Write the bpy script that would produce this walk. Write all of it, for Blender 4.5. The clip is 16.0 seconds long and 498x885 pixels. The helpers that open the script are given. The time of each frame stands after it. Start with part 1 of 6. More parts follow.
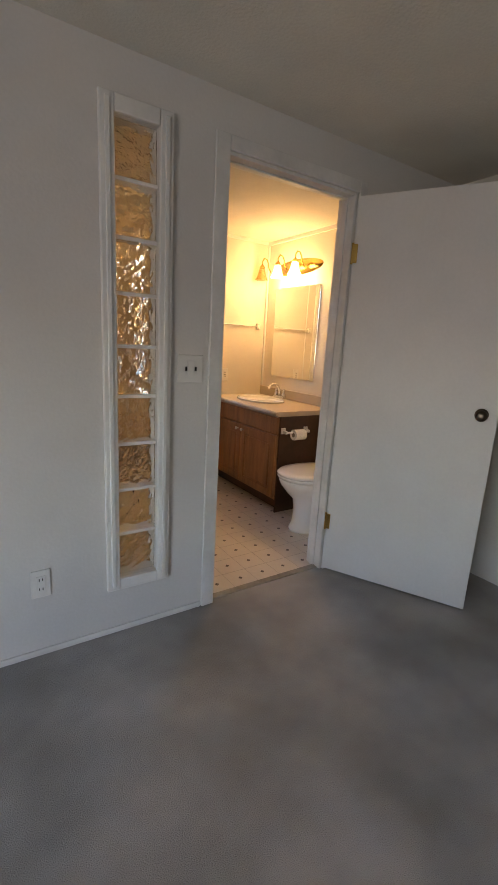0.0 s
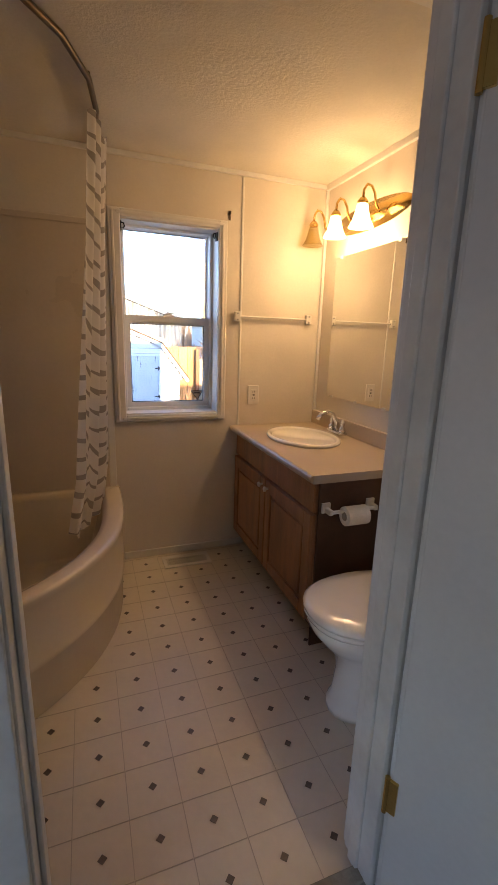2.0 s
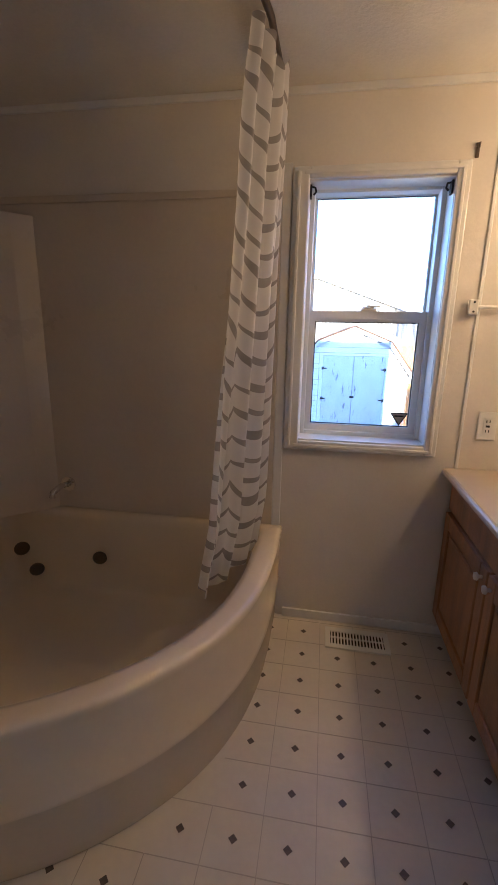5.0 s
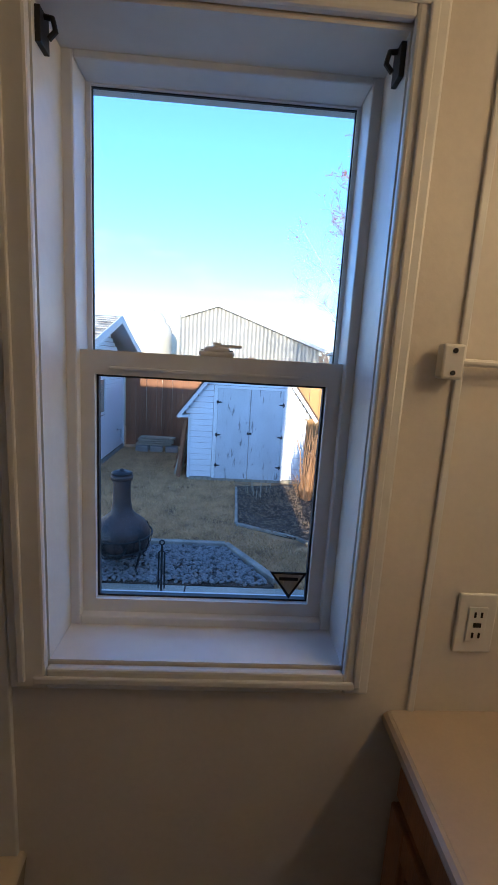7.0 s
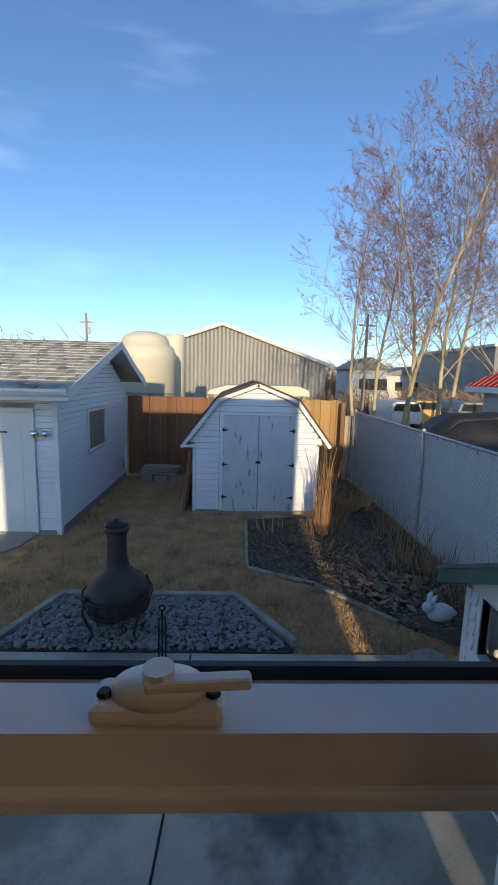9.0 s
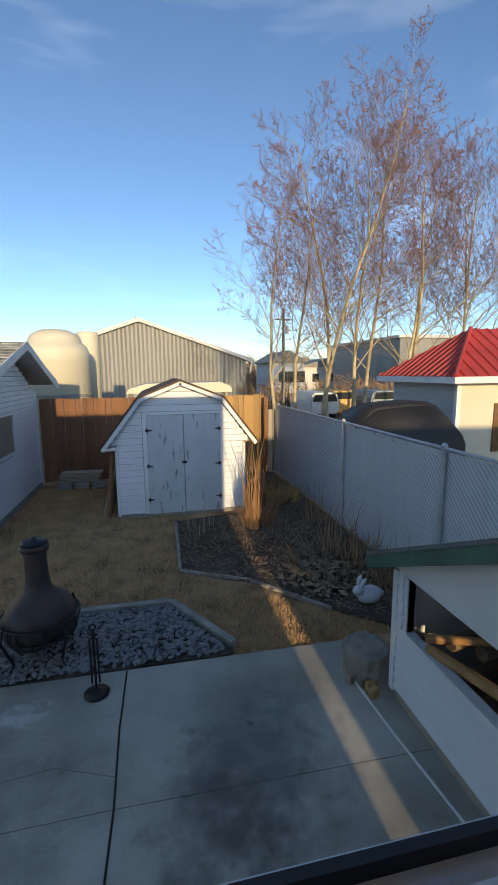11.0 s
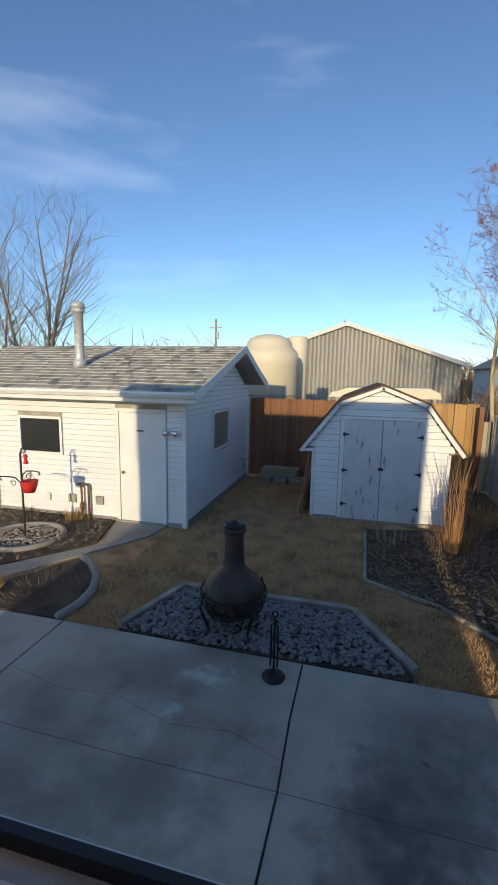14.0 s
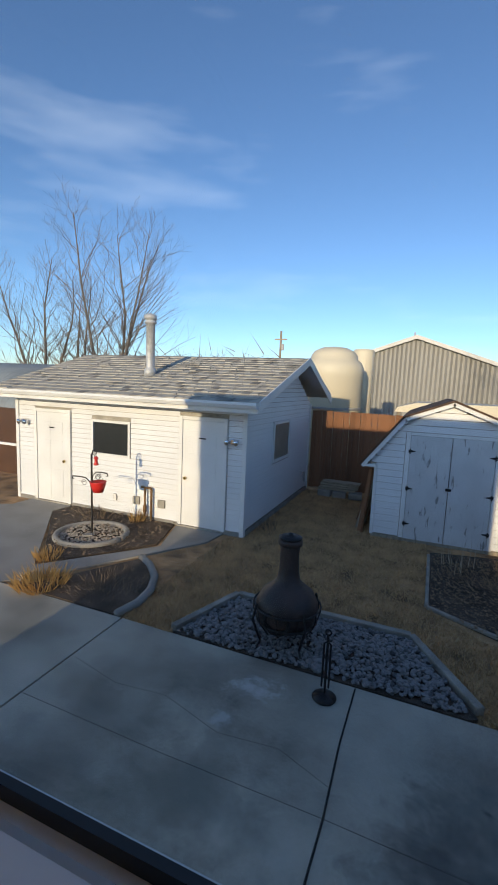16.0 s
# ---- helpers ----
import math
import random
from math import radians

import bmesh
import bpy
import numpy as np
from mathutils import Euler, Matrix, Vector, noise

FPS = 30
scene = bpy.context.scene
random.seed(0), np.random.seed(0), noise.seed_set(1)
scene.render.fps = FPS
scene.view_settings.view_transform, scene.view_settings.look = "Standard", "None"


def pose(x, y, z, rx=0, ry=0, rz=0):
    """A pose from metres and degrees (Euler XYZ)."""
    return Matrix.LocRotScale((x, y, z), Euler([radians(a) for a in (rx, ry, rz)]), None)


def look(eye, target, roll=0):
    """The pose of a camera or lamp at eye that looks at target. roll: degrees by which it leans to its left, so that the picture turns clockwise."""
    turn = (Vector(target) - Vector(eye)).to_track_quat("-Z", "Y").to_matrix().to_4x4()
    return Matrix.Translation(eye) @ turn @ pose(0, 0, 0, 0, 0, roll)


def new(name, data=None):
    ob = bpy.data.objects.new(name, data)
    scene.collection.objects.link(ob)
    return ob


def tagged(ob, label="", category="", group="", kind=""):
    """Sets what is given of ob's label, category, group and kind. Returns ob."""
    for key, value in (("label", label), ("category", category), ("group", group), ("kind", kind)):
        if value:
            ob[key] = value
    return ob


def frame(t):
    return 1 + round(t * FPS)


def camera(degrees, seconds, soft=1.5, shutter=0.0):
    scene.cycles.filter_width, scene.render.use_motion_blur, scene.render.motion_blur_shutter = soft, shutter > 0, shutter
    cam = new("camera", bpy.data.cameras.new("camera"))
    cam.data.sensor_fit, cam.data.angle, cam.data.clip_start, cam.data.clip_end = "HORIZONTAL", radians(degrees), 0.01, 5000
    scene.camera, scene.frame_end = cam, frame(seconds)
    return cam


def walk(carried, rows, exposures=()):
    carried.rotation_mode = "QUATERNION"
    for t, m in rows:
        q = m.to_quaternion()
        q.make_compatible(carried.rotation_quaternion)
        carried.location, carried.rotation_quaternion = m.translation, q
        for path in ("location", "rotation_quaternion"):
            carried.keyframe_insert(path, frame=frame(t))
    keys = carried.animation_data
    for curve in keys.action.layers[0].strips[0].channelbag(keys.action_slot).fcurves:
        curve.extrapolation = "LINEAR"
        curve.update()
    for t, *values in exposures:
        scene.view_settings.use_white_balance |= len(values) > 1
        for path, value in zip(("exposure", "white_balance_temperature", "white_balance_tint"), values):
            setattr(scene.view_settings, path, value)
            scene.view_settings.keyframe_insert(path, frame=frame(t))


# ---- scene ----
cam = camera(59.8, 16.0)
PATH = [
    (0, look((0.244, 0.142, 1.28), (1.32, 1.769, 0.836), 3.2)),
    (0.5, look((0.548, 0.474, 1.307), (1.7, 2.046, 0.857), 1.4)),
    (1, look((0.884, 0.748, 1.31), (1.934, 2.389, 0.856), 2.0)),
    (1.5, look((1.150, 1.000, 1.285), (2.061, 2.737, 0.863), 1.9)),
    (2, look((1.330, 1.225, 1.318), (2.022, 3.060, 0.851), 1.8)),
    (2.6, look((1.53, 1.362, 1.298), (1.652, 3.297, 0.823), 5.6)),
    (3, look((1.592, 1.427, 1.275), (1.564, 3.362, 0.788), 4.4)),
    (3.2, look((1.604, 1.445, 1.277), (1.536, 3.380, 0.790), 4.2)),
    (5.3, look((1.625, 2.019, 1.342), (1.301, 3.93, 0.847), 0.9)),
    (5.5, look((1.634, 2.14, 1.332), (1.418, 4.08, 0.894), 2.1)),
    (6, look((1.693, 2.439, 1.32), (1.655, 4.389, 0.881), 1.8)),
    (6.5, look((1.754, 2.753, 1.376), (1.955, 4.701, 0.974), 3.0)),
    (7, look((1.82, 3.02, 1.427), (1.927, 4.983, 1.06), 3.4)),
    (7.5, look((1.828, 3.219, 1.47), (1.842, 5.187, 1.114), 2.6)),
    (8, pose(1.800, 3.408, 1.510, 80.94, -1.93, -1.56)),
    (8.5, pose(1.802, 3.540, 1.548, 81.25, -1.17, -1.82)),
    (9, pose(1.830, 3.655, 1.600, 81.37, -1.45, -1.72)),
    (9.5, pose(1.830, 3.725, 1.615, 81.23, -1.31, -1.45)),
    (10, pose(1.825, 3.748, 1.625, 81.05, -1.91, -6.99)),
    (10.2, pose(1.823, 3.750, 1.627, 81.01, -1.31, -9.49)),
    (12.3, pose(1.820, 3.755, 1.630, 80.74, 1.11, -12.84)),
    (12.5, pose(1.820, 3.755, 1.630, 80.87, 1.41, -9.53)),
    (13, pose(1.825, 3.757, 1.630, 81.17, 0.26, -1.11)),
    (13.5, pose(1.825, 3.757, 1.630, 81.20, -0.93, 6.63)),
    (14, pose(1.825, 3.757, 1.630, 81.20, -0.99, 14.14)),
    (14.5, pose(1.825, 3.757, 1.630, 81.62, -1.49, 19.24)),
    (15, pose(1.825, 3.757, 1.630, 82.06, -1.95, 21.07)),
    (15.5, pose(1.825, 3.757, 1.630, 82.23, -2.32, 21.77)),
    (16, pose(1.825, 3.757, 1.630, 82.43, -2.42, 22.38)),
]
walk(cam, PATH, exposures=[(0.0, 3.7, 8300, 20), (1.0, 3.5, 8000, 20), (1.5, 3.4, 7500, 24), (2.0, 3.0, 7000, 22), (3.0, 2.9, 6100, 20), (5.5, 3.2, 5500, 20), (6.3, 2.8, 5700, 20), (7.0, 1.9, 5500, 14), (8.0, 1.1, 6000, 12), (9.0, 0.7, 6800, 14), (12.5, 0.7, 7800, 14), (13.5, 0.55, 7400, 14), (16.0, 0.45, 6900, 14)])

# ---- world, sun, lamps ----
SUN_ELEV, SUN_DIR = radians(10.0), Vector((0.0, 1.0, 0.0))
world = bpy.data.worlds.new("sky")
scene.world = world
world.use_nodes = True
wn, wl = world.node_tree.nodes, world.node_tree.links
wn.clear()
sky = wn.new("ShaderNodeTexSky")
sky.sky_type, sky.sun_disc = "NISHITA", False
sky.sun_elevation, sky.sun_rotation = radians(16.0), radians(180.0)
sky.air_density, sky.dust_density, sky.ozone_density = 0.85, 0.2, 4.5
wtc = wn.new("ShaderNodeTexCoord")
wmap = wn.new("ShaderNodeMapping")
wmap.inputs["Scale"].default_value = (1.1, 1.5, 6.5)
wmap.inputs["Rotation"].default_value = (0.0, radians(12), radians(20))
wno = wn.new("ShaderNodeTexNoise")
wno.inputs["Scale"].default_value, wno.inputs["Detail"].default_value, wno.inputs["Roughness"].default_value = 1.7, 7.0, 0.55
wramp = wn.new("ShaderNodeValToRGB")
wramp.color_ramp.elements[0].position, wramp.color_ramp.elements[1].position = 0.52, 0.86
wramp.color_ramp.elements[1].color = (0.17, 0.17, 0.17, 1)
wmix = wn.new("ShaderNodeMixRGB")
wmix.inputs["Color2"].default_value = (9.0, 9.6, 10.5, 1)
wbg = wn.new("ShaderNodeBackground")
wbg.inputs["Strength"].default_value = 0.15
wout = wn.new("ShaderNodeOutputWorld")
wl.new(wtc.outputs["Generated"], wmap.inputs["Vector"])
wl.new(wmap.outputs["Vector"], wno.inputs["Vector"])
wl.new(wno.outputs["Fac"], wramp.inputs["Fac"])
wl.new(wramp.outputs["Color"], wmix.inputs["Fac"])
wl.new(sky.outputs["Color"], wmix.inputs["Color1"])
wl.new(wmix.outputs["Color"], wbg.inputs["Color"])
wl.new(wbg.outputs["Background"], wout.inputs["Surface"])

sun = new("sun", bpy.data.lights.new("sun", "SUN"))
sun.data.energy, sun.data.angle, sun.data.color = 2.9, radians(0.6), (1.0, 0.80, 0.54)
sun.matrix_world = look((0, 0, 20), Vector((0, 0, 20)) + SUN_DIR * math.cos(SUN_ELEV) - Vector((0, 0, math.sin(SUN_ELEV))))
BULB_WATTS, ROOM_WATTS = 0.42, 1.95
for y in (3.40, 3.16):  # the two lit bulbs over the mirror
    b = new("bulb_light", bpy.data.lights.new("bulb_light", "POINT"))
    b.data.energy, b.data.color, b.data.shadow_soft_size = BULB_WATTS, (1.0, 0.70, 0.36), 0.03
    b.location = (2.60, y, 1.855)
rw = new("bedroom_daylight", bpy.data.lights.new("bedroom_daylight", "AREA"))
rw.data.shape, rw.data.size, rw.data.size_y = "RECTANGLE", 1.5, 0.9
rw.data.energy, rw.data.color = ROOM_WATTS, (0.66, 0.82, 1.0)
rw.matrix_world = look((-1.88, -0.4, 0.95), (0.5, 0.2, 0.35))


# ---- materials ----
def mat(name, col, rough=0.6, var=0.12, scale=3.0, bump=0.0, bscale=60.0, metal=0.0, rand=0.0, col2=None, spec=0.5, island=False, stretch=(1, 1, 1)):
    m = bpy.data.materials.new(name)
    m.use_nodes = True
    n, l = m.node_tree.nodes, m.node_tree.links
    p = n["Principled BSDF"]
    p.inputs["Roughness"].default_value, p.inputs["Metallic"].default_value = rough, metal
    p.inputs["Specular IOR Level"].default_value = spec
    tc, mp = n.new("ShaderNodeTexCoord"), n.new("ShaderNodeMapping")
    mp.inputs["Scale"].default_value = stretch
    l.new(tc.outputs["Object"], mp.inputs["Vector"])
    big, fine = n.new("ShaderNodeTexNoise"), n.new("ShaderNodeTexNoise")
    big.inputs["Scale"].default_value, big.inputs["Detail"].default_value = scale, 6.0
    fine.inputs["Scale"].default_value, fine.inputs["Detail"].default_value = bscale, 4.0
    for t in (big, fine):
        l.new(mp.outputs["Vector"], t.inputs["Vector"])
    add = n.new("ShaderNodeMath")
    add.operation = "MULTIPLY_ADD"
    add.inputs[1].default_value = 0.28
    l.new(fine.outputs["Fac"], add.inputs[0])
    l.new(big.outputs["Fac"], add.inputs[2])
    last = add.outputs[0]
    if rand:
        src = n.new("ShaderNodeNewGeometry").outputs["Random Per Island"] if island else n.new("ShaderNodeObjectInfo").outputs["Random"]
        ra = n.new("ShaderNodeMath")
        ra.operation = "MULTIPLY_ADD"
        ra.inputs[1].default_value = rand
        l.new(src, ra.inputs[0])
        l.new(last, ra.inputs[2])
        last = ra.outputs[0]
    ramp = n.new("ShaderNodeValToRGB")
    a = [max(0.0, c * (1 - 1.6 * var)) for c in col]
    b = list(col2) if col2 else [min(1.0, c * (1 + 1.1 * var)) for c in col]
    ramp.color_ramp.elements[0].color, ramp.color_ramp.elements[1].color = (*a, 1), (*b, 1)
    ramp.color_ramp.elements[0].position, ramp.color_ramp.elements[1].position = 0.45 + 0.1 * rand, 0.84 + 0.7 * rand
    l.new(last, ramp.inputs["Fac"])
    l.new(ramp.outputs["Color"], p.inputs["Base Color"])
    if bump:
        bp = n.new("ShaderNodeBump")
        bp.inputs["Strength"].default_value, bp.inputs["Distance"].default_value = bump, 0.01
        l.new(fine.outputs["Fac"], bp.inputs["Height"])
        l.new(bp.outputs["Normal"], p.inputs["Normal"])
    rr = n.new("ShaderNodeMapRange")
    rr.inputs["To Min"].default_value, rr.inputs["To Max"].default_value = max(0.02, rough - 0.1), min(1, rough + 0.1)
    l.new(big.outputs["Fac"], rr.inputs["Value"])
    l.new(rr.outputs["Result"], p.inputs["Roughness"])
    return m


def glass_mat(name, tint=(0.93, 0.97, 0.97), rough=0.0, bump=0.0, bscale=18.0, wavy=False):
    m = bpy.data.materials.new(name)
    m.use_nodes = True
    n, l = m.node_tree.nodes, m.node_tree.links
    n.remove(n["Principled BSDF"])
    mix, fr, gl = n.new("ShaderNodeMixShader"), n.new("ShaderNodeLayerWeight"), n.new("ShaderNodeBsdfGlossy")
    gl.inputs["Roughness"].default_value = 0.02
    if wavy:
        tr = n.new("ShaderNodeBsdfRefraction")
        tr.inputs["Roughness"].default_value, tr.inputs["IOR"].default_value = rough, 1.18
        no, bp = n.new("ShaderNodeTexNoise"), n.new("ShaderNodeBump")
        tc = n.new("ShaderNodeTexCoord")
        l.new(tc.outputs["Object"], no.inputs["Vector"])
        no.inputs["Scale"].default_value, no.inputs["Detail"].default_value = bscale, 1.0
        bp.inputs["Strength"].default_value, bp.inputs["Distance"].default_value = bump, 0.02
        l.new(no.outputs["Fac"], bp.inputs["Height"])
        for s in (tr, gl):
            l.new(bp.outputs["Normal"], s.inputs["Normal"])
    else:
        tr = n.new("ShaderNodeBsdfTransparent")
    tr.inputs["Color"].default_value = (*tint, 1)
    pw, ml = n.new("ShaderNodeMath"), n.new("ShaderNodeMath")
    pw.operation, ml.operation = "POWER", "MULTIPLY_ADD"
    pw.inputs[1].default_value = 5.0
    ml.inputs[1].default_value, ml.inputs[2].default_value = 0.5, 0.015
    l.new(fr.outputs["Facing"], pw.inputs[0])
    l.new(pw.outputs[0], ml.inputs[0])
    l.new(ml.outputs[0], mix.inputs["Fac"])
    l.new(tr.outputs[0], mix.inputs[1])
    l.new(gl.outputs[0], mix.inputs[2])
    l.new(mix.outputs[0], n["Material Output"].inputs["Surface"])
    return m


def glow_mat(name, col, strength):
    m = bpy.data.materials.new(name)
    m.use_nodes = True
    p = m.node_tree.nodes["Principled BSDF"]
    p.inputs["Base Color"].default_value = (0.9, 0.88, 0.8, 1)
    p.inputs["Emission Color"].default_value, p.inputs["Emission Strength"].default_value = (*col, 1), strength
    return m


M = dict(
    wall=mat("bath_wall_paint", (0.70, 0.64, 0.56), 0.5, 0.05, 2.0, 0.04, 90),
    bedwall=mat("bedroom_wall_paint", (0.66, 0.63, 0.59), 0.6, 0.05, 1.5, 0.1, 80),
    ceil=mat("stippled_ceiling", (0.70, 0.65, 0.56), 0.85, 0.06, 2.5, 0.25, 90),
    trim=mat("white_gloss_trim", (0.74, 0.72, 0.68), 0.35, 0.05, 4.0, 0.05, 40),
    jamb=mat("worn_white_jamb", (0.70, 0.68, 0.64), 0.4, 0.08, 6.0, 0.1, 40),
    door=mat("painted_slab_door", (0.69, 0.66, 0.62), 0.45, 0.05, 1.6, 0.06, 70),
    vinylframe=mat("white_vinyl", (0.74, 0.75, 0.76), 0.35, 0.04, 5.0),
    rubber=mat("black_gasket", (0.015, 0.017, 0.02), 0.5, 0.1, 10),
    carpet=mat("grey_carpet", (0.36, 0.345, 0.335), 0.95, 0.22, 2.2, 0.5, 420),
    vinyl=mat("cream_vinyl_floor", (0.66, 0.60, 0.52), 0.38, 0.06, 2.0, 0.06, 40),
    grout=mat("pattern_line", (0.47, 0.42, 0.36), 0.45, 0.06, 9),
    diamond=mat("dark_diamond", (0.10, 0.075, 0.065), 0.4, 0.15, 30),
    tub=mat("cream_acrylic", (0.72, 0.62, 0.48), 0.22, 0.03, 2.0),
    surround=mat("beige_surround", (0.60, 0.52, 0.43), 0.3, 0.05, 1.6),
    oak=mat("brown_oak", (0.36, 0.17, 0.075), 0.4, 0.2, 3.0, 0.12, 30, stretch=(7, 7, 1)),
    oakshade_fence=mat("oak_shade_and_dark_fence", (0.09, 0.04, 0.02), 0.5, 0.2, 4.0, 0.1, 30),
    counter=mat("beige_laminate", (0.46, 0.375, 0.29), 0.35, 0.05, 5.0, 0.0, 150),
    porcelain=mat("white_porcelain", (0.80, 0.77, 0.72), 0.1, 0.02, 3.0),
    chrome=mat("chrome", (0.75, 0.75, 0.76), 0.12, 0.05, 6, metal=1.0),
    brass=mat("polished_brass", (0.72, 0.48, 0.16), 0.16, 0.1, 8, metal=1.0),
    bronze=mat("dark_bronze", (0.13, 0.10, 0.075), 0.35, 0.1, 8, metal=1.0),
    darkmetal=mat("dark_metal", (0.035, 0.033, 0.033), 0.45, 0.15, 12, metal=0.6),
    paper=mat("white_paper", (0.8, 0.78, 0.74), 0.9, 0.04, 20, 0.3, 80),
    plastic=mat("ivory_plastic", (0.74, 0.71, 0.66), 0.35, 0.04, 6),
    hole=mat("dark_recess", (0.02, 0.018, 0.015), 0.9, 0.1, 8),
    siding=mat("white_vinyl_siding", (0.74, 0.74, 0.74), 0.5, 0.05, 1.2, 0.05, 60, rand=0.15),
    shadesiding=mat("shaded_siding", (0.42, 0.42, 0.42), 0.55, 0.06, 1.5, rand=0.15),
    whitepaint=mat("white_exterior_paint", (0.76, 0.75, 0.73), 0.5, 0.06, 2.0, 0.1, 50),
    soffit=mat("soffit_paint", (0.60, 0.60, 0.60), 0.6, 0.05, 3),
    concrete=mat("patio_concrete", (0.40, 0.37, 0.30), 0.75, 0.30, 1.1, 0.25, 55),
    walkway=mat("walkway_concrete", (0.30, 0.28, 0.25), 0.85, 0.15, 1.6, 0.25, 60),
    grass=mat("dry_lawn", (0.46, 0.27, 0.13), 0.95, 0.42, 2.6, 1.0, 90),
    blade=mat("dry_grass_blade", (0.54, 0.345, 0.17), 0.9, 0.3, 3, rand=0.6, island=True),
    straw=mat("straw_clump", (0.50, 0.31, 0.11), 0.85, 0.3, 4, rand=0.5, island=True),
    cane=mat("dry_brown_cane", (0.34, 0.18, 0.085), 0.85, 0.3, 5, rand=0.6, island=True),
    soil=mat("dark_soil", (0.08, 0.058, 0.042), 0.95, 0.4, 3.0, 1.0, 40),
    leaf=mat("dead_leaf", (0.13, 0.08, 0.048), 0.9, 0.4, 6, rand=0.8, island=True, col2=(0.30, 0.21, 0.13)),
    stone=mat("grey_gravel", (0.085, 0.085, 0.085), 0.8, 0.3, 9, 0.4, 60, rand=0.8, col2=(0.24, 0.235, 0.23)),
    pebble=mat("tan_pebble", (0.33, 0.28, 0.22), 0.85, 0.3, 9, rand=0.8, island=True),
    edging=mat("weathered_timber", (0.34, 0.31, 0.26), 0.9, 0.25, 4.0, 0.5, 50),
    clay=mat("chiminea_clay", (0.038, 0.030, 0.029), 0.5, 0.3, 5.0, 0.3, 40, col2=(0.085, 0.048, 0.036)),
    fence=mat("brown_cedar", (0.22, 0.10, 0.05), 0.85, 0.25, 3.0, 0.4, 40, rand=0.5, stretch=(6, 6, 1)),
    sunfence_sawn=mat("sunlit_cedar_and_sawn_wood", (0.42, 0.24, 0.09), 0.8, 0.2, 3.0, 0.3, 40, rand=0.5, stretch=(6, 6, 1)),
    oldfence=mat("grey_weathered_board", (0.33, 0.28, 0.21), 0.9, 0.3, 3.0, 0.5, 40, rand=0.5, stretch=(6, 6, 1)),
    slat=mat("white_privacy_slat", (0.76, 0.77, 0.78), 0.5, 0.06, 3, rand=0.3),
    galv=mat("galvanised_wire", (0.50, 0.50, 0.50), 0.5, 0.15, 10, metal=0.2),
    shingle=mat("weathered_shingle", (0.24, 0.22, 0.19), 0.9, 0.2, 3, 0.6, 90, rand=0.9, island=True, col2=(0.45, 0.41, 0.34)),
    brownshingle=mat("brown_shingle", (0.12, 0.07, 0.045), 0.9, 0.3, 6, 0.6, 80),
    corr=mat("corrugated_steel", (0.27, 0.26, 0.24), 0.5, 0.15, 0.6, 0.0, 10, stretch=(1, 1, 0.2)),
    tank=mat("cream_tank", (0.72, 0.63, 0.47), 0.55, 0.05, 0.6),
    redroof=mat("red_metal_roof", (0.50, 0.05, 0.035), 0.4, 0.12, 1.5),
    greenroof=mat("green_fascia_paint", (0.055, 0.13, 0.09), 0.6, 0.2, 6, 0.2, 50),
    felt=mat("grey_green_felt", (0.13, 0.15, 0.145), 0.9, 0.25, 4, 0.5, 70),
    tarp=mat("black_tarp", (0.02, 0.018, 0.018), 0.55, 0.25, 2.5, 0.2, 20),
    bark=mat("pale_poplar_bark", (0.50, 0.39, 0.23), 0.85, 0.35, 2.0, 0.4, 25),
    twig=mat("brown_twig", (0.20, 0.125, 0.095), 0.85, 0.25, 3),
    bud=mat("reddish_bud", (0.30, 0.12, 0.085), 0.8, 0.25, 4, rand=0.5, island=True),
    greybark=mat("grey_bark", (0.20, 0.165, 0.135), 0.9, 0.25, 3),
    log=mat("split_firewood", (0.20, 0.13, 0.08), 0.9, 0.35, 8, 0.5, 40, rand=0.6),
    newlog=mat("peeled_orange_log", (0.48, 0.24, 0.09), 0.8, 0.2, 6, 0.3, 40),
    red=mat("red_plastic", (0.62, 0.03, 0.025), 0.4, 0.08, 6),
    rust=mat("rusty_pipe", (0.22, 0.12, 0.05), 0.7, 0.3, 12, metal=0.4),
    rabbit=mat("white_cast_stone", (0.66, 0.66, 0.66), 0.75, 0.08, 9, 0.2, 50),
    bush=mat("brown_brush", (0.19, 0.12, 0.075), 0.95, 0.4, 0.4, rand=0.6, island=True),
    farwhite=mat("far_white_wall", (0.7, 0.68, 0.64), 0.7, 0.05, 0.5),
    conifer=mat("dark_conifer", (0.03, 0.045, 0.025), 0.95, 0.3, 1),
    quonset=mat("blue_grey_quonset", (0.28, 0.31, 0.32), 0.45, 0.1, 0.6),
    mirror=mat("mirror_silver", (0.86, 0.87, 0.86), 0.02, 0.0, 1, metal=1.0),
    glass=glass_mat("window_glass"),
    darkglass=mat("dark_window_glass", (0.03, 0.034, 0.036), 0.08, 0.1, 2),
    tanglass=mat("curtained_window", (0.34, 0.28, 0.22), 0.15, 0.1, 3),
    block=glass_mat("wavy_glass_block", (0.98, 0.97, 0.94), 0.16, 0.5, 45.0, True),
    shade=glow_mat("frosted_shade", (1.0, 0.66, 0.28), 1.3),
    shadeoff=glass_mat("clear_glass_shade", (0.86, 0.82, 0.70)),
)
M["mirror"].node_tree.nodes["Principled BSDF"].inputs["Roughness"].default_value = 0.02
for lk in list(M["mirror"].node_tree.links):
    if lk.to_socket.name == "Roughness":
        M["mirror"].node_tree.links.remove(lk)


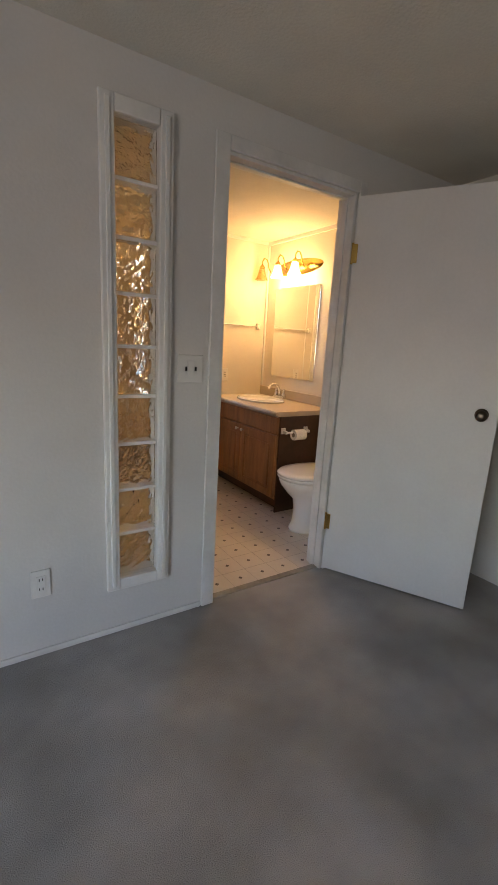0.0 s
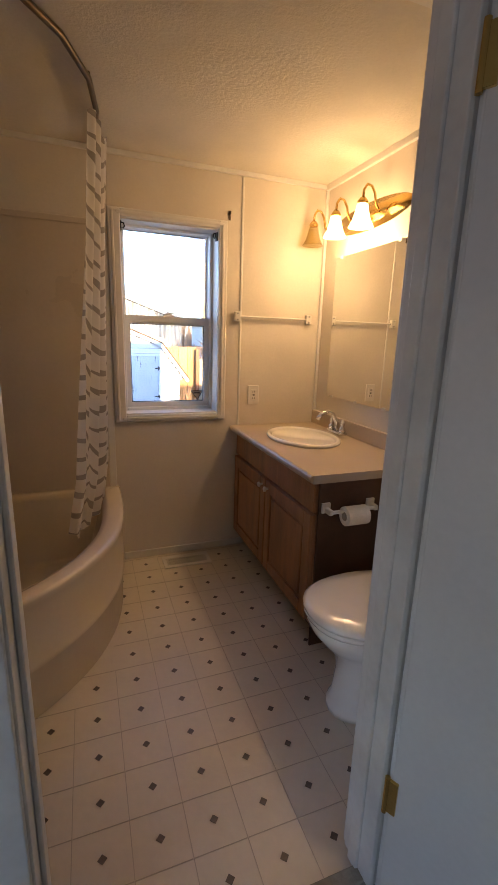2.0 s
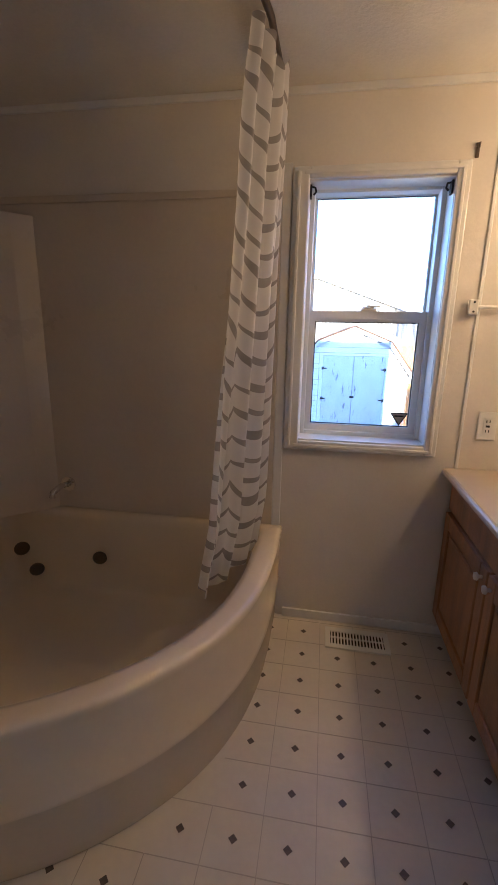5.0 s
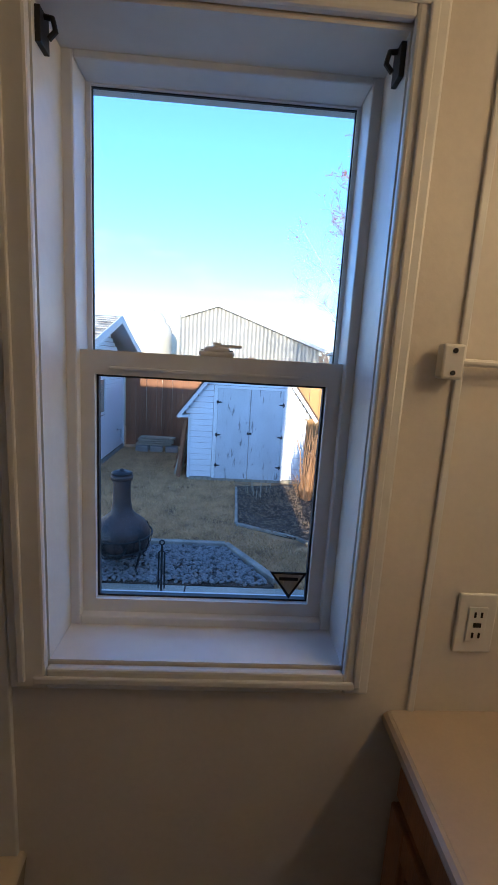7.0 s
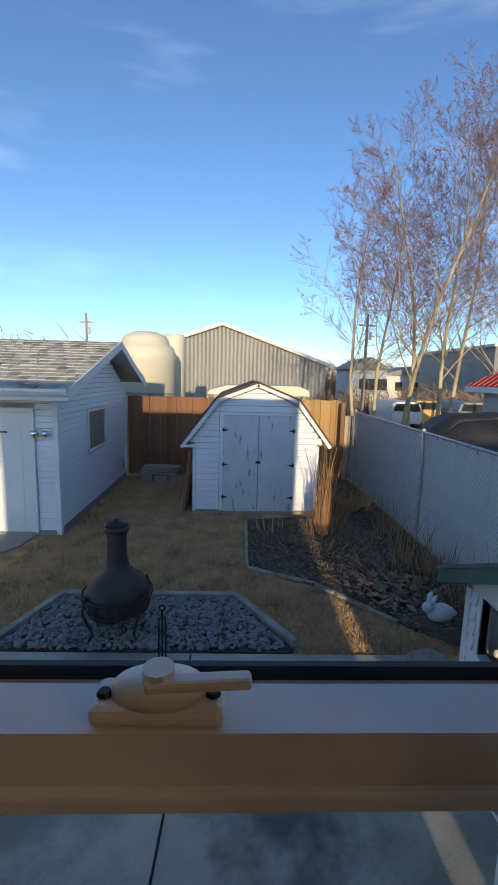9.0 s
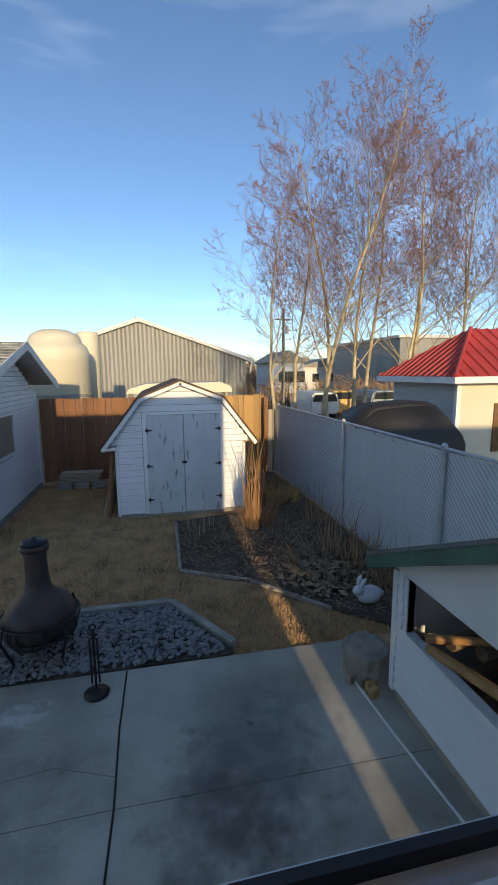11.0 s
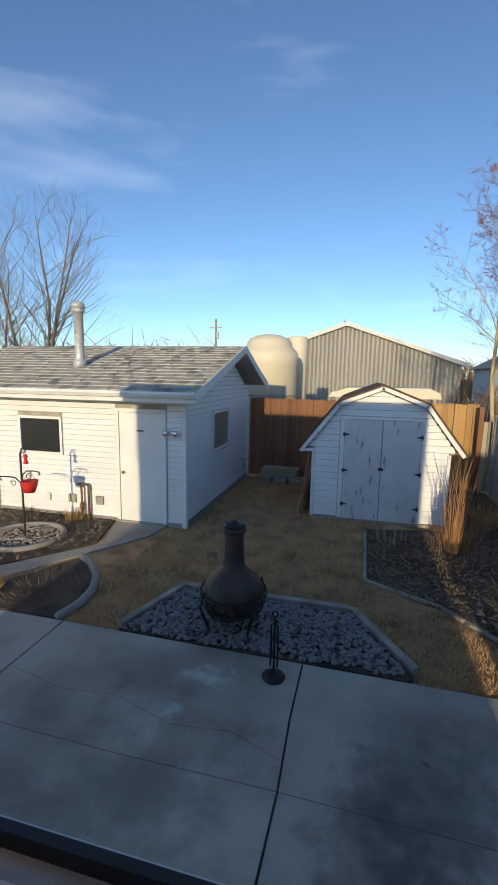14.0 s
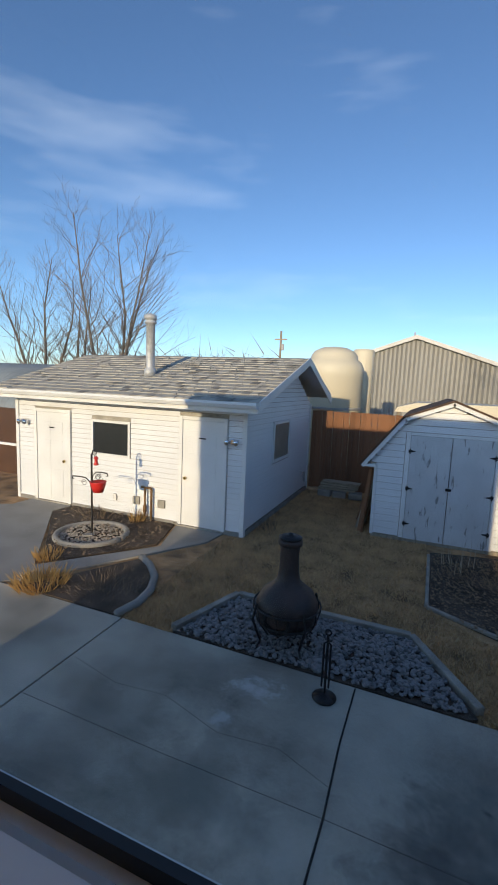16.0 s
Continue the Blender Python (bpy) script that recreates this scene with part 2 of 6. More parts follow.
def peeling(name):
    m = mat(name, (0.60, 0.60, 0.60), 0.7, 0.06, 3, 0.15, 50)
    n, l = m.node_tree.nodes, m.node_tree.links
    p = n["Principled BSDF"]
    base = p.inputs["Base Color"].links[0].from_socket
    tc, mp, no, r, mx = n.new("ShaderNodeTexCoord"), n.new("ShaderNodeMapping"), n.new("ShaderNodeTexNoise"), n.new("ShaderNodeValToRGB"), n.new("ShaderNodeMixRGB")
    mp.inputs["Scale"].default_value = (3.0, 3.0, 0.8)
    no.inputs["Scale"].default_value, no.inputs["Detail"].default_value, no.inputs["Roughness"].default_value = 3.6, 8, 0.68
    r.color_ramp.elements[0].position, r.color_ramp.elements[1].position = 0.585, 0.615
    l.new(tc.outputs["Object"], mp.inputs["Vector"])
    l.new(mp.outputs["Vector"], no.inputs["Vector"])
    l.new(no.outputs["Fac"], r.inputs["Fac"])
    l.new(r.outputs["Color"], mx.inputs["Fac"])
    l.new(base, mx.inputs["Color1"])
    mx.inputs["Color2"].default_value = (0.26, 0.25, 0.24, 1)
    l.new(mx.outputs["Color"], p.inputs["Base Color"])
    return m


def curtain_mat():
    m = mat("swirl_shower_curtain", (0.80, 0.78, 0.76), 0.55, 0.03, 3)
    n, l = m.node_tree.nodes, m.node_tree.links
    p = n["Principled BSDF"]
    base = p.inputs["Base Color"].links[0].from_socket
    tc, sp = n.new("ShaderNodeUVMap"), n.new("ShaderNodeSeparateXYZ")
    tc.uv_map = "cloth"
    l.new(tc.outputs["UV"], sp.inputs[0])

    def op(kind, a, b=None, c=None):
        nd = n.new("ShaderNodeMath")
        nd.operation = kind
        for k, v in enumerate((a, b, c)):
            if v is None:
                continue
            if isinstance(v, (int, float)):
                nd.inputs[k].default_value = v
            else:
                l.new(v, nd.inputs[k])
        return nd.outputs[0]

    no, mx = n.new("ShaderNodeTexNoise"), n.new("ShaderNodeMixRGB")
    l.new(tc.outputs["UV"], no.inputs["Vector"])
    no.inputs["Scale"].default_value, no.inputs["Detail"].default_value = 5.0, 1.0
    scallop = op("ABSOLUTE", op("SINE", op("MULTIPLY", sp.outputs[0], math.pi / 0.15)))
    rise = op("SUBTRACT", op("MULTIPLY_ADD", scallop, 0.055, sp.outputs[1]), op("MULTIPLY", no.outputs["Fac"], 0.10))
    row = op("FRACT", op("DIVIDE", rise, 0.088))
    wide = op("MULTIPLY_ADD", scallop, 0.10, op("MULTIPLY", no.outputs["Fac"], 0.34))
    band = op("LESS_THAN", row, wide)
    l.new(band, mx.inputs["Fac"])
    l.new(base, mx.inputs["Color1"])
    mx.inputs["Color2"].default_value = (0.37, 0.345, 0.33, 1)
    l.new(mx.outputs["Color"], p.inputs["Base Color"])
    tl, mixs = n.new("ShaderNodeBsdfTranslucent"), n.new("ShaderNodeMixShader")
    mixs.inputs["Fac"].default_value = 0.5
    l.new(mx.outputs["Color"], tl.inputs["Color"])
    l.new(p.outputs[0], mixs.inputs[1])
    l.new(tl.outputs[0], mixs.inputs[2])
    l.new(mixs.outputs[0], n["Material Output"].inputs["Surface"])
    return m


def stain(m, at, size, tint, amount, scale):
    """A blotch of dirt or paint with a ragged rim, at a place on a slab."""
    n, l = m.node_tree.nodes, m.node_tree.links
    p = n["Principled BSDF"]
    base = p.inputs["Base Color"].links[0].from_socket
    tc, mp, gr, no = n.new("ShaderNodeTexCoord"), n.new("ShaderNodeMapping"), n.new("ShaderNodeVectorMath"), n.new("ShaderNodeTexNoise")
    mp.vector_type = "TEXTURE"
    mp.inputs["Location"].default_value, mp.inputs["Scale"].default_value = (*at, 0), (*size, 1e3)
    gr.operation = "LENGTH"
    no.inputs["Scale"].default_value, no.inputs["Detail"].default_value, no.inputs["Roughness"].default_value = scale, 7.0, 0.65
    l.new(tc.outputs["Object"], mp.inputs["Vector"])
    l.new(mp.outputs["Vector"], gr.inputs[0])
    l.new(tc.outputs["Object"], no.inputs["Vector"])
    ad, rp, mx = n.new("ShaderNodeMath"), n.new("ShaderNodeMapRange"), n.new("ShaderNodeMixRGB")
    ad.operation = "MULTIPLY_ADD"
    ad.inputs[1].default_value = 3.2
    l.new(no.outputs["Fac"], ad.inputs[0])
    l.new(gr.outputs["Value"], ad.inputs[2])
    rp.inputs["From Min"].default_value, rp.inputs["From Max"].default_value = 1.7, 2.5
    rp.inputs["To Min"].default_value, rp.inputs["To Max"].default_value = amount, 0.0
    l.new(ad.outputs[0], rp.inputs["Value"])
    l.new(rp.outputs["Result"], mx.inputs["Fac"])
    l.new(base, mx.inputs["Color1"])
    mx.inputs["Color2"].default_value = (*tint, 1)
    l.new(mx.outputs["Color"], p.inputs["Base Color"])


stain(M["concrete"], (2.25, 6.05), (0.55, 0.75), (0.085, 0.08, 0.07), 0.85, 3.0)
stain(M["concrete"], (2.6, 6.5), (0.7, 0.6), (0.14, 0.15, 0.13), 0.6, 5.0)
stain(M["concrete"], (0.55, 6.1), (0.9, 0.8), (0.13, 0.14, 0.11), 0.55, 2.2)
stain(M["concrete"], (-0.9, 5.6), (0.8, 0.7), (0.15, 0.15, 0.13), 0.5, 2.6)
stain(M["concrete"], (0.62, 7.22), (0.30, 0.18), (0.62, 0.62, 0.60), 0.75, 9.0)
stain(M["concrete"], (0.45, 6.75), (0.14, 0.10), (0.55, 0.55, 0.53), 0.7, 12.0)
stain(M["concrete"], (2.45, 6.75), (0.05, 0.05), (0.04, 0.04, 0.04), 0.9, 12.0)
M["peel"] = peeling("peeling_white_paint")
M["curtain"] = curtain_mat()

# ---- building helpers ----
ROOT = {}


def thing(name, label, category, at=(0, 0, 0), group="", kind=""):
    e = new(name)
    e.location = at
    e.empty_display_size = 0.1
    ROOT[e] = Vector(at)
    return tagged(e, label, category, group, kind)


def mesh_from(bm, name, material, smooth=False):
    me = bpy.data.meshes.new(name)
    bm.normal_update()
    bm.to_mesh(me)
    bm.free()
    me.materials.append(material)
    if smooth:
        for p in me.polygons:
            p.use_smooth = True
    return me


def part(name, bm, material, parent=None, label="", smooth=False):
    """A mesh in world metres, hung under a thing or a part."""
    root = parent
    while root is not None and root not in ROOT:
        root = root.parent
    off = ROOT[root] if root is not None else Vector()
    bmesh.ops.translate(bm, verts=bm.verts, vec=-off)
    ob = new(name, mesh_from(bm, name, material, smooth))
    if parent is not None:
        ob.parent = parent
    if label:
        ob["label"] = label
    return ob


def piece(name, me, parent, m):
    """A repeat on shared mesh data; m is its pose in the world."""
    ob = new(name, me)
    root = parent
    while root not in ROOT and root.parent is not None:
        root = root.parent
    ob.parent = parent
    ob.matrix_basis = Matrix.Translation(-ROOT.get(root, Vector())) @ m
    return ob


def box(x0, x1, y0, y1, z0, z1, bevel=0.0, bm=None):
    bm = bm or bmesh.new()
    r = bmesh.ops.create_cube(bm, size=1.0, matrix=Matrix.Translation(((x0 + x1) / 2, (y0 + y1) / 2, (z0 + z1) / 2)) @ Matrix.Diagonal((x1 - x0, y1 - y0, z1 - z0, 1)))
    if bevel:
        es = {e for v in r["verts"] for e in v.link_edges}
        bmesh.ops.bevel(bm, geom=list(es), offset=bevel, segments=2, profile=0.5, affect="EDGES")
    return bm


def obox(m, sx, sy, sz, bevel=0.0, bm=None):
    """A box centred on the pose m."""
    bm = bm or bmesh.new()
    r = bmesh.ops.create_cube(bm, size=1.0, matrix=m @ Matrix.Diagonal((sx, sy, sz, 1)))
    if bevel:
        es = {e for v in r["verts"] for e in v.link_edges}
        bmesh.ops.bevel(bm, geom=list(es), offset=bevel, segments=2, profile=0.5, affect="EDGES")
    return bm


def cyl(a, b, r0, r1=None, seg=16, bm=None):
    bm = bm or bmesh.new()
    a, b = Vector(a), Vector(b)
    d = b - a
    q = d.to_track_quat("Z", "Y").to_matrix().to_4x4()
    bmesh.ops.create_cone(bm, cap_ends=True, segments=seg, radius1=r0, radius2=r0 if r1 is None else r1, depth=d.length, matrix=Matrix.Translation((a + b) / 2) @ q)
    return bm


def lathe(profile, at, seg=28, sx=1.0, sy=1.0, bm=None):
    """Revolve (radius, height) pairs round the upright axis at a place."""
    bm = bm or bmesh.new()
    rings = []
    for r, z in profile:
        rings.append([bm.verts.new((at[0] + sx * r * math.cos(2 * math.pi * k / seg), at[1] + sy * r * math.sin(2 * math.pi * k / seg), at[2] + z)) for k in range(seg)])
    for a, b in zip(rings, rings[1:]):
        for k in range(seg):
            bm.faces.new((a[k], a[(k + 1) % seg], b[(k + 1) % seg], b[k]))
    bm.faces.new(rings[-1])
    bm.faces.new(list(reversed(rings[0])))
    return bm


def tube(points, r, seg=8, bm=None):
    """A bent rod along points; r is one radius or one for each point."""
    bm = bm or bmesh.new()
    pts = [Vector(p) for p in points]
    rings = []
    for i, p in enumerate(pts):
        d = (pts[min(i + 1, len(pts) - 1)] - pts[max(i - 1, 0)]).normalized()
        u = d.orthogonal().normalized() if i == 0 else (u - d * u.dot(d)).normalized()
        v = d.cross(u)
        rad = r[i] if isinstance(r, (list, tuple)) else r
        rings.append([bm.verts.new(p + (u * math.cos(2 * math.pi * k / seg) + v * math.sin(2 * math.pi * k / seg)) * rad) for k in range(seg)])
    for a, b in zip(rings, rings[1:]):
        for k in range(seg):
            bm.faces.new((a[k], a[(k + 1) % seg], b[(k + 1) % seg], b[k]))
    bm.faces.new(list(reversed(rings[0])))
    bm.faces.new(rings[-1])
    return bm


def prism(poly, axis, a, b, bm=None):
    """A polygon of 2D points drawn out along an axis from a to b."""
    bm = bm or bmesh.new()
    def at(p, t):
        return {"x": (t, p[0], p[1]), "y": (p[0], t, p[1]), "z": (p[0], p[1], t)}[axis]
    lo, hi = [bm.verts.new(at(p, a)) for p in poly], [bm.verts.new(at(p, b)) for p in poly]
    bm.faces.new(lo)
    bm.faces.new(hi)
    for k in range(len(poly)):
        bm.faces.new((lo[k], lo[(k + 1) % len(poly)], hi[(k + 1) % len(poly)], hi[k]))
    bmesh.ops.recalc_face_normals(bm, faces=bm.faces)
    return bm


def wall_with_holes(u0, u1, z0, z1, holes, make):
    """Cells of a wall round its openings, as boxes in one mesh; make(u0, u1, z0, z1, bm) adds one cell."""
    us = sorted({u0, u1, *[h[0] for h in holes], *[h[1] for h in holes]})
    zs = sorted({z0, z1, *[h[2] for h in holes], *[h[3] for h in holes]})
    bm = bmesh.new()
    for a, b in zip(us, us[1:]):
        for c, d in zip(zs, zs[1:]):
            if not any(h[0] <= (a + b) / 2 <= h[1] and h[2] <= (c + d) / 2 <= h[3] for h in holes):
                make(a, b, c, d, bm)
    bmesh.ops.remove_doubles(bm, verts=bm.verts, dist=1e-5)
    seen = {}
    for f in list(bm.faces):
        key = tuple(round(c, 4) for c in f.calc_center_median())
        seen.setdefault(key, []).append(f)
    bmesh.ops.delete(bm, geom=[f for fs in seen.values() if len(fs) > 1 for f in fs], context="FACES_ONLY")
    return bm


def setting(name, bm, material, label="", smooth=False):
    ob = part(name, bm, material, None, label, smooth)
    return tagged(ob, label or name.replace("_", " "), name.split("_")[0], kind="structure")


def raw(name, verts, faces, material, parent=None, smooth=False):
    me = bpy.data.meshes.new(name)
    me.from_pydata(verts, [], faces)
    me.materials.append(material)
    if smooth:
        me.polygons.foreach_set("use_smooth", [True] * len(me.polygons))
    ob = new(name, me)
    if parent is not None:
        ob.parent = parent
        ob.location = -ROOT.get(parent, Vector())
    return ob

# ---- the house: floor, walls, ceiling ----
WY, DY, CZ, RX, LX = 3.715, 1.85, 2.205, 2.72, 0.0
ROOF_Y = WY + 0.215
setting("floor_bath", box(LX, RX, DY + 0.02, WY, -0.10, 0.0), M["vinyl"], "cream vinyl bathroom floor with dark diamonds")
setting("floor_bedroom", box(-1.9, RX + 0.12, -2.6, DY + 0.02, -0.10, 0.004), M["carpet"], "worn grey carpet of the bedroom")
HX0, HX1, HZ0, HZ1 = 1.525, 2.055, 0.887, 1.90
setting("wall_window", wall_with_holes(-2.0, 3.08, -0.25, 2.45, [(HX0, HX1, HZ0, HZ1)], lambda a, b, c, d, bm: box(a, b, WY, ROOF_Y, c, d, bm=bm)), M["wall"], "cream painted wall round the window")
setting("wall_mirror", box(RX, 3.08, -2.75, WY, -0.25, 2.45), M["wall"], "cream painted wall behind the mirror")
setting("wall_tub_end", box(LX - 0.12, LX, DY + 0.1, WY, -0.1, 2.45), M["wall"], "cream wall at the end of the tub")
setting("wall_door", wall_with_holes(-1.9, RX, -0.1, 2.45, [(1.19, 1.93, -0.1, 2.03), (0.735, 0.905, 0.262, 2.03)], lambda a, b, c, d, bm: box(a, b, DY, DY + 0.1, c, d, bm=bm)), M["bedwall"], "pale wall with a doorway and a glass block slot")
setting("wall_bedroom_back", box(-2.0, RX, -2.75, -2.6, -0.25, 2.45), M["bedwall"], "pale back wall of the bedroom")
setting("wall_bedroom_side", wall_with_holes(-2.6, WY, -0.25, 2.45, [(-1.2, 0.4, 0.45, 1.45)], lambda a, b, c, d, bm: box(-2.02, -1.9, a, b, c, d, bm=bm)), M["bedwall"], "pale bedroom wall with a wide window opening")
setting("ceiling_bath", box(LX, RX, DY + 0.1, WY, CZ, CZ + 0.08), M["ceil"], "stippled cream bathroom ceiling")
setting("ceiling_bedroom", box(-1.9, RX, -2.6, DY, CZ + 0.03, CZ + 0.11), M["ceil"], "stippled bedroom ceiling in shade")
rf = prism([(-2.9, 2.5), (ROOF_Y + 0.2, 2.5), (ROOF_Y + 0.2, 2.6), (0.5, 3.15), (-2.9, 2.6)], "x", -2.05, 3.10)
setting("roof_house", rf, M["brownshingle"], "shallow brown roof of the house")
for nm, x0, x1 in (("skirting_house", -2.0, 3.08),):
    setting(nm, box(x0, x1, -2.7, ROOF_Y - 0.03, -1.15, -0.26), M["siding"], "white skirting below the house")
# cornice strips
for nm, b in (("trim_ceiling_mirror", (RX - 0.02, RX, DY + 0.1, WY, CZ - 0.03, CZ)), ("trim_ceiling_window", (LX, RX - 0.02, WY - 0.015, WY, CZ - 0.025, CZ)),
              ("baseboard_window", (1.49, 2.24, WY - 0.012, WY, 0.0, 0.045)), ("baseboard_bedroom", (-1.9, 1.13, DY - 0.012, DY, 0.004, 0.03)),
              ("trim_seam_window", (2.183, 2.197, WY - 0.006, WY, 0.80, CZ - 0.026)), ("trim_corner", (RX - 0.018, RX, WY - 0.018, WY, 0.89, CZ - 0.031)),
              ("trim_tub", (1.425, 1.462, WY - 0.012, WY, 0.47, 1.96))):
    setting(nm, box(*b, bevel=0.003), M["trim"], "narrow white strip")

# the doorway
dr = tagged(thing("door_frame_1", "white painted door casing with worn edges", "door frame", (1.56, DY, 0)), kind="structure")
for nm, b in (("jamb", (1.19, 1.205, DY - 0.004, DY + 0.104, 0.004, 2.03)), ("jamb", (1.915, 1.93, DY - 0.004, DY + 0.104, 0.004, 2.03)), ("head", (1.205, 1.915, DY - 0.004, DY + 0.104, 2.015, 2.03)),
              ("casing", (1.135, 1.20, DY - 0.016, DY - 0.003, 0.004, 2.085)), ("casing", (1.935, 1.985, DY - 0.016, DY - 0.003, 0.004, 2.085)), ("casing", (1.20, 1.935, DY - 0.016, DY - 0.003, 2.03, 2.085)),
              ("casing", (1.135, 1.20, DY + 0.103, DY + 0.116, 0.002, 2.085)), ("casing", (1.92, 1.985, DY + 0.103, DY + 0.116, 0.002, 2.085)), ("casing", (1.20, 1.92, DY + 0.103, DY + 0.116, 2.03, 2.085)),
              ("stop", (1.205, 1.215, DY + 0.04, DY + 0.075, 0.004, 2.015)), ("stop", (1.905, 1.915, DY + 0.04, DY + 0.075, 0.004, 2.015)), ("stop", (1.215, 1.905, DY + 0.04, DY + 0.075, 2.005, 2.015))):
    part(nm, box(*b, bevel=0.003), M["jamb"], dr)
part("threshold", box(1.205, 1.915, DY + 0.012, DY + 0.05, 0.0, 0.012, bevel=0.004), M["edging"], dr, "worn metal threshold strip")

# the open door
HINGE = Vector((1.932, DY - 0.012, 0))
ang = math.atan2(1.177 - HINGE.y, 2.284 - HINGE.x)
door = tagged(thing("door_1", "white slab door standing open into the bedroom", "door", HINGE), kind="structure")
DM = Matrix.Translation(HINGE) @ Matrix.Rotation(ang, 4, "Z")
part("leaf", obox(DM @ Matrix.Translation((0.382, 0.018, 1.015)), 0.755, 0.035, 2.0, 0.003), M["door"], door)
for side in (-1, 1):
    kn = DM @ Matrix.Translation((0.69, 0.018 + side * 0.02, 1.015)) @ Matrix.Rotation(-side * math.pi / 2, 4, "X")
    bm = lathe([(0.03, 0.0), (0.03, 0.004), (0.012, 0.008), (0.011, 0.03), (0.024, 0.036), (0.027, 0.05), (0.022, 0.06), (0.008, 0.063)], (0, 0, 0), 20)
    bm.transform(kn)
    part("door_knob", bm, M["bronze"], door, "dark bronze round knob", True)
for z in (0.31, 1.75):
    h = part("hinge", obox(DM @ Matrix.Translation((0.006, -0.004, z)), 0.03, 0.008, 0.09, 0.002), M["brass"], door, "brass butt hinge")
    part("pin", cyl(DM @ Vector((-0.004, -0.006, z - 0.05)), DM @ Vector((-0.004, -0.006, z + 0.05)), 0.006, seg=10), M["brass"], h)

# glass block slot
gb = tagged(thing("window_2", "tall narrow glass block window between bedroom and bath", "window", (0.82, DY, 0.262)), kind="structure")
for b in ((0.683, 0.737, 0.213, 2.085), (0.903, 0.957, 0.213, 2.085)):
    part("window_frame", box(b[0], b[1], DY - 0.022, DY - 0.001, b[2], b[3], 0.005), M["trim"], gb)
    part("bead", box(b[0] + 0.018, b[0] + 0.036, DY - 0.03, DY - 0.021, b[2] + 0.02, b[3] - 0.02, 0.003), M["trim"], gb)
for z0, z1 in ((0.213, 0.264), (2.028, 2.085)):
    part("window_frame", box(0.737, 0.903, DY - 0.022, DY - 0.001, z0, z1, 0.005), M["trim"], gb)
bh = (2.03 - 0.262) / 9


def rippled_face(x0, x1, y, z0, z1, thick, out, seed):
    """A moulded glass face, wavy on its outer side, as a closed slab."""
    rg_ = random.Random(seed)
    waves = [(rg_.uniform(40, 130), rg_.uniform(60, 170), rg_.uniform(0, 6.28), rg_.uniform(0.5, 1.0)) for _ in range(7)]
    bm = bmesh.new()
    n = 30
    front, back = [], []
    for i in range(n + 1):
        fr, bk_ = [], []
        for j in range(n + 1):
            x, z = x0 + (x1 - x0) * i / n, z0 + (z1 - z0) * j / n
            rim = min(i, j, n - i, n - j) / n
            h = sum(w[3] * math.sin(w[0] * x * (1 if k % 2 else -1) + w[1] * z + w[2]) for k, w in enumerate(waves)) * 0.0014
            fr.append(bm.verts.new((x, y + out * (thick * min(1.0, 0.35 + 5 * rim) + h * min(1, rim * 6)), z)))
            bk_.append(bm.verts.new((x, y, z)))
        front.append(fr)
        back.append(bk_)
    for g in (front, back):
        for a, b in zip(g, g[1:]):
            for j in range(n):
                bm.faces.new((a[j], b[j], b[j + 1], a[j + 1]))
    rim_f = front[0] + [c[-1] for c in front[1:]] + front[-1][-2::-1] + [c[0] for c in front[-2:0:-1]]
    rim_b = back[0] + [c[-1] for c in back[1:]] + back[-1][-2::-1] + [c[0] for c in back[-2:0:-1]]
    for k in range(len(rim_f)):
        m = (k + 1) % len(rim_f)
        bm.faces.new((rim_f[k], rim_f[m], rim_b[m], rim_b[k]))
    bmesh.ops.recalc_face_normals(bm, faces=bm.faces)
    return bm


for k in range(9):
    z0 = 0.262 + k * bh
    p = part("glass_block", rippled_face(0.737, 0.903, DY + 0.022, z0 + 0.005, z0 + bh - 0.005, 0.012, -1, k), M["block"], gb, "rippled clear glass block", True)
    q = part("back_face", rippled_face(0.737, 0.903, DY + 0.080, z0 + 0.005, z0 + bh - 0.005, 0.012, 1, 40 + k), M["block"], p, "", True)
    p.visible_shadow = q.visible_shadow = False
    if k:
        part("joint", box(0.736, 0.904, DY + 0.006, DY + 0.096, z0 - 0.007, z0 + 0.007, 0.002), M["trim"], gb)

# ---- the bathroom window ----
win = tagged(thing("window_1", "white double-hung window with moulded casing", "window", (1.79, WY, HZ0)), kind="structure")
for nm, b in (("casing", (1.465, 1.528, WY - 0.018, WY - 0.001, 0.845, 1.945)), ("casing", (2.052, 2.10, WY - 0.018, WY - 0.001, 0.845, 1.945)), ("casing", (1.528, 2.052, WY - 0.018, WY - 0.001, 0.845, 0.885)), ("casing", (1.528, 2.052, WY - 0.018, WY - 0.001, 1.902, 1.945))):
    c = part(nm, box(*b, bevel=0.005), M["trim"], win)
    x0, x1, _, _, z0, z1 = b
    if x1 - x0 < 0.1:
        part("bead", box(x0 + 0.016, x0 + 0.03, WY - 0.024, WY - 0.017, z0 + 0.016, z1 - 0.016, 0.003), M["trim"], c)
    else:
        part("bead", box(x0 - 0.02, x1 + 0.02, WY - 0.024, WY - 0.017, (z0 + z1) / 2 - 0.007, (z0 + z1) / 2 + 0.007, 0.003), M["trim"], c)
e = 0.004
for nm, b in (("reveal", (HX0, HX0 + e, WY, 3.82, HZ0, HZ1)), ("reveal", (HX1 - e, HX1, WY, 3.82, HZ0, HZ1)), ("window_sill", (HX0 + e, HX1 - e, WY, 3.82, HZ0, HZ0 + e)), ("reveal", (HX0 + e, HX1 - e, WY, 3.82, HZ1 - e, HZ1))):
    part(nm, box(*b), M["trim"], win)
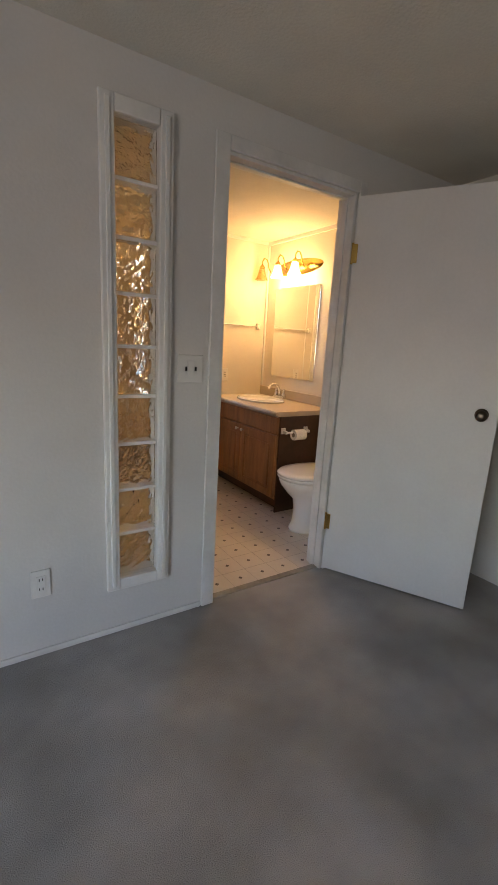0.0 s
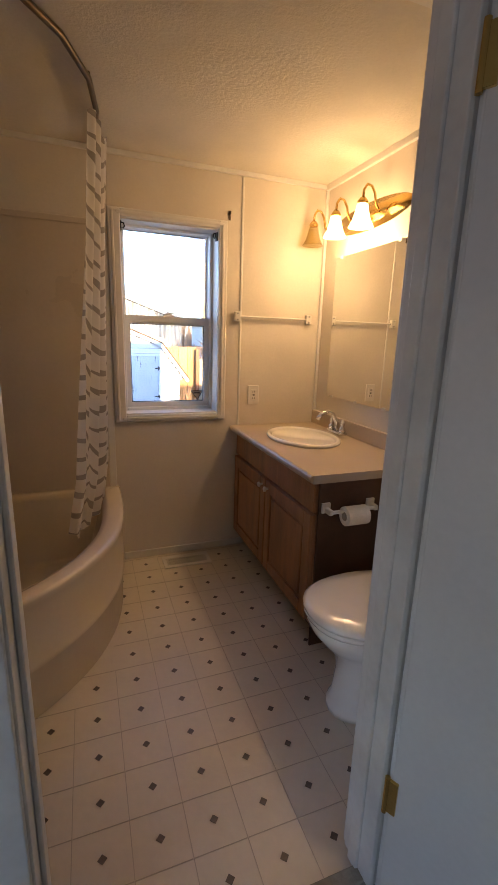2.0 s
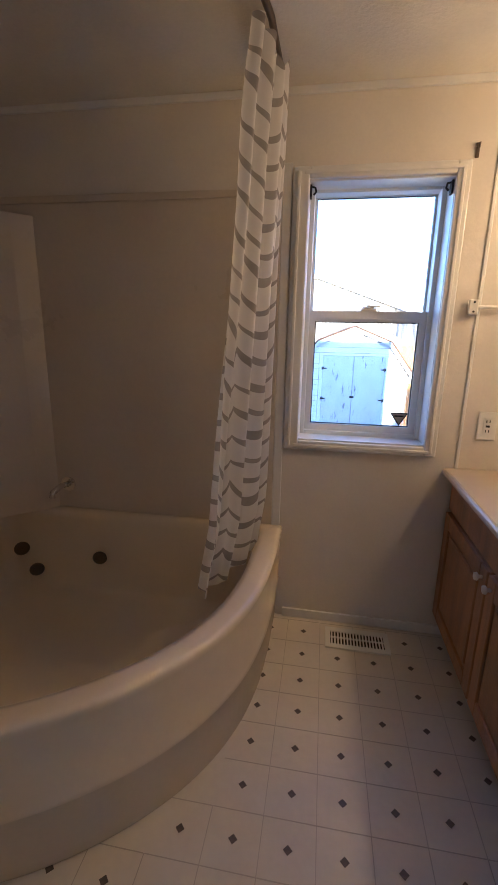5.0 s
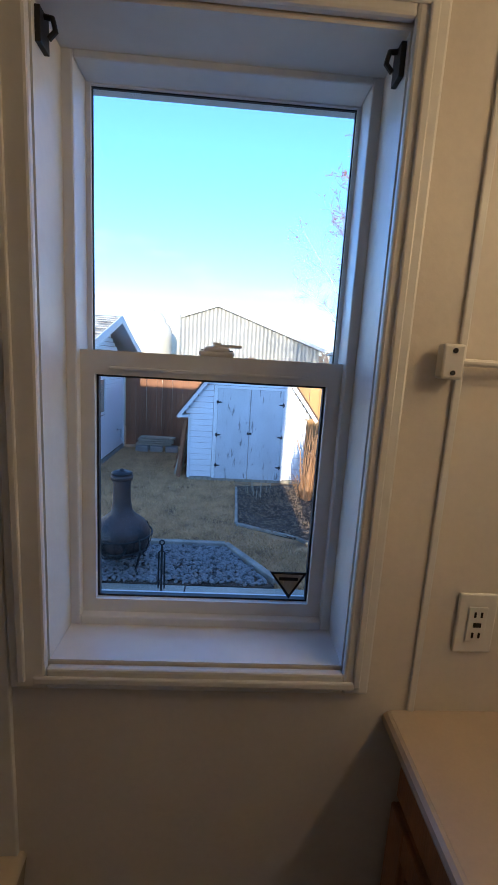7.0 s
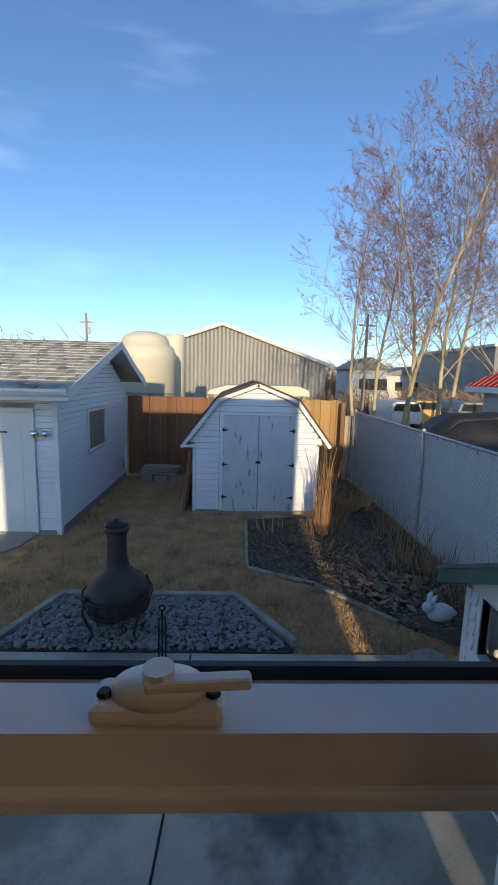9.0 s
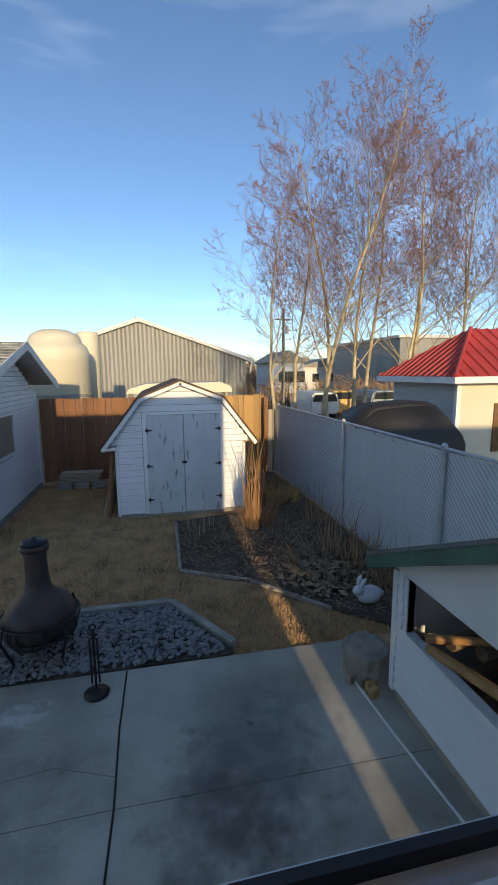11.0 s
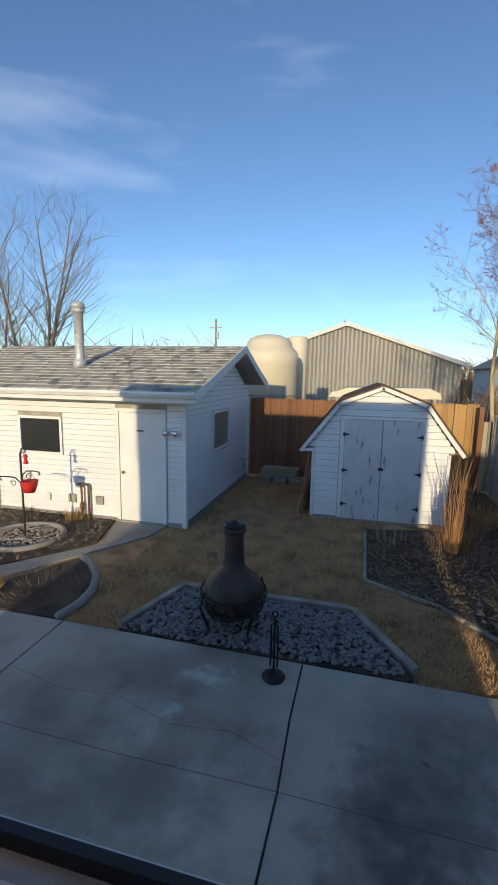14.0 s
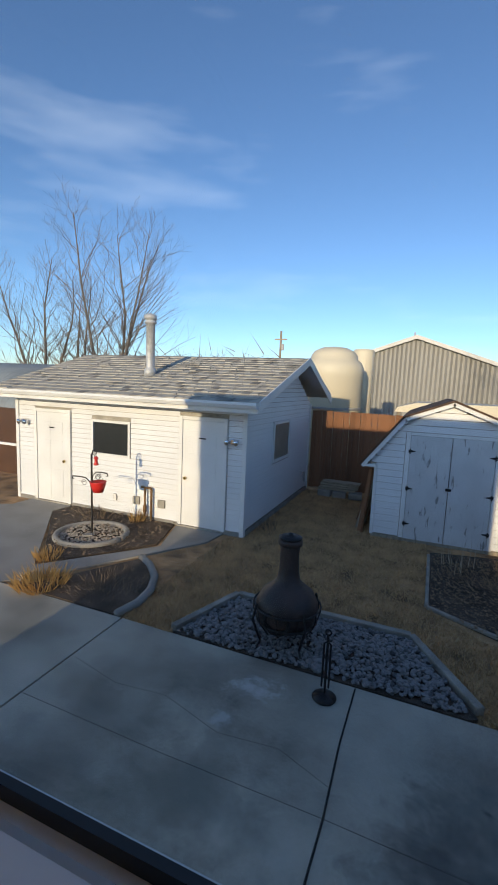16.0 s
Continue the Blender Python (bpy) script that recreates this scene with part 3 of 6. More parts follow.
for b in ((HX0, HX0 + 0.022, HZ0, HZ1), (HX1 - 0.022, HX1, HZ0, HZ1), (HX0 + 0.022, HX1 - 0.022, HZ0, HZ0 + 0.022), (HX0 + 0.022, HX1 - 0.022, 1.885, HZ1)):
    part("window_frame", box(b[0], b[1], 3.82, 3.925, b[2], b[3], 0.003), M["vinylframe"], win)
us = part("upper_sash", wall_with_holes(1.54, 2.04, 1.405, 1.90, [(1.556, 2.026, 1.422, 1.882)], lambda a, b, c, d, bm: box(a, b, 3.882, 3.900, c, d, bm=bm)), M["vinylframe"], win)
part("gasket", wall_with_holes(1.553, 2.029, 1.418, 1.885, [(1.558, 2.024, 1.431, 1.880)], lambda a, b, c, d, bm: box(a, b, 3.888, 3.893, c, d, bm=bm)), M["rubber"], us)
p = part("pane", box(1.556, 2.026, 3.8935, 3.8975, 1.424, 1.882), M["glass"], us)
p.visible_shadow = False
ls = part("lower_sash", wall_with_holes(1.535, 2.045, 0.893, 1.432, [(1.573, 2.006, 0.937, 1.388)], lambda a, b, c, d, bm: box(a, b, 3.838, 3.872, c, d, bm=bm)), M["vinylframe"], win)
part("gasket", wall_with_holes(1.571, 2.008, 0.935, 1.390, [(1.577, 2.002, 0.941, 1.384)], lambda a, b, c, d, bm: box(a, b, 3.850, 3.862, c, d, bm=bm)), M["rubber"], ls)
part("finger_rail", box(1.60, 1.98, 3.832, 3.839, 1.398, 1.404, 0.002), M["vinylframe"], ls)
p = part("pane", box(1.573, 2.006, 3.855, 3.859, 0.937, 1.388), M["glass"], ls)
p.visible_shadow = False
LX0 = 1.795
lt = part("latch", obox(pose(LX0, 3.853, 1.437), 0.066, 0.026, 0.010, 0.004), M["plastic"], win, "ivory cam lock on the meeting rail")
part("cam", lathe([(0.024, 0), (0.024, 0.006), (0.021, 0.009), (0.008, 0.010)], (LX0, 3.853, 1.441), 24, 1.0, 0.55), M["plastic"], lt, "", True)
part("lever", obox(pose(LX0 + 0.02, 3.847, 1.452, 0, 0, 4), 0.052, 0.009, 0.006, 0.002), M["plastic"], lt)
part("pivot", cyl((LX0, 3.85, 1.449), (LX0, 3.85, 1.458), 0.008, seg=14), M["plastic"], lt)
for dx in (-0.027, 0.027):
    part("screw", lathe([(0.004, 0), (0.003, 0.002)], (LX0 + dx, 3.851, 1.4425), 10), M["darkmetal"], lt)
for x in (1.535, 2.045):
    s = 1 if x < 1.8 else -1
    bk = thing("blind_bracket", "small dark metal blind bracket in the window reveal", "bracket", (x, 3.74, 1.865), "blind brackets")
    part("plate", box(min(x - s * 0.006, x + s * 0.002), max(x - s * 0.006, x + s * 0.002), 3.724, 3.756, 1.845, 1.89, 0.001), M["darkmetal"], bk)
    part("hook", tube([(x, 3.74, 1.885), (x + s * 0.014, 3.738, 1.882), (x + s * 0.018, 3.737, 1.866), (x + s * 0.008, 3.737, 1.856)], 0.004), M["darkmetal"], bk)
st = thing("security_sticker", "small dark triangular sticker on the lower pane", "sticker", (1.965, 3.853, 0.94))
part("backing", prism([(1.925, 1.0), (2.004, 1.0), (1.968, 0.940)], "y", 3.8535, 3.8545), M["darkmetal"], st)
part("face", prism([(1.934, 0.995), (1.995, 0.995), (1.968, 0.950)], "y", 3.8525, 3.8533), M["oldfence"], st)
part("print_bar", box(1.945, 1.985, 3.8515, 3.8523, 0.982, 0.989), M["hole"], st)

# ---- corner tub ----
tub = thing("corner_bathtub", "cream acrylic corner whirlpool tub with curved apron", "bathtub", (0.74, 3.0, 0))
TC = Vector((0.62, 3.15))
OUT = [(1.462, WY), (1.462, 3.45), (1.448, 3.25), (1.405, 3.05), (1.32, 2.87), (1.20, 2.72), (1.05, 2.595), (0.88, 2.50), (0.68, 2.425), (0.45, 2.375), (0.2, 2.355), (LX, 2.35), (LX, 2.8), (LX, 3.3), (LX, WY), (0.5, WY), (1.0, WY)]


def smooth_ring(pts, n=6):
    res = []
    k = len(pts)
    for i in range(k):
        p0, p1, p2, p3 = (Vector(pts[(i + d) % k]) for d in (-1, 0, 1, 2))
        hard = i in (0, 11, 12, 13, 14, 15, 16)
        for j in range(n):
            t = j / n
            if hard:
                res.append(p1.lerp(p2, t))
            else:
                if i == 1: p0 = p1 - (p2 - p1)
                if i == 10: p3 = p2 + (p2 - p1)
                res.append(0.5 * ((2 * p1) + (p2 - p0) * t + (2 * p0 - 5 * p1 + 4 * p2 - p3) * t * t + (3 * p1 - p0 - 3 * p2 + p3) * t ** 3))
    return res


def tub_rings(prof, material, name, label=""):
    bm = bmesh.new()
    base = smooth_ring(OUT)
    rings = []
    for z, s in prof:
        ring = []
        for p in base:
            q = TC + (p - TC) * s
            q.x, q.y = max(LX, q.x), min(WY, q.y)
            ring.append(bm.verts.new((q.x, q.y, z)))
        rings.append(ring)
    for a, b in zip(rings, rings[1:]):
        for k in range(len(a)):
            f = (a[k], a[(k + 1) % len(a)], b[(k + 1) % len(a)], b[k])
            bm.faces.new(f)
    return bm, rings


bm, rings = tub_rings([(0.0, 0.985), (0.012, 0.992), (0.195, 0.998), (0.205, 1.008), (0.215, 1.002), (0.40, 1.006), (0.445, 1.012), (0.462, 1.016), (0.472, 1.008), (0.476, 0.99), (0.474, 0.93), (0.466, 0.90), (0.44, 0.885), (0.30, 0.85), (0.12, 0.79), (0.09, 0.74), (0.085, 0.3)], M["tub"], "shell")
bm.faces.new(rings[-1])
part("shell", bm, M["tub"], tub, "", True)
for (x, y, z) in ((0.28, 3.50, 0.34), (0.14, 3.1, 0.30), (0.62, 3.59, 0.28), (0.30, 3.56, 0.20)):
    j = lathe([(0.032, 0), (0.034, 0.006), (0.026, 0.012), (0.012, 0.008)], (0, 0, 0), 18)
    j.transform(look((x, y, z), (0.8, 2.9, z)) @ Matrix.Rotation(math.pi, 4, "X"))
    part("jet", j, M["bronze"], tub, "small dark whirlpool jet", True)
su = thing("tub_surround", "beige moulded wall surround above the tub", "wall panel", (0.4, WY, 0.476))
part("panel", box(LX + 0.012, 1.424, WY - 0.012, WY - 0.001, 0.476, 1.86, 0.004), M["surround"], su)
part("panel", box(LX + 0.001, LX + 0.012, DY + 0.101, WY - 0.012, 0.476, 1.86, 0.004), M["surround"], su)
part("shelf_column", prism([(LX + 0.012, WY - 0.012), (0.36, WY - 0.012), (0.30, WY - 0.08), (0.10, WY - 0.26), (LX + 0.012, WY - 0.32)], "z", 0.476, 1.80), M["surround"], su)
part("top_rail", box(LX + 0.012, 1.43, WY - 0.02, WY - 0.012, 1.845, 1.875, 0.004), M["surround"], su)
for x, z in ((0.42, 0.60),):
    fc = thing("tub_filler", "curled chrome tub filler handle on the surround", "tap", (x, WY - 0.02, z))
    part("plate", cyl((x, WY - 0.013, z), (x, WY - 0.022, z), 0.035, seg=18), M["chrome"], fc)
    part("spout", tube([(x, WY - 0.02, z), (x, WY - 0.08, z + 0.01), (x - 0.01, WY - 0.13, z - 0.005), (x - 0.01, WY - 0.14, z - 0.03)], 0.014), M["chrome"], fc, "", True)

# shower curtain and its curved track
track = thing("curtain_track", "dark curved shower curtain track under the ceiling", "curtain rail", (1.0, 2.8, CZ - 0.02))
tp = [(0.05, 2.33), (0.35, 2.34), (0.65, 2.40), (0.95, 2.52), (1.17, 2.68), (1.31, 2.87), (1.39, 3.08), (1.42, 3.30), (1.425, WY - 0.03)]
part("rail", tube([(x, y, CZ - 0.02) for x, y in tp], 0.011, 8), M["bronze"], track, "", True)
for x, y in (tp[2], tp[4], tp[6], tp[8]):
    part("hanger", cyl((x, y, CZ - 0.02), (x, y, CZ), 0.006, seg=8), M["bronze"], track)
cur = thing("shower_curtain", "white shower curtain with grey scallop pattern, drawn aside", "curtain", (1.38, 3.2, 0.4))
bm = bmesh.new()
NU, NV = 120, 48
grid = []
for i in range(NU + 1):
    u = i / NU
    col = []
    for j in range(NV + 1):
        v = j / NV
        z = 0.43 + v * (CZ - 0.075 - 0.43) + 0.02 * v ** 12 * math.sin(u * 2 * math.pi * 4)
        spread = 0.92 + 0.12 * math.sin(v * 5) + 0.12 * math.exp(-((v - 0.86) / 0.08) ** 2) - 0.3 * max(0, v - 0.93) * 5
        y = 3.345 + (u - 0.5) * 0.42 * spread
        ph = u * 2 * math.pi * 3.2 + 0.9 * math.sin(2.6 * v + 1) + 0.8 * math.sin(u * 5.0)
        fold = 0.030 * math.sin(ph) * (0.7 + 0.3 * math.cos(3 * v)) + 0.009 * math.sin(2.3 * ph + 4 * v)
        x = 1.372 + 0.085 * v - 0.115 * (1 - u) ** 1.4 * (0.6 + 0.4 * (1 - v)) + fold
        x -= 0.05 * max(0, 0.15 - v) * 4
        col.append(bm.verts.new((x, y, z)))
    grid.append(col)
uvl = bm.loops.layers.uv.new("cloth")
for i, (a, b) in enumerate(zip(grid, grid[1:])):
    for j in range(NV):
        f = bm.faces.new((a[j], b[j], b[j + 1], a[j + 1]))
        for lp, (p, q) in zip(f.loops, ((i, j), (i + 1, j), (i + 1, j + 1), (i, j + 1))):
            lp[uvl].uv = (0.62 * p / NU, 1.70 * q / NV)
part("cloth", bm, M["curtain"], cur, "", True)

# ---- vanity ----
VX, VY0 = 2.152, 2.665
van = thing("vanity_cabinet", "brown oak vanity cabinet with two doors under the sink", "cabinet", (2.45, 3.2, 0))
part("body", box(2.20, RX - 0.002, 2.692, WY - 0.002, 0.10, 0.762), M["oak"], van)
# Toe kick and end panel use a quarter-bright oak: shade put into the colour.
part("toe_kick", box(2.262, RX - 0.002, 2.70, WY - 0.002, 0.0, 0.10), M["oakshade_fence"], van, "recessed toe kick with its shade in the colour")
part("side_panel", box(2.196, RX - 0.004, 2.682, 2.692, 0.0, 0.762), M["oakshade_fence"], van, "end panel with shade put into the oak tone")
part("false_drawer", box(2.180, 2.20, 2.70, 3.70, 0.625, 0.752, 0.004), M["oak"], van)
for y0, y1, ky in ((2.705, 3.195, 3.16), (3.205, 3.70, 3.24)):
    d = part("door", box(2.182, 2.20, y0, y1, 0.12, 0.612, 0.004), M["oak"], van)
    for b in ((y0, y0 + 0.06, 0.12, 0.612), (y1 - 0.06, y1, 0.12, 0.612), (y0 + 0.06, y1 - 0.06, 0.12, 0.18), (y0 + 0.06, y1 - 0.06, 0.55, 0.612)):
        part("rail", box(2.172, 2.184, b[0], b[1], b[2], b[3], 0.004), M["oak"], d)
    part("raised_panel", box(2.174, 2.184, y0 + 0.075, y1 - 0.075, 0.197, 0.533, 0.006), M["oak"], d)
    kb = lathe([(0.006, 0), (0.006, 0.010), (0.014, 0.016), (0.013, 0.024), (0.005, 0.027)], (0, 0, 0), 14)
    kb.transform(Matrix.Translation((2.172, ky, 0.575)) @ Matrix.Rotation(-math.pi / 2, 4, "Y"))
    part("handle", kb, M["plastic"], d, "small pale round knob", True)
top = thing("countertop", "beige laminate countertop with a low backsplash", "countertop", (2.43, 3.19, 0.762))
SC, SR = Vector((2.425, 3.30)), (0.185, 0.255)
bm = bmesh.new()
N = 48
x0, x1, y0, y1 = VX, RX - 0.001, VY0, WY - 0.001
rings = {}
for z in (0.764, 0.80):
    inner, outer = [], []
    for k in range(N):
        a = 2 * math.pi * k / N + math.pi / N
        c, s = math.cos(a), math.sin(a)
        inner.append(bm.verts.new((SC.x + SR[0] * 0.93 * c, SC.y + SR[1] * 0.93 * s, z)))
        t = min(((x1 if c > 0 else x0) - SC.x) / c if abs(c) > 1e-6 else 9, ((y1 if s > 0 else y0) - SC.y) / s if abs(s) > 1e-6 else 9)
        outer.append([SC.x + t * c, SC.y + t * s])
    for cx, cy in ((x0, y0), (x1, y0), (x0, y1), (x1, y1)):
        k = min(range(N), key=lambda q: (outer[q][0] - cx) ** 2 + (outer[q][1] - cy) ** 2)
        outer[k] = [cx, cy]
    rings[z] = (inner, [bm.verts.new((p[0], p[1], z)) for p in outer])
for k in range(N):
    n = (k + 1) % N
    (ia, oa), (ib, ob) = rings[0.764], rings[0.80]
    bm.faces.new((ib[k], ib[n], ob[n], ob[k]))
    bm.faces.new((ia[n], ia[k], oa[k], oa[n]))
    bm.faces.new((oa[k], ob[k], ob[n], oa[n]))
    bm.faces.new((ib[k], ia[k], ia[n], ib[n]))
bmesh.ops.recalc_face_normals(bm, faces=bm.faces)
slab = part("slab", bm, M["counter"], top)
part("backsplash", box(RX - 0.02, RX - 0.001, VY0, WY - 0.001, 0.801, 0.885, 0.004), M["counter"], top)
part("nosing", cyl((VX + 0.002, VY0 + 0.002, 0.784), (VX + 0.002, WY - 0.002, 0.784), 0.016, seg=12), M["counter"], top)
sk = thing("sink", "white oval drop-in porcelain sink", "sink", (SC.x, SC.y, 0.80))
part("basin", lathe([(1.0, 0.002), (1.0, 0.012), (0.97, 0.018), (0.9, 0.017), (0.86, 0.008), (0.8, -0.04), (0.62, -0.11), (0.3, -0.135), (0.1, -0.138)], (SC.x, SC.y, 0.80), 40, *SR), M["porcelain"], sk, "", True)
part("drain", lathe([(0.022, 0), (0.02, 0.004)], (SC.x, SC.y, 0.663), 16), M["chrome"], sk)
fx, fy = 2.64, 3.30
fa = thing("sink_faucet", "chrome faucet with an arched spout and two handles", "faucet", (fx, fy, 0.81))
part("base", obox(pose(fx, fy, 0.825), 0.045, 0.15, 0.02, 0.006), M["chrome"], fa)
part("spout", tube([(fx, fy, 0.83), (fx - 0.005, fy, 0.88), (fx - 0.03, fy, 0.925), (fx - 0.07, fy, 0.94), (fx - 0.11, fy, 0.928), (fx - 0.128, fy, 0.90)], [0.015, 0.013, 0.012, 0.011, 0.011, 0.012], 12), M["chrome"], fa, "", True)
for s in (-1, 1):
    part("handle", lathe([(0.02, 0), (0.018, 0.02), (0.010, 0.032), (0.014, 0.045), (0.010, 0.062), (0.003, 0.07)], (fx, fy + s * 0.055, 0.833), 14), M["chrome"], fa, "", True)

# toilet paper holder
tph = thing("toilet_paper_holder", "white paper holder on the vanity side with a roll", "paper holder", (2.33, 2.68, 0.645))
for x in (2.225, 2.44):
    a = part("bracket", box(x - 0.02, x + 0.02, 2.672, 2.682, 0.63, 0.675, 0.003), M["plastic"], tph)
    part("arm", box(x - 0.009, x + 0.009, 2.63, 2.672, 0.635, 0.658, 0.004), M["plastic"], a)
part("spindle", cyl((2.235, 2.64, 0.645), (2.43, 2.64, 0.645), 0.008, seg=10), M["plastic"], tph)
roll = thing("toilet_paper_roll", "half-used white toilet paper roll", "paper roll", (2.335, 2.64, 0.615))
part("paper", cyl((2.285, 2.628, 0.628), (2.385, 2.628, 0.628), 0.040, seg=24), M["paper"], roll, "", False)
part("core", cyl((2.283, 2.628, 0.628), (2.287, 2.628, 0.628), 0.018, seg=16), M["edging"], roll, "brown cardboard core")

# ---- toilet ----
TY = 2.35
to = thing("toilet", "white porcelain toilet with closed lid", "toilet", (2.3, TY, 0))


def loft(secs, n=28):
    """Sections (z, x0, x1, half width): rounded outlines drawn together upward."""
    bm = bmesh.new()
    rs = []
    for z, a, b, w in secs:
        c, h = (a + b) / 2, (b - a) / 2
        rs.append([bm.verts.new((c + h * math.copysign(abs(math.cos(t)) ** 0.85, math.cos(t)), TY + w * math.copysign(abs(math.sin(t)) ** 0.9, math.sin(t)), z)) for t in (2 * math.pi * k / n for k in range(n))])
    for a, b in zip(rs, rs[1:]):
        for k in range(n):
            bm.faces.new((a[k], a[(k + 1) % n], b[(k + 1) % n], b[k]))
    bm.faces.new(list(reversed(rs[0])))
    bm.faces.new(rs[-1])
    return bm


part("bowl", loft([(0, 2.10, 2.56, 0.115), (0.02, 2.10, 2.56, 0.118), (0.05, 2.12, 2.55, 0.11), (0.15, 2.13, 2.54, 0.105), (0.23, 2.12, 2.54, 0.115), (0.29, 2.06, 2.54, 0.15), (0.34, 2.02, 2.54, 0.175), (0.375, 2.005, 2.54, 0.182), (0.39, 2.015, 2.53, 0.172)]), M["porcelain"], to, "", True)
part("seat", loft([(0.392, 1.998, 2.48, 0.184), (0.405, 1.993, 2.48, 0.187), (0.412, 2.0, 2.48, 0.182)]), M["porcelain"], to, "", True)
part("lid", loft([(0.414, 1.992, 2.49, 0.186), (0.428, 1.990, 2.49, 0.188), (0.438, 2.005, 2.48, 0.176), (0.441, 2.06, 2.44, 0.13)]), M["porcelain"], to, "", True)
part("tank", box(2.52, RX - 0.012, TY - 0.21, TY + 0.21, 0.40, 0.74, 0.02), M["porcelain"], to)
part("tank_lid", box(2.51, RX - 0.008, TY - 0.22, TY + 0.22, 0.741, 0.772, 0.01), M["porcelain"], to)
part("flush_lever", tube([(2.515, TY + 0.15, 0.69), (2.50, TY + 0.15, 0.69), (2.498, TY + 0.09, 0.685)], 0.006), M["chrome"], to)

# ---- mirror and lamp ----
mi = thing("mirror", "frameless rectangular mirror over the vanity", "mirror", (RX - 0.004, 3.25, 0.995))
part("glass", box(RX - 0.008, RX - 0.003, 2.945, 3.558, 0.996, 1.785), M["mirror"], mi)
for y, z in ((3.25, 0.998), (3.0, 0.998), (3.5, 0.998), (3.0, 1.783), (3.5, 1.783)):
    part("clip", box(RX - 0.013, RX - 0.002, y - 0.012, y + 0.012, z - 0.008, z + 0.008, 0.002), M["plastic"], mi)
la = thing("vanity_light", "brass bath light with bell shades, one shade unlit", "wall lamp", (RX, 3.28, 1.94))
bm = lathe([(0.33, 0), (0.335, 0.008), (0.31, 0.018), (0.22, 0.026), (0.05, 0.028)], (0, 0, 0), 40, 1.0, 0.20)
bm.transform(Matrix.Translation((RX - 0.001, 3.28, 1.945)) @ Matrix.Rotation(math.pi / 2, 4, "Z") @ Matrix.Rotation(math.pi / 2, 4, "X"))
part("backplate", bm, M["brass"], la, "polished oval brass plate", True)
for k, y in enumerate((3.16, 3.40, 3.64)):
    part("arm", tube([(RX - 0.025, y, 1.935), (RX - 0.05, y, 1.965), (RX - 0.06, y, 2.01), (RX - 0.08, y, 2.04), (RX - 0.105, y, 2.045), (RX - 0.122, y, 2.02), (RX - 0.124, y, 1.985)], 0.006, 8), M["brass"], la, "", True)
    part("socket", lathe([(0.022, 0), (0.026, 0.012), (0.014, 0.03)], (RX - 0.124, y, 1.955), 16), M["brass"], la, "", True)
    prof = [(0.026, 0.0), (0.032, -0.03), (0.042, -0.065), (0.06, -0.10), (0.056, -0.10), (0.038, -0.063), (0.022, -0.005)]
    bm = bmesh.new()
    sg = 24
    rs = [[bm.verts.new((RX - 0.124 + r * math.cos(2 * math.pi * q / sg), y + r * math.sin(2 * math.pi * q / sg), 1.955 + z)) for q in range(sg)] for r, z in prof]
    for a, b in zip(rs, rs[1:]):
        for q in range(sg):
            bm.faces.new((a[q], b[q], b[(q + 1) % sg], a[(q + 1) % sg]))
    s = part("shade", bm, M["shade"] if k < 2 else M["shadeoff"], la, "glowing frosted bell shade" if k < 2 else "unlit clear bell shade", True)
    s.visible_shadow = k == 2

# ---- small fixtures ----


def cover_plate(name, label, cat, x, z, y, holes, face=-1, w=0.072, h=0.116):
    t = thing(name, label, cat, (x, y, z))
    a, b = sorted((y, y + face * 0.007))
    p = part("plate", box(x - w / 2, x + w / 2, a, b, z - h / 2, z + h / 2, 0.003), M["plastic"], t)
    yo = y + face * 0.0075
    part("insert", box(x - 0.017, x + 0.017, min(yo, yo + face * 0.003), max(yo, yo + face * 0.003), z - 0.034, z + 0.034, 0.001), M["plastic"], p)
    for dx, dz, hw, hh in holes:
        part("slot", box(x + dx - hw, x + dx + hw, min(yo + face * 0.002, yo + face * 0.005), max(yo + face * 0.002, yo + face * 0.005), z + dz - hh, z + dz + hh), M["hole"], p)


sl = [(-0.006, 0.02, 0.0015, 0.005), (0.006, 0.02, 0.0015, 0.005), (-0.006, -0.02, 0.0015, 0.005), (0.006, -0.02, 0.0015, 0.005), (0, 0.0, 0.007, 0.004)]
cover_plate("gfci_outlet", "ivory outlet with reset button above the counter", "outlet", 2.285, 0.987, WY - 0.001, sl)
cover_plate("wall_outlet", "ivory outlet low on the bedroom wall", "outlet", 0.43, 0.319, DY - 0.001, sl[:4])
cover_plate("light_switch", "ivory double light switch beside the doorway", "switch", 1.05, 1.163, DY - 0.001, [(-0.022, 0, 0.004, 0.009), (0.022, 0, 0.004, 0.009)], w=0.116)
tb = thing("towel_bar", "ivory towel bar with square brackets", "towel bar", (2.39, WY, 1.445))
for x in (2.165, 2.625):
    k = part("bracket", box(x - 0.018, x + 0.018, WY - 0.03, WY - 0.007, 1.418, 1.472, 0.004), M["plastic"], tb)
    for dz in (-0.017, 0.017):
        part("screw", cyl((x, WY - 0.0295, 1.445 + dz), (x, WY - 0.032, 1.445 + dz), 0.004, seg=8), M["darkmetal"], k)
part("bar", cyl((2.183, WY - 0.02, 1.445), (2.61, WY - 0.02, 1.445), 0.006, seg=10), M["plastic"], tb)
hk = thing("wall_hook", "small dark metal hook beside the window", "hook", (2.113, WY, 1.975))
part("plate", box(2.107, 2.119, WY - 0.005, WY - 0.001, 1.952, 2.0, 0.001), M["bronze"], hk)
part("prong", tube([(2.113, WY - 0.004, 1.985), (2.113, WY - 0.02, 1.98), (2.113, WY - 0.024, 1.995)], 0.003), M["bronze"], hk)
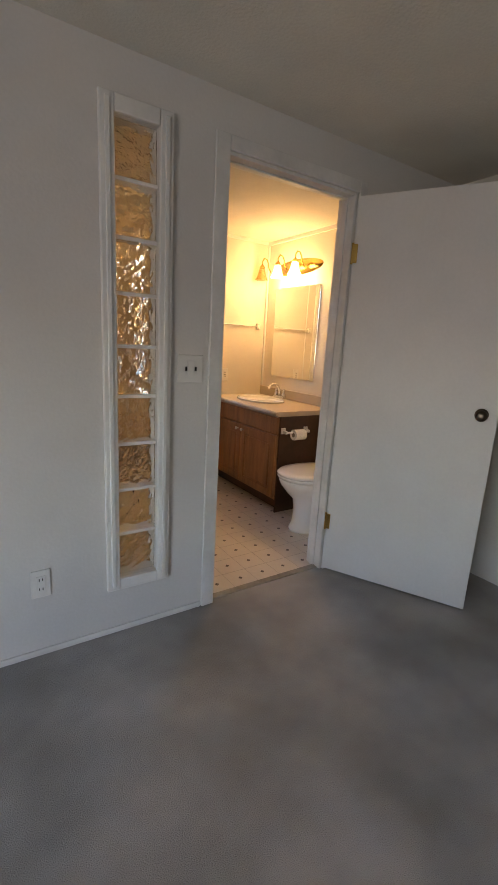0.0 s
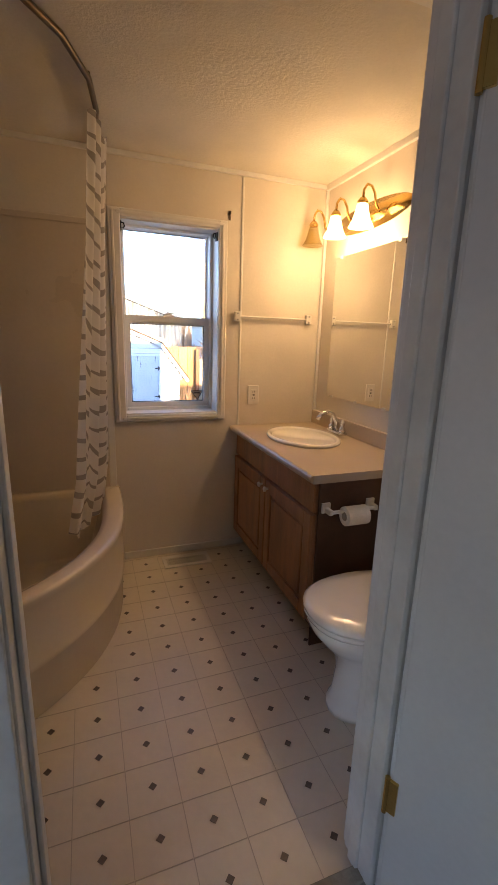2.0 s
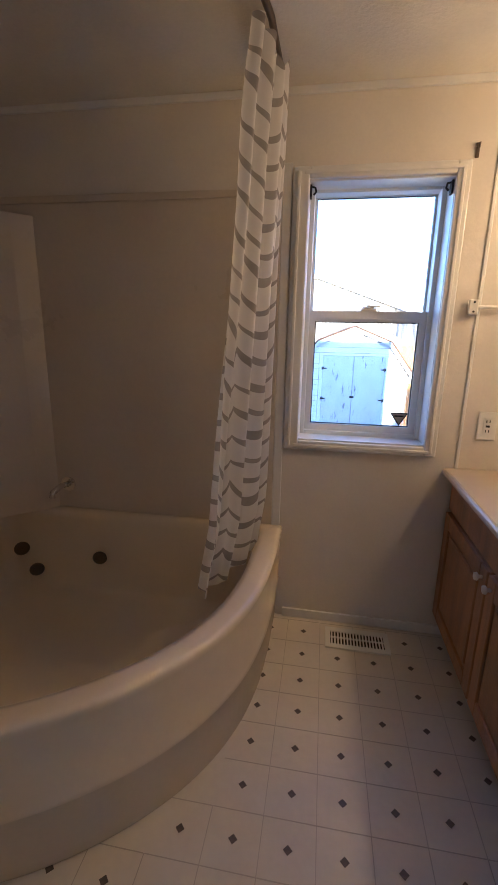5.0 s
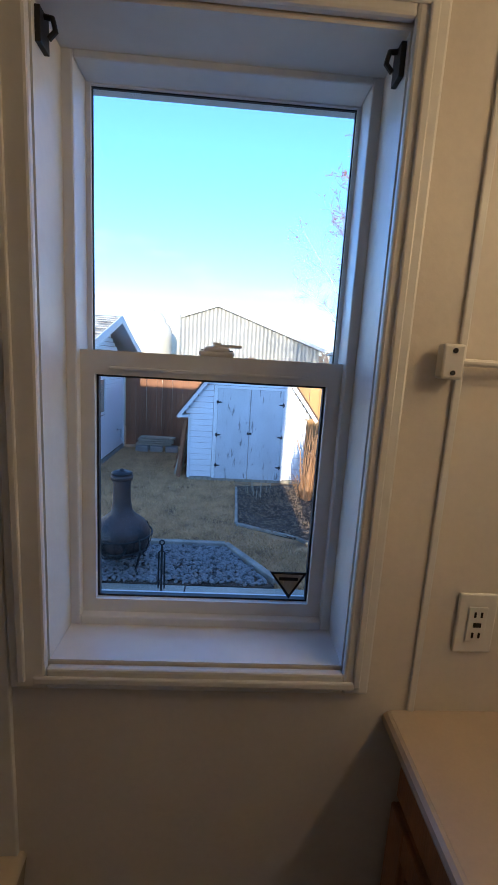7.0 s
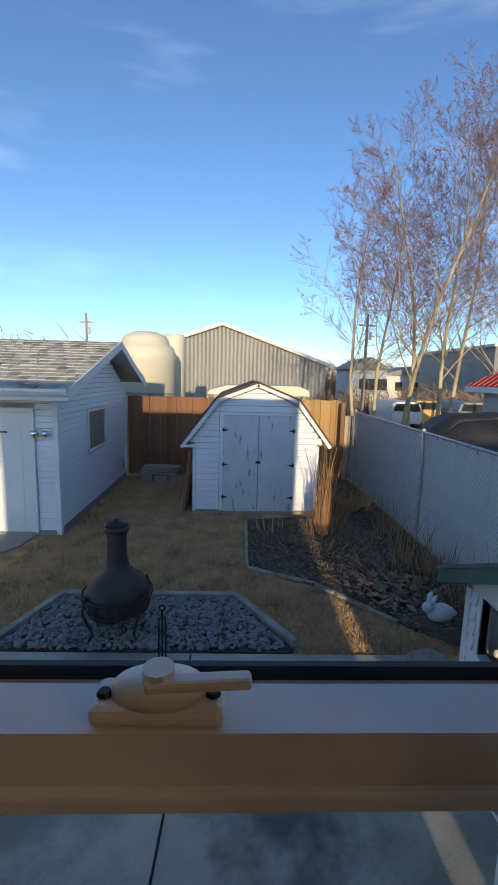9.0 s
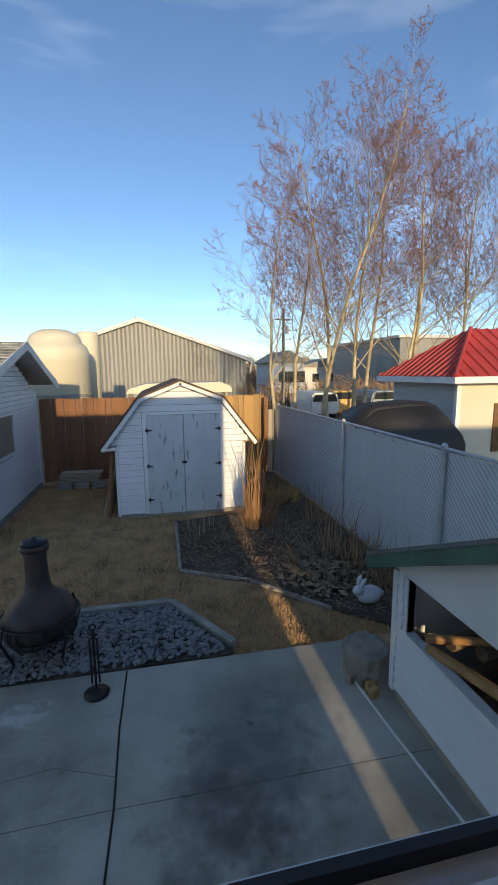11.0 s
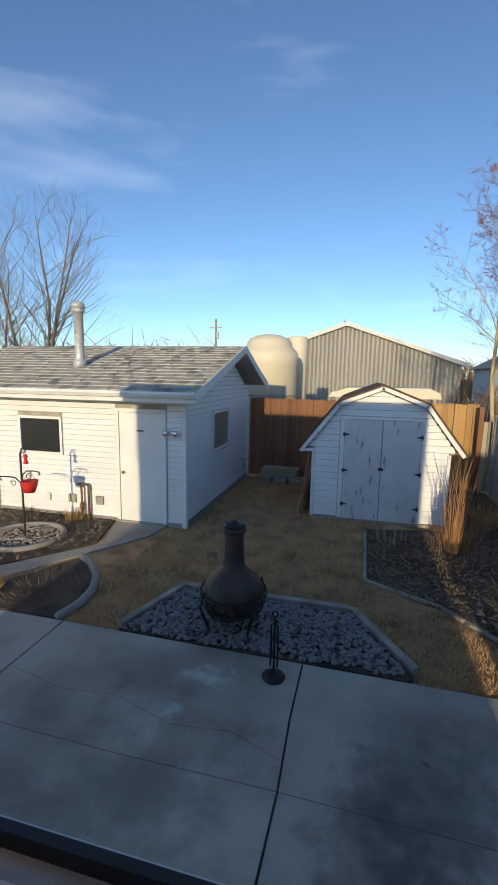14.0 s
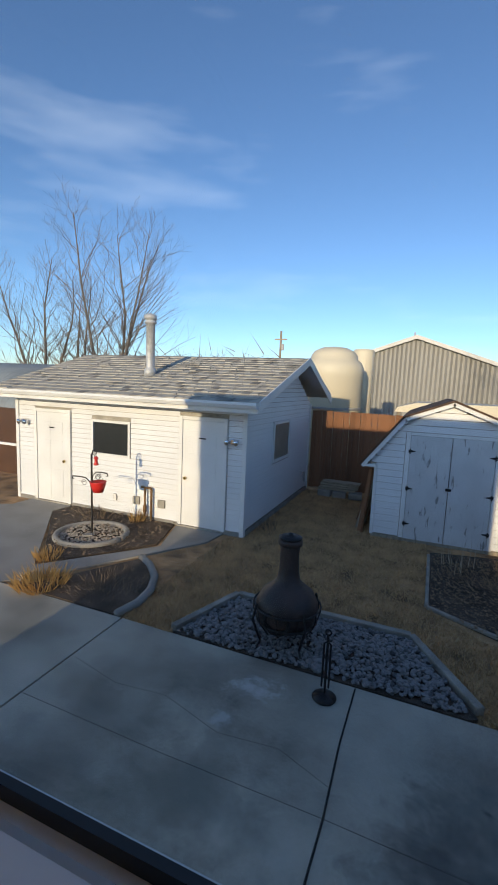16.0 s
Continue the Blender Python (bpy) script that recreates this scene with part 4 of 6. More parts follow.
fv = thing("floor_register", "white slotted metal floor register", "floor vent", (1.84, 3.59, 0))
part("frame", wall_with_holes(1.70, 1.98, 3.52, 3.655, [(1.722, 1.958, 3.545, 3.63)], lambda a, b, c, d, bm: box(a, b, c, d, 0.0, 0.008, bm=bm)), M["trim"], fv)
part("well", box(1.722, 1.958, 3.545, 3.63, 0.0005, 0.002), M["hole"], fv, "dark duct opening")
sv = bpy.data.meshes.new("louvre")
me_slat = mesh_from(obox(Matrix.Identity(4), 0.006, 0.085, 0.005), "louvre", M["trim"])
for k in range(17):
    piece("louvre", me_slat, fv, pose(1.729 + k * 0.0138, 3.5875, 0.0055))
part("louvre", box(1.722, 1.958, 3.584, 3.591, 0.0055, 0.0085), M["trim"], fv)
ef = thing("ceiling_fan_grille", "white slotted exhaust fan grille on the ceiling", "vent", (2.2, 2.25, CZ))
part("frame", wall_with_holes(2.095, 2.36, 2.10, 2.365, [(2.125, 2.335, 2.13, 2.335)], lambda a, b, c, d, bm: box(a, b, c, d, CZ - 0.02, CZ - 0.001, bm=bm)), M["trim"], ef)
part("backing", box(2.125, 2.335, 2.13, 2.335, CZ - 0.004, CZ - 0.001), M["hole"], ef)
me_s = mesh_from(obox(pose(0, 0, 0, 25, 0, 0), 0.21, 0.010, 0.004), "slat", M["trim"])
for k in range(12):
    piece("slat", me_s, ef, pose(2.23, 2.141 + k * 0.0168, CZ - 0.013))

# diamonds and lines of the floor pattern
fl = bpy.data.objects["floor_bath"]
PX, PY, OX, OY = 0.1494, 0.1482, 1.601, 2.572
me_d = mesh_from(obox(pose(0, 0, 0, 0, 0, 45), 0.018, 0.018, 0.0012), "diamond", M["diamond"])
me_lx = mesh_from(box(-0.0012, 0.0012, -PY / 2, PY / 2, -0.0004, 0.0004), "joint_line", M["grout"])
me_ly = mesh_from(box(-PX / 2 + 0.002, PX / 2 - 0.002, -0.0012, 0.0012, -0.0004, 0.0004), "joint_line", M["grout"])
ROOT[fl] = Vector()


def on_floor(x, y):
    return x < 2.68 and 1.97 < y < 3.69 and not (x > 2.27 and y > 2.7) and (x > 1.45 or y < 2.36 + 0.62 * max(0, x - 0.55) ** 1.3)


for i in range(-11, 8):
    for j in range(-4, 8):
        x, y = OX + i * PX, OY + j * PY
        if on_floor(x, y):
            piece("diamond", me_d, fl, pose(x, y, 0.0012))
            piece("joint_line", me_lx, fl, pose(x + PX / 2, y, 0.0007))
            piece("joint_line", me_ly, fl, pose(x, y + PY / 2, 0.0007))

# ---- the yard ----
G = -1.15
rng = random.Random(5)


def sheet(poly, z0, z1):
    return prism(poly, "z", z0, z1)


bm = bmesh.new()
ext = 900.0
nx = [-ext, -120, -40, -16, -9, -5, -2, 0, 2, 4, 6, 9, 16, 40, 120, ext]
ny = [-ext, -60, -5, 4, 6, 8, 10, 12, 14, 16, 20, 40, 90, 200, ext]
gv = [[bm.verts.new((x, y, G - 0.02)) for x in nx] for y in ny]
for a, b in zip(gv, gv[1:]):
    for k in range(len(nx) - 1):
        bm.faces.new((a[k], a[k + 1], b[k + 1], b[k]))
setting("ground", bm, M["grass"], "dry tan lawn and ground")
pv = setting("pavement_patio", sheet([(-1.25, 3.95), (3.75, 3.95), (3.75, 7.60), (-1.25, 7.64)], G - 0.05, G + 0.012), M["concrete"], "stained grey concrete patio slab")
setting("pavement_drive", sheet([(-9.0, 3.95), (-1.275, 3.95), (-1.275, 7.64), (-9.0, 7.64)], G - 0.05, G + 0.010), M["concrete"], "grey concrete drive slab")
jt = tagged(thing("pavement_joint", "dark control joint in the concrete", "joint", (1.43, 6, G)), kind="structure")
part("groove", tube([(1.44, 7.60, G + 0.010), (1.425, 6.9, G + 0.010), (1.44, 6.26, G + 0.010), (1.42, 5.6, G + 0.010), (1.43, 3.96, G + 0.010)], 0.009, 6), M["hole"], jt)
part("groove", tube([(-1.25, 6.27, G + 0.009), (0.2, 6.25, G + 0.009), (1.43, 6.26, G + 0.009), (3.7, 6.22, G + 0.009)], 0.0042, 6), M["soil"], jt)
for cr in ([(-1.2, 6.85), (-0.6, 6.72), (-0.1, 6.78), (0.5, 6.6), (1.0, 6.66), (1.42, 6.5)],):
    part("crack", tube([(x, y, G + 0.0105) for x, y in cr], 0.0025, 4), M["soil"], jt)
setting("path_garage", sheet([(-3.3, 7.66), (-9, 7.66), (-9, 8.6), (-6.3, 10.3), (-6.3, 10.83), (-5.15, 10.83), (-5.2, 10.35), (-3.35, 8.25), (-2.15, 9.75), (-2.5, 10.83), (-1.5, 10.83), (-1.55, 10.3), (-3.05, 7.9)], G - 0.05, G + 0.008), M["walkway"], "pale concrete garden path to the garage")
setting("soil_bed_house", sheet([(-2.95, 7.66), (-1.4, 7.66), (-1.38, 8.3), (-1.75, 8.95), (-2.1, 9.15)], G - 0.05, G + 0.02), M["soil"], "dark soil bed with dead plants")
setting("soil_bed_garage", sheet([(-5.1, 10.84), (-5.15, 10.3), (-3.3, 8.35), (-2.25, 9.8), (-2.55, 10.84)], G - 0.05, G + 0.015), M["soil"], "dark soil bed by the garage")
setting("soil_bed_shed", sheet([(2.05, 9.6), (2.95, 9.1), (3.8, 8.15), (4.3, 7.7), (5.05, 7.9), (4.95, 15.2), (3.55, 15.2), (3.5, 12.0), (2.1, 11.7)], G - 0.05, G + 0.02), M["soil"], "dark leaf-littered garden bed")
setting("gravel_base", sheet([(-0.58, 7.66), (-0.24, 8.72), (1.88, 8.70), (2.47, 7.68), (2.4, 7.64)], G - 0.05, G + 0.01), M["soil"], "dark base under the gravel")


def timber(name, label, pts, w, h, group):
    """Squared timbers laid end to end round a bed; each is a thing."""
    for a, b in zip(pts, pts[1:]):
        a, b = Vector((*a, G)), Vector((*b, G))
        d = b - a
        t = thing(name, label, "edging", (a + b) / 2, group)
        bm = obox(Matrix.Translation((a + b) / 2 + Vector((0, 0, h / 2 - 0.02))) @ Matrix.Rotation(math.atan2(d.y, d.x), 4, "Z"), d.length - 0.01, w, h, 0.012)
        part("log", bm, M["edging"], t)


timber("gravel_edging", "weathered landscape timber round the gravel", [(-0.60, 7.70), (-0.26, 8.76), (1.89, 8.74), (2.50, 7.76)], 0.085, 0.09, "gravel edging")
timber("bed_edging", "weathered plank edging of the garden bed", [(2.08, 11.6), (2.05, 9.62), (2.95, 9.13), (3.75, 8.2)], 0.05, 0.05, "bed edging")
cv = [(-1.36, 7.66), (-1.30, 8.0), (-1.36, 8.35), (-1.55, 8.72), (-1.82, 9.0), (-2.12, 9.2)]
t = thing("curved_kerb", "curved pale concrete kerb round the soil bed", "kerb", (-1.5, 8.4, G))
part("kerb", tube([(x, y, G + 0.02) for x, y in cv], 0.055, 8), M["walkway"], t, "", True)

# gravel: nearest stones singly, the rest joined
gvl = thing("gravel_bed", "blue-grey crushed stones filling the fire pit bed", "gravel", (0.9, 8.2, G))
stones = []
for k in range(6):
    bm = bmesh.new()
    bmesh.ops.create_icosphere(bm, subdivisions=1, radius=0.031)
    for v in bm.verts:
        v.co *= rng.uniform(0.72, 1.25)
        v.co.z *= 0.62
    stones.append(mesh_from(bm, "stone", M["stone"]))
spots = []
while len(spots) < 3000:
    y = rng.uniform(7.67, 8.66)
    f = (y - 7.66) / 1.06
    x = rng.uniform(-0.53 + 0.32 * f, 2.42 - 0.55 * f)
    spots.append((x, y))
spots.sort(key=lambda s: s[1])
mv, mf = [], []
for k, (x, y) in enumerate(spots):
    m = pose(x, y, G + 0.022 + rng.uniform(0, 0.02), rng.uniform(-30, 30), rng.uniform(-30, 30), rng.uniform(0, 360)) @ Matrix.Scale(rng.uniform(0.55, 1.15), 4)
    me = stones[k % 6]
    if k < 300:
        piece("stone", me, gvl, m)
    else:
        o = len(mv)
        mv += [m @ v.co for v in me.vertices]
        mf += [tuple(o + i for i in p.vertices) for p in me.polygons]
STI = M["stone"].copy()
for nd in list(STI.node_tree.nodes):
    if nd.type == "OBJECT_INFO":
        gi = STI.node_tree.nodes.new("ShaderNodeNewGeometry")
        to_s = nd.outputs["Random"].links[0].to_socket
        STI.node_tree.links.new(gi.outputs["Random Per Island"], to_s)
ob = raw("loose_stones", [tuple(v) for v in mv], mf, STI)
tagged(ob, "loose blue-grey crushed stones", "gravel", kind="stuff")


# ---- siding on a wall ----
def lap_wall(parent, axis, plane, out, u0, u1, z0, z1, rows, material, width=None, holes=(), name="siding_board"):
    """Lap boards up a wall: each row is a board of its own, tilted out at its foot; width(z) gives the ends of a row in a gable."""
    h = (z1 - z0) / rows
    for k in range(rows):
        za, zb = z0 + k * h, z0 + (k + 1) * h
        ends = width((za + zb) / 2) if width else (u0, u1)
        if ends is None:
            continue
        segs = [ends]
        for a, b, c, d in holes:
            if zb > c + 0.02 and za < d - 0.02:
                nxt = []
                for s in segs:
                    if b <= s[0] or a >= s[1]:
                        nxt.append(s)
                    else:
                        nxt += [q for q in ((s[0], a), (b, s[1])) if q[1] - q[0] > 0.01]
                segs = nxt
        for a, b in segs:
            # Each board starts 10 mm up, so the core shows in the gap.
            prof = [(plane, za + 0.010), (plane + out * 0.022, za + 0.010), (plane + out * 0.022, za + 0.018), (plane + out * 0.003, zb), (plane, zb)]
            part(name, prism(prof, "x", a, b) if axis == "x" else prism(prof, "y", a, b), material, parent)


# ---- garage ----
GX0, GX1, GY0, GY1, GT = -6.75, -1.1, 10.85, 15.35, 1.20
ga = thing("garage", "white vinyl-sided garage with two doors and shingled roof", "garage", (-4, 13, G))
gd = (-2.40, -1.55, G, 0.93)
gd2 = (-6.13, -5.25, G, 0.86)
gw = (-4.56, -3.68, 0.10, 0.74)
gable = [(GY0, GT), ((GY0 + GY1) / 2 + 0.4, 2.12), (GY1, GT)]
# Dark core seen through the board gaps paints in the lap shadows.
part("core", prism([(GY0 + 0.03, G - 0.02), (GY0 + 0.03, GT), (13.5, 2.10), (GY1, GT), (GY1, G - 0.02)], "x", GX0 + 0.03, GX1 - 0.03), M["edging"], ga)
lap_wall(ga, "x", GY0 + 0.03, -1, GX0 + 0.03, GX1 - 0.03, G + 0.06, GT - 0.02, 22, M["siding"], holes=[(gd[0] - 0.09, gd[1] + 0.09, gd[2], gd[3] + 0.09), (gd2[0] - 0.09, gd2[1] + 0.09, gd2[2], gd2[3] + 0.09), (gw[0] - 0.06, gw[1] + 0.06, gw[2] - 0.06, gw[3] + 0.06)])
sw = (12.40, 13.45, 0.06, 0.82)


def gable_ends(z):
    if z < GT:
        return (GY0 + 0.03, GY1)
    f = (z - GT) / (2.12 - GT)
    return (GY0 + 0.03 + f * (13.5 - GY0), GY1 + f * (13.5 - GY1)) if f < 0.97 else None


lap_wall(ga, "y", GX1 - 0.03, 1, GY0, GY1, G + 0.09, 2.10, 31, M["siding"], gable_ends, [(sw[0] - 0.05, sw[1] + 0.05, sw[2] - 0.05, sw[3] + 0.05)])
for x, y in ((GX1 - 0.02, GY0 + 0.02), (GX0 + 0.02, GY0 + 0.02), (GX1 - 0.02, GY1 - 0.02)):
    part("corner_post", box(x - 0.05, x + 0.035, y - 0.035, y + 0.05, G - 0.01, GT, 0.004), M["whitepaint"], ga)
part("footing", box(GX0, GX1 + 0.012, GY0 - 0.005, GY1, G - 0.05, G + 0.07), M["walkway"], ga, "grey concrete footing")


def flat_door(parent, x0, x1, z0, z1, y, knob_x):
    d = part("door", box(x0, x1, y - 0.03, y + 0.02, z0 + 0.04, z1, 0.004), M["whitepaint"], parent, "white steel door")
    for b in ((x0 - 0.08, x0 - 0.005, z0, z1 + 0.075), (x1 + 0.005, x1 + 0.08, z0, z1 + 0.075), (x0 - 0.005, x1 + 0.005, z1 + 0.005, z1 + 0.075)):
        part("casing", box(b[0], b[1], y - 0.05, y + 0.01, b[2], b[3], 0.006), M["whitepaint"], d)
    part("sill", box(x0 - 0.08, x1 + 0.08, y - 0.07, y, z0, z0 + 0.038, 0.005), M["edging"], d, "weathered sill")
    w = x1 - x0
    for u in (0.16, 0.56):
        for a, b in ((0.08, 0.38), (0.45, 0.70), (0.76, 0.90)):
            part("panel", box(x0 + u * w, x0 + (u + 0.28) * w, y - 0.036, y - 0.029, z0 + a * (z1 - z0), z0 + b * (z1 - z0), 0.003), M["whitepaint"], d)
    part("knob", lathe([(0.012, -0.03), (0.03, -0.02), (0.034, 0), (0.03, 0.02), (0.012, 0.03)], (knob_x, y - 0.07, z0 + 0.97), 14), M["brass"], d, "brass knob", True)
    part("number_plate", box((x0 + x1) / 2 - 0.07, (x0 + x1) / 2 + 0.07, y - 0.042, y - 0.031, z1 - 0.34, z1 - 0.315), M["darkmetal"], d)


flat_door(ga, *gd[:2], gd[2], gd[3], GY0 + 0.02, gd[0] + 0.08)
flat_door(ga, *gd2[:2], gd2[2], gd2[3], GY0 + 0.02, gd2[1] - 0.08)
wn1 = part("window", wall_with_holes(gw[0] - 0.05, gw[1] + 0.05, gw[2] - 0.05, gw[3] + 0.05, [gw], lambda a, b, c, d, bm: box(a, b, GY0 - 0.012, GY0 + 0.03, c, d, bm=bm)), M["whitepaint"], ga, "white-framed dark window")
part("pane", box(gw[0], gw[1], GY0 + 0.015, GY0 + 0.025, gw[2], gw[3]), M["darkglass"], wn1)
wn2 = part("window", wall_with_holes(sw[0] - 0.06, sw[1] + 0.06, sw[2] - 0.06, sw[3] + 0.06, [sw], lambda a, b, c, d, bm: box(GX1 - 0.03, GX1 + 0.015, a, b, c, d, bm=bm)), M["whitepaint"], ga, "white-framed side window")
part("pane", box(GX1 - 0.02, GX1 - 0.01, sw[0], sw[1], sw[2], sw[3]), M["tanglass"], wn2)
# roof: two slopes, fascia, gutter, shingles
RY, RZ, EZ = 13.5, 2.30, 1.36
EX0, EX1, EY = GX0 - 0.35, GX1 + 0.38, GY0 - 0.45
rs = (RZ - EZ) / (RY - EY)
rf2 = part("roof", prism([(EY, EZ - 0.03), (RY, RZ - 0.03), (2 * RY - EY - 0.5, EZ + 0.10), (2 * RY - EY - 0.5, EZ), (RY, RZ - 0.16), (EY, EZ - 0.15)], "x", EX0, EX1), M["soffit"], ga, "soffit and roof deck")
part("fascia", box(EX0, EX1, EY - 0.022, EY - 0.002, EZ - 0.20, EZ - 0.03, 0.004), M["whitepaint"], ga)
part("gutter", prism([(EY - 0.024, EZ - 0.02), (EY - 0.12, EZ - 0.02), (EY - 0.125, EZ - 0.06), (EY - 0.09, EZ - 0.12), (EY - 0.024, EZ - 0.12)], "x", EX0, EX1), M["whitepaint"], ga, "white eaves gutter")
for s, y1 in ((1, EY), (-1, 2 * RY - EY - 0.5)):
    part("rake_board", prism([(y1, EZ - 0.17), (y1, EZ), (RY, RZ), (RY, RZ - 0.17)], "x", EX1 + 0.002, EX1 + 0.024), M["whitepaint"], ga)
sv, sf = [], []
rows, cols = 16, 40
L = math.hypot(RY - EY, RZ - EZ)
for r in range(rows):
    for c in range(-1, cols):
        w = (EX1 - EX0) / cols
        x = EX0 + (c + 0.5 * (r % 2)) * w + rng.uniform(-0.01, 0.01)
        xa, xb = max(EX0, x), min(EX1, x + w - 0.008)
        if xb - xa < 0.02:
            continue
        a, b = r / rows, min(1.0, (r + 1.25) / rows)
        th = rng.uniform(0.010, 0.026)
        ya, yb = EY - 0.02 + a * (RY - EY), EY + b * (RY - EY)
        za, zb = EZ - 0.02 + a * (RZ - EZ), EZ - 0.02 + b * (RZ - EZ)
        o = len(sv)
        sv += [(xa, ya, za), (xb, ya, za), (xb, yb, zb), (xa, yb, zb), (xa, ya, za + th), (xb, ya, za + th * rng.uniform(0.6, 1.2)), (xb, yb, zb + 0.003), (xa, yb, zb + 0.003)]
        sf += [(o, o + 3, o + 2, o + 1), (o + 4, o + 5, o + 6, o + 7), (o, o + 1, o + 5, o + 4), (o + 1, o + 2, o + 6, o + 5), (o + 3, o, o + 4, o + 7)]
sh = raw("shingles", sv, sf, M["shingle"], ga)
sh["label"] = "curled weathered asphalt shingles"
sh["kind"] = "stuff"
pi = part("flue_pipe", lathe([(0.13, -0.1), (0.13, 0.06), (0.10, 0.09), (0.092, 0.12), (0.092, 1.02), (0.13, 1.03), (0.13, 1.07), (0.10, 1.08), (0.10, 1.11), (0.135, 1.12), (0.135, 1.2), (0.05, 1.24)], (-3.80, 11.75, 1.86 - 0.05), 22), M["galv"], ga, "galvanised stove flue", True)
for x, z in ((-1.36, 0.60), (-6.5, 0.62)):
    wl_ = part("wall_light", box(x - 0.04, x + 0.04, GY0 - 0.05, GY0 + 0.02, z - 0.05, z + 0.05, 0.01), M["chrome"], ga, "twin-head security lamp")
    for s in (-1, 1):
        part("lamp_head", lathe([(0.02, 0), (0.05, 0.03), (0.055, 0.11), (0.01, 0.115)], (x + s * 0.09, GY0 - 0.08, z - 0.07), 12), M["chrome"], wl_, "", True)
for x in (-3.46, -2.86):
    part("vent_hood", box(x - 0.08, x + 0.08, GY0 - 0.03, GY0 + 0.02, -0.86, -0.70, 0.01), M["edging"], ga, "grey square wall vent")
part("gas_pipe", tube([(-3.30, GY0 - 0.06, -0.48), (-3.08, GY0 - 0.06, -0.48), (-3.06, GY0 - 0.06, -0.50), (-3.06, GY0 - 0.06, G)], 0.022), M["rust"], ga, "rusty gas pipe", True)
part("gas_pipe", tube([(-3.2, GY0 - 0.08, -0.48), (-3.2, GY0 - 0.08, G)], 0.02), M["rust"], ga, "", True)
part("gas_pipe", lathe([(0.03, 0), (0.04, 0.03), (0.04, 0.12), (0.02, 0.16)], (-3.2, GY0 - 0.08, -0.98), 12), M["rust"], ga, "", True)
part("outlet_cover", box(-4.03, -3.95, GY0 - 0.03, GY0 + 0.01, -0.86, -0.72, 0.005), M["plastic"], ga)
part("hose_bib", tube([(GX1, 14.6, -0.55), (GX1 + 0.1, 14.6, -0.55), (GX1 + 0.12, 14.6, -0.8)], 0.03), M["galv"], ga)

# ---- barn-roofed garden shed ----
SY, SX0, SX1 = 12.2, 1.03, 3.50
sd = thing("garden_shed", "white gambrel-roofed shed with peeling double doors", "shed", (2.26, 13.2, G))
gam = [(SX0, G + 0.03), (SX1, G + 0.03), (SX1, 0.22), (3.66, 0.30), (3.05, 1.12), (2.27, 1.42), (1.50, 1.12), (0.86, 0.30), (SX0, 0.22)]
# Core kept dark so the gaps read as shadow under each board.
part("core", prism(gam, "y", SY + 0.03, 15.0), M["edging"], sd)


def shed_ends(z):
    if z < 0.28:
        return (SX0 + 0.01, SX1 - 0.01)
    if z < 1.12:
        f = (z - 0.28) / 0.84
        return (0.90 + f * 0.60, 3.62 - f * 0.57)
    f = (z - 1.12) / 0.30
    return (1.50 + f * 0.77, 3.05 - f * 0.78) if f < 0.9 else None


lap_wall(sd, "x", SY + 0.03, -1, SX0, SX1, G + 0.05, 1.40, 20, M["siding"], shed_ends, [(1.52, 3.08, G, 0.90)])
for x0, x1 in ((1.615, 2.302), (2.315, 3.005)):
    d = part("door", box(x0, x1, SY - 0.012, SY + 0.028, G + 0.04, 0.84, 0.004), M["peel"], sd, "door with flaking grey-white paint")
    hx = x0 if x0 < 2 else x1
    s = 1 if x0 < 2 else -1
    for z in (-0.82, -0.15, 0.55):
        hh = part("hinge", prism([(hx - s * 0.03, z - 0.03), (hx + s * 0.02, z - 0.02), (hx + s * 0.09, z - 0.008), (hx + s * 0.09, z + 0.008), (hx + s * 0.02, z + 0.02), (hx - s * 0.03, z + 0.03)], "y", SY - 0.022, SY - 0.013), M["darkmetal"], d, "black strap hinge")
        part("pin", cyl((hx, SY - 0.024, z - 0.05), (hx, SY - 0.024, z + 0.05), 0.01, seg=8), M["darkmetal"], hh)
part("hasp", box(2.26, 2.36, SY - 0.03, SY - 0.013, -0.12, -0.07, 0.004), M["darkmetal"], sd)
for b in ((1.53, 1.61, G + 0.03, 0.90), (3.01, 3.09, G + 0.03, 0.90), (1.61, 3.01, 0.845, 0.90)):
    part("door_trim", box(b[0], b[1], SY - 0.008, SY + 0.03, b[2], b[3], 0.004), M["whitepaint"], sd)
part("sill", box(SX0, SX1, SY - 0.01, SY + 0.05, G - 0.02, G + 0.045, 0.004), M["oldfence"], sd)
for x in (SX0, SX1):
    part("corner_post", box(x - 0.03, x + 0.03, SY - 0.012, SY + 0.06, G + 0.03, 0.24, 0.004), M["whitepaint"], sd)
edge = [(0.76, 0.22), (1.47, 1.16), (2.27, 1.48), (3.08, 1.16), (3.76, 0.26)]
for (xa, za), (xb, zb) in zip(edge, edge[1:]):
    d = Vector((xb - xa, zb - za)).normalized()
    n = Vector((-d.y, d.x))
    q = lambda x, z, k: (x + n.x * k, z + n.y * k)
    part("rake_board", prism([q(xa, za, -0.07), q(xb, zb, -0.07), q(xb, zb, 0.0), q(xa, za, 0.0)], "y", SY - 0.13, SY - 0.10), M["whitepaint"], sd)
    part("roof", prism([q(xa, za, 0.0), q(xb, zb, 0.0), q(xb, zb, 0.035), q(xa, za, 0.035)], "y", SY - 0.15, 15.05), M["brownshingle"], sd, "curling brown shingle roof slope")
part("soffit", prism([(0.80, 0.20), (1.03, 0.20), (1.03, 0.26), (0.80, 0.24)], "y", SY - 0.11, 15.0), M["whitepaint"], sd)

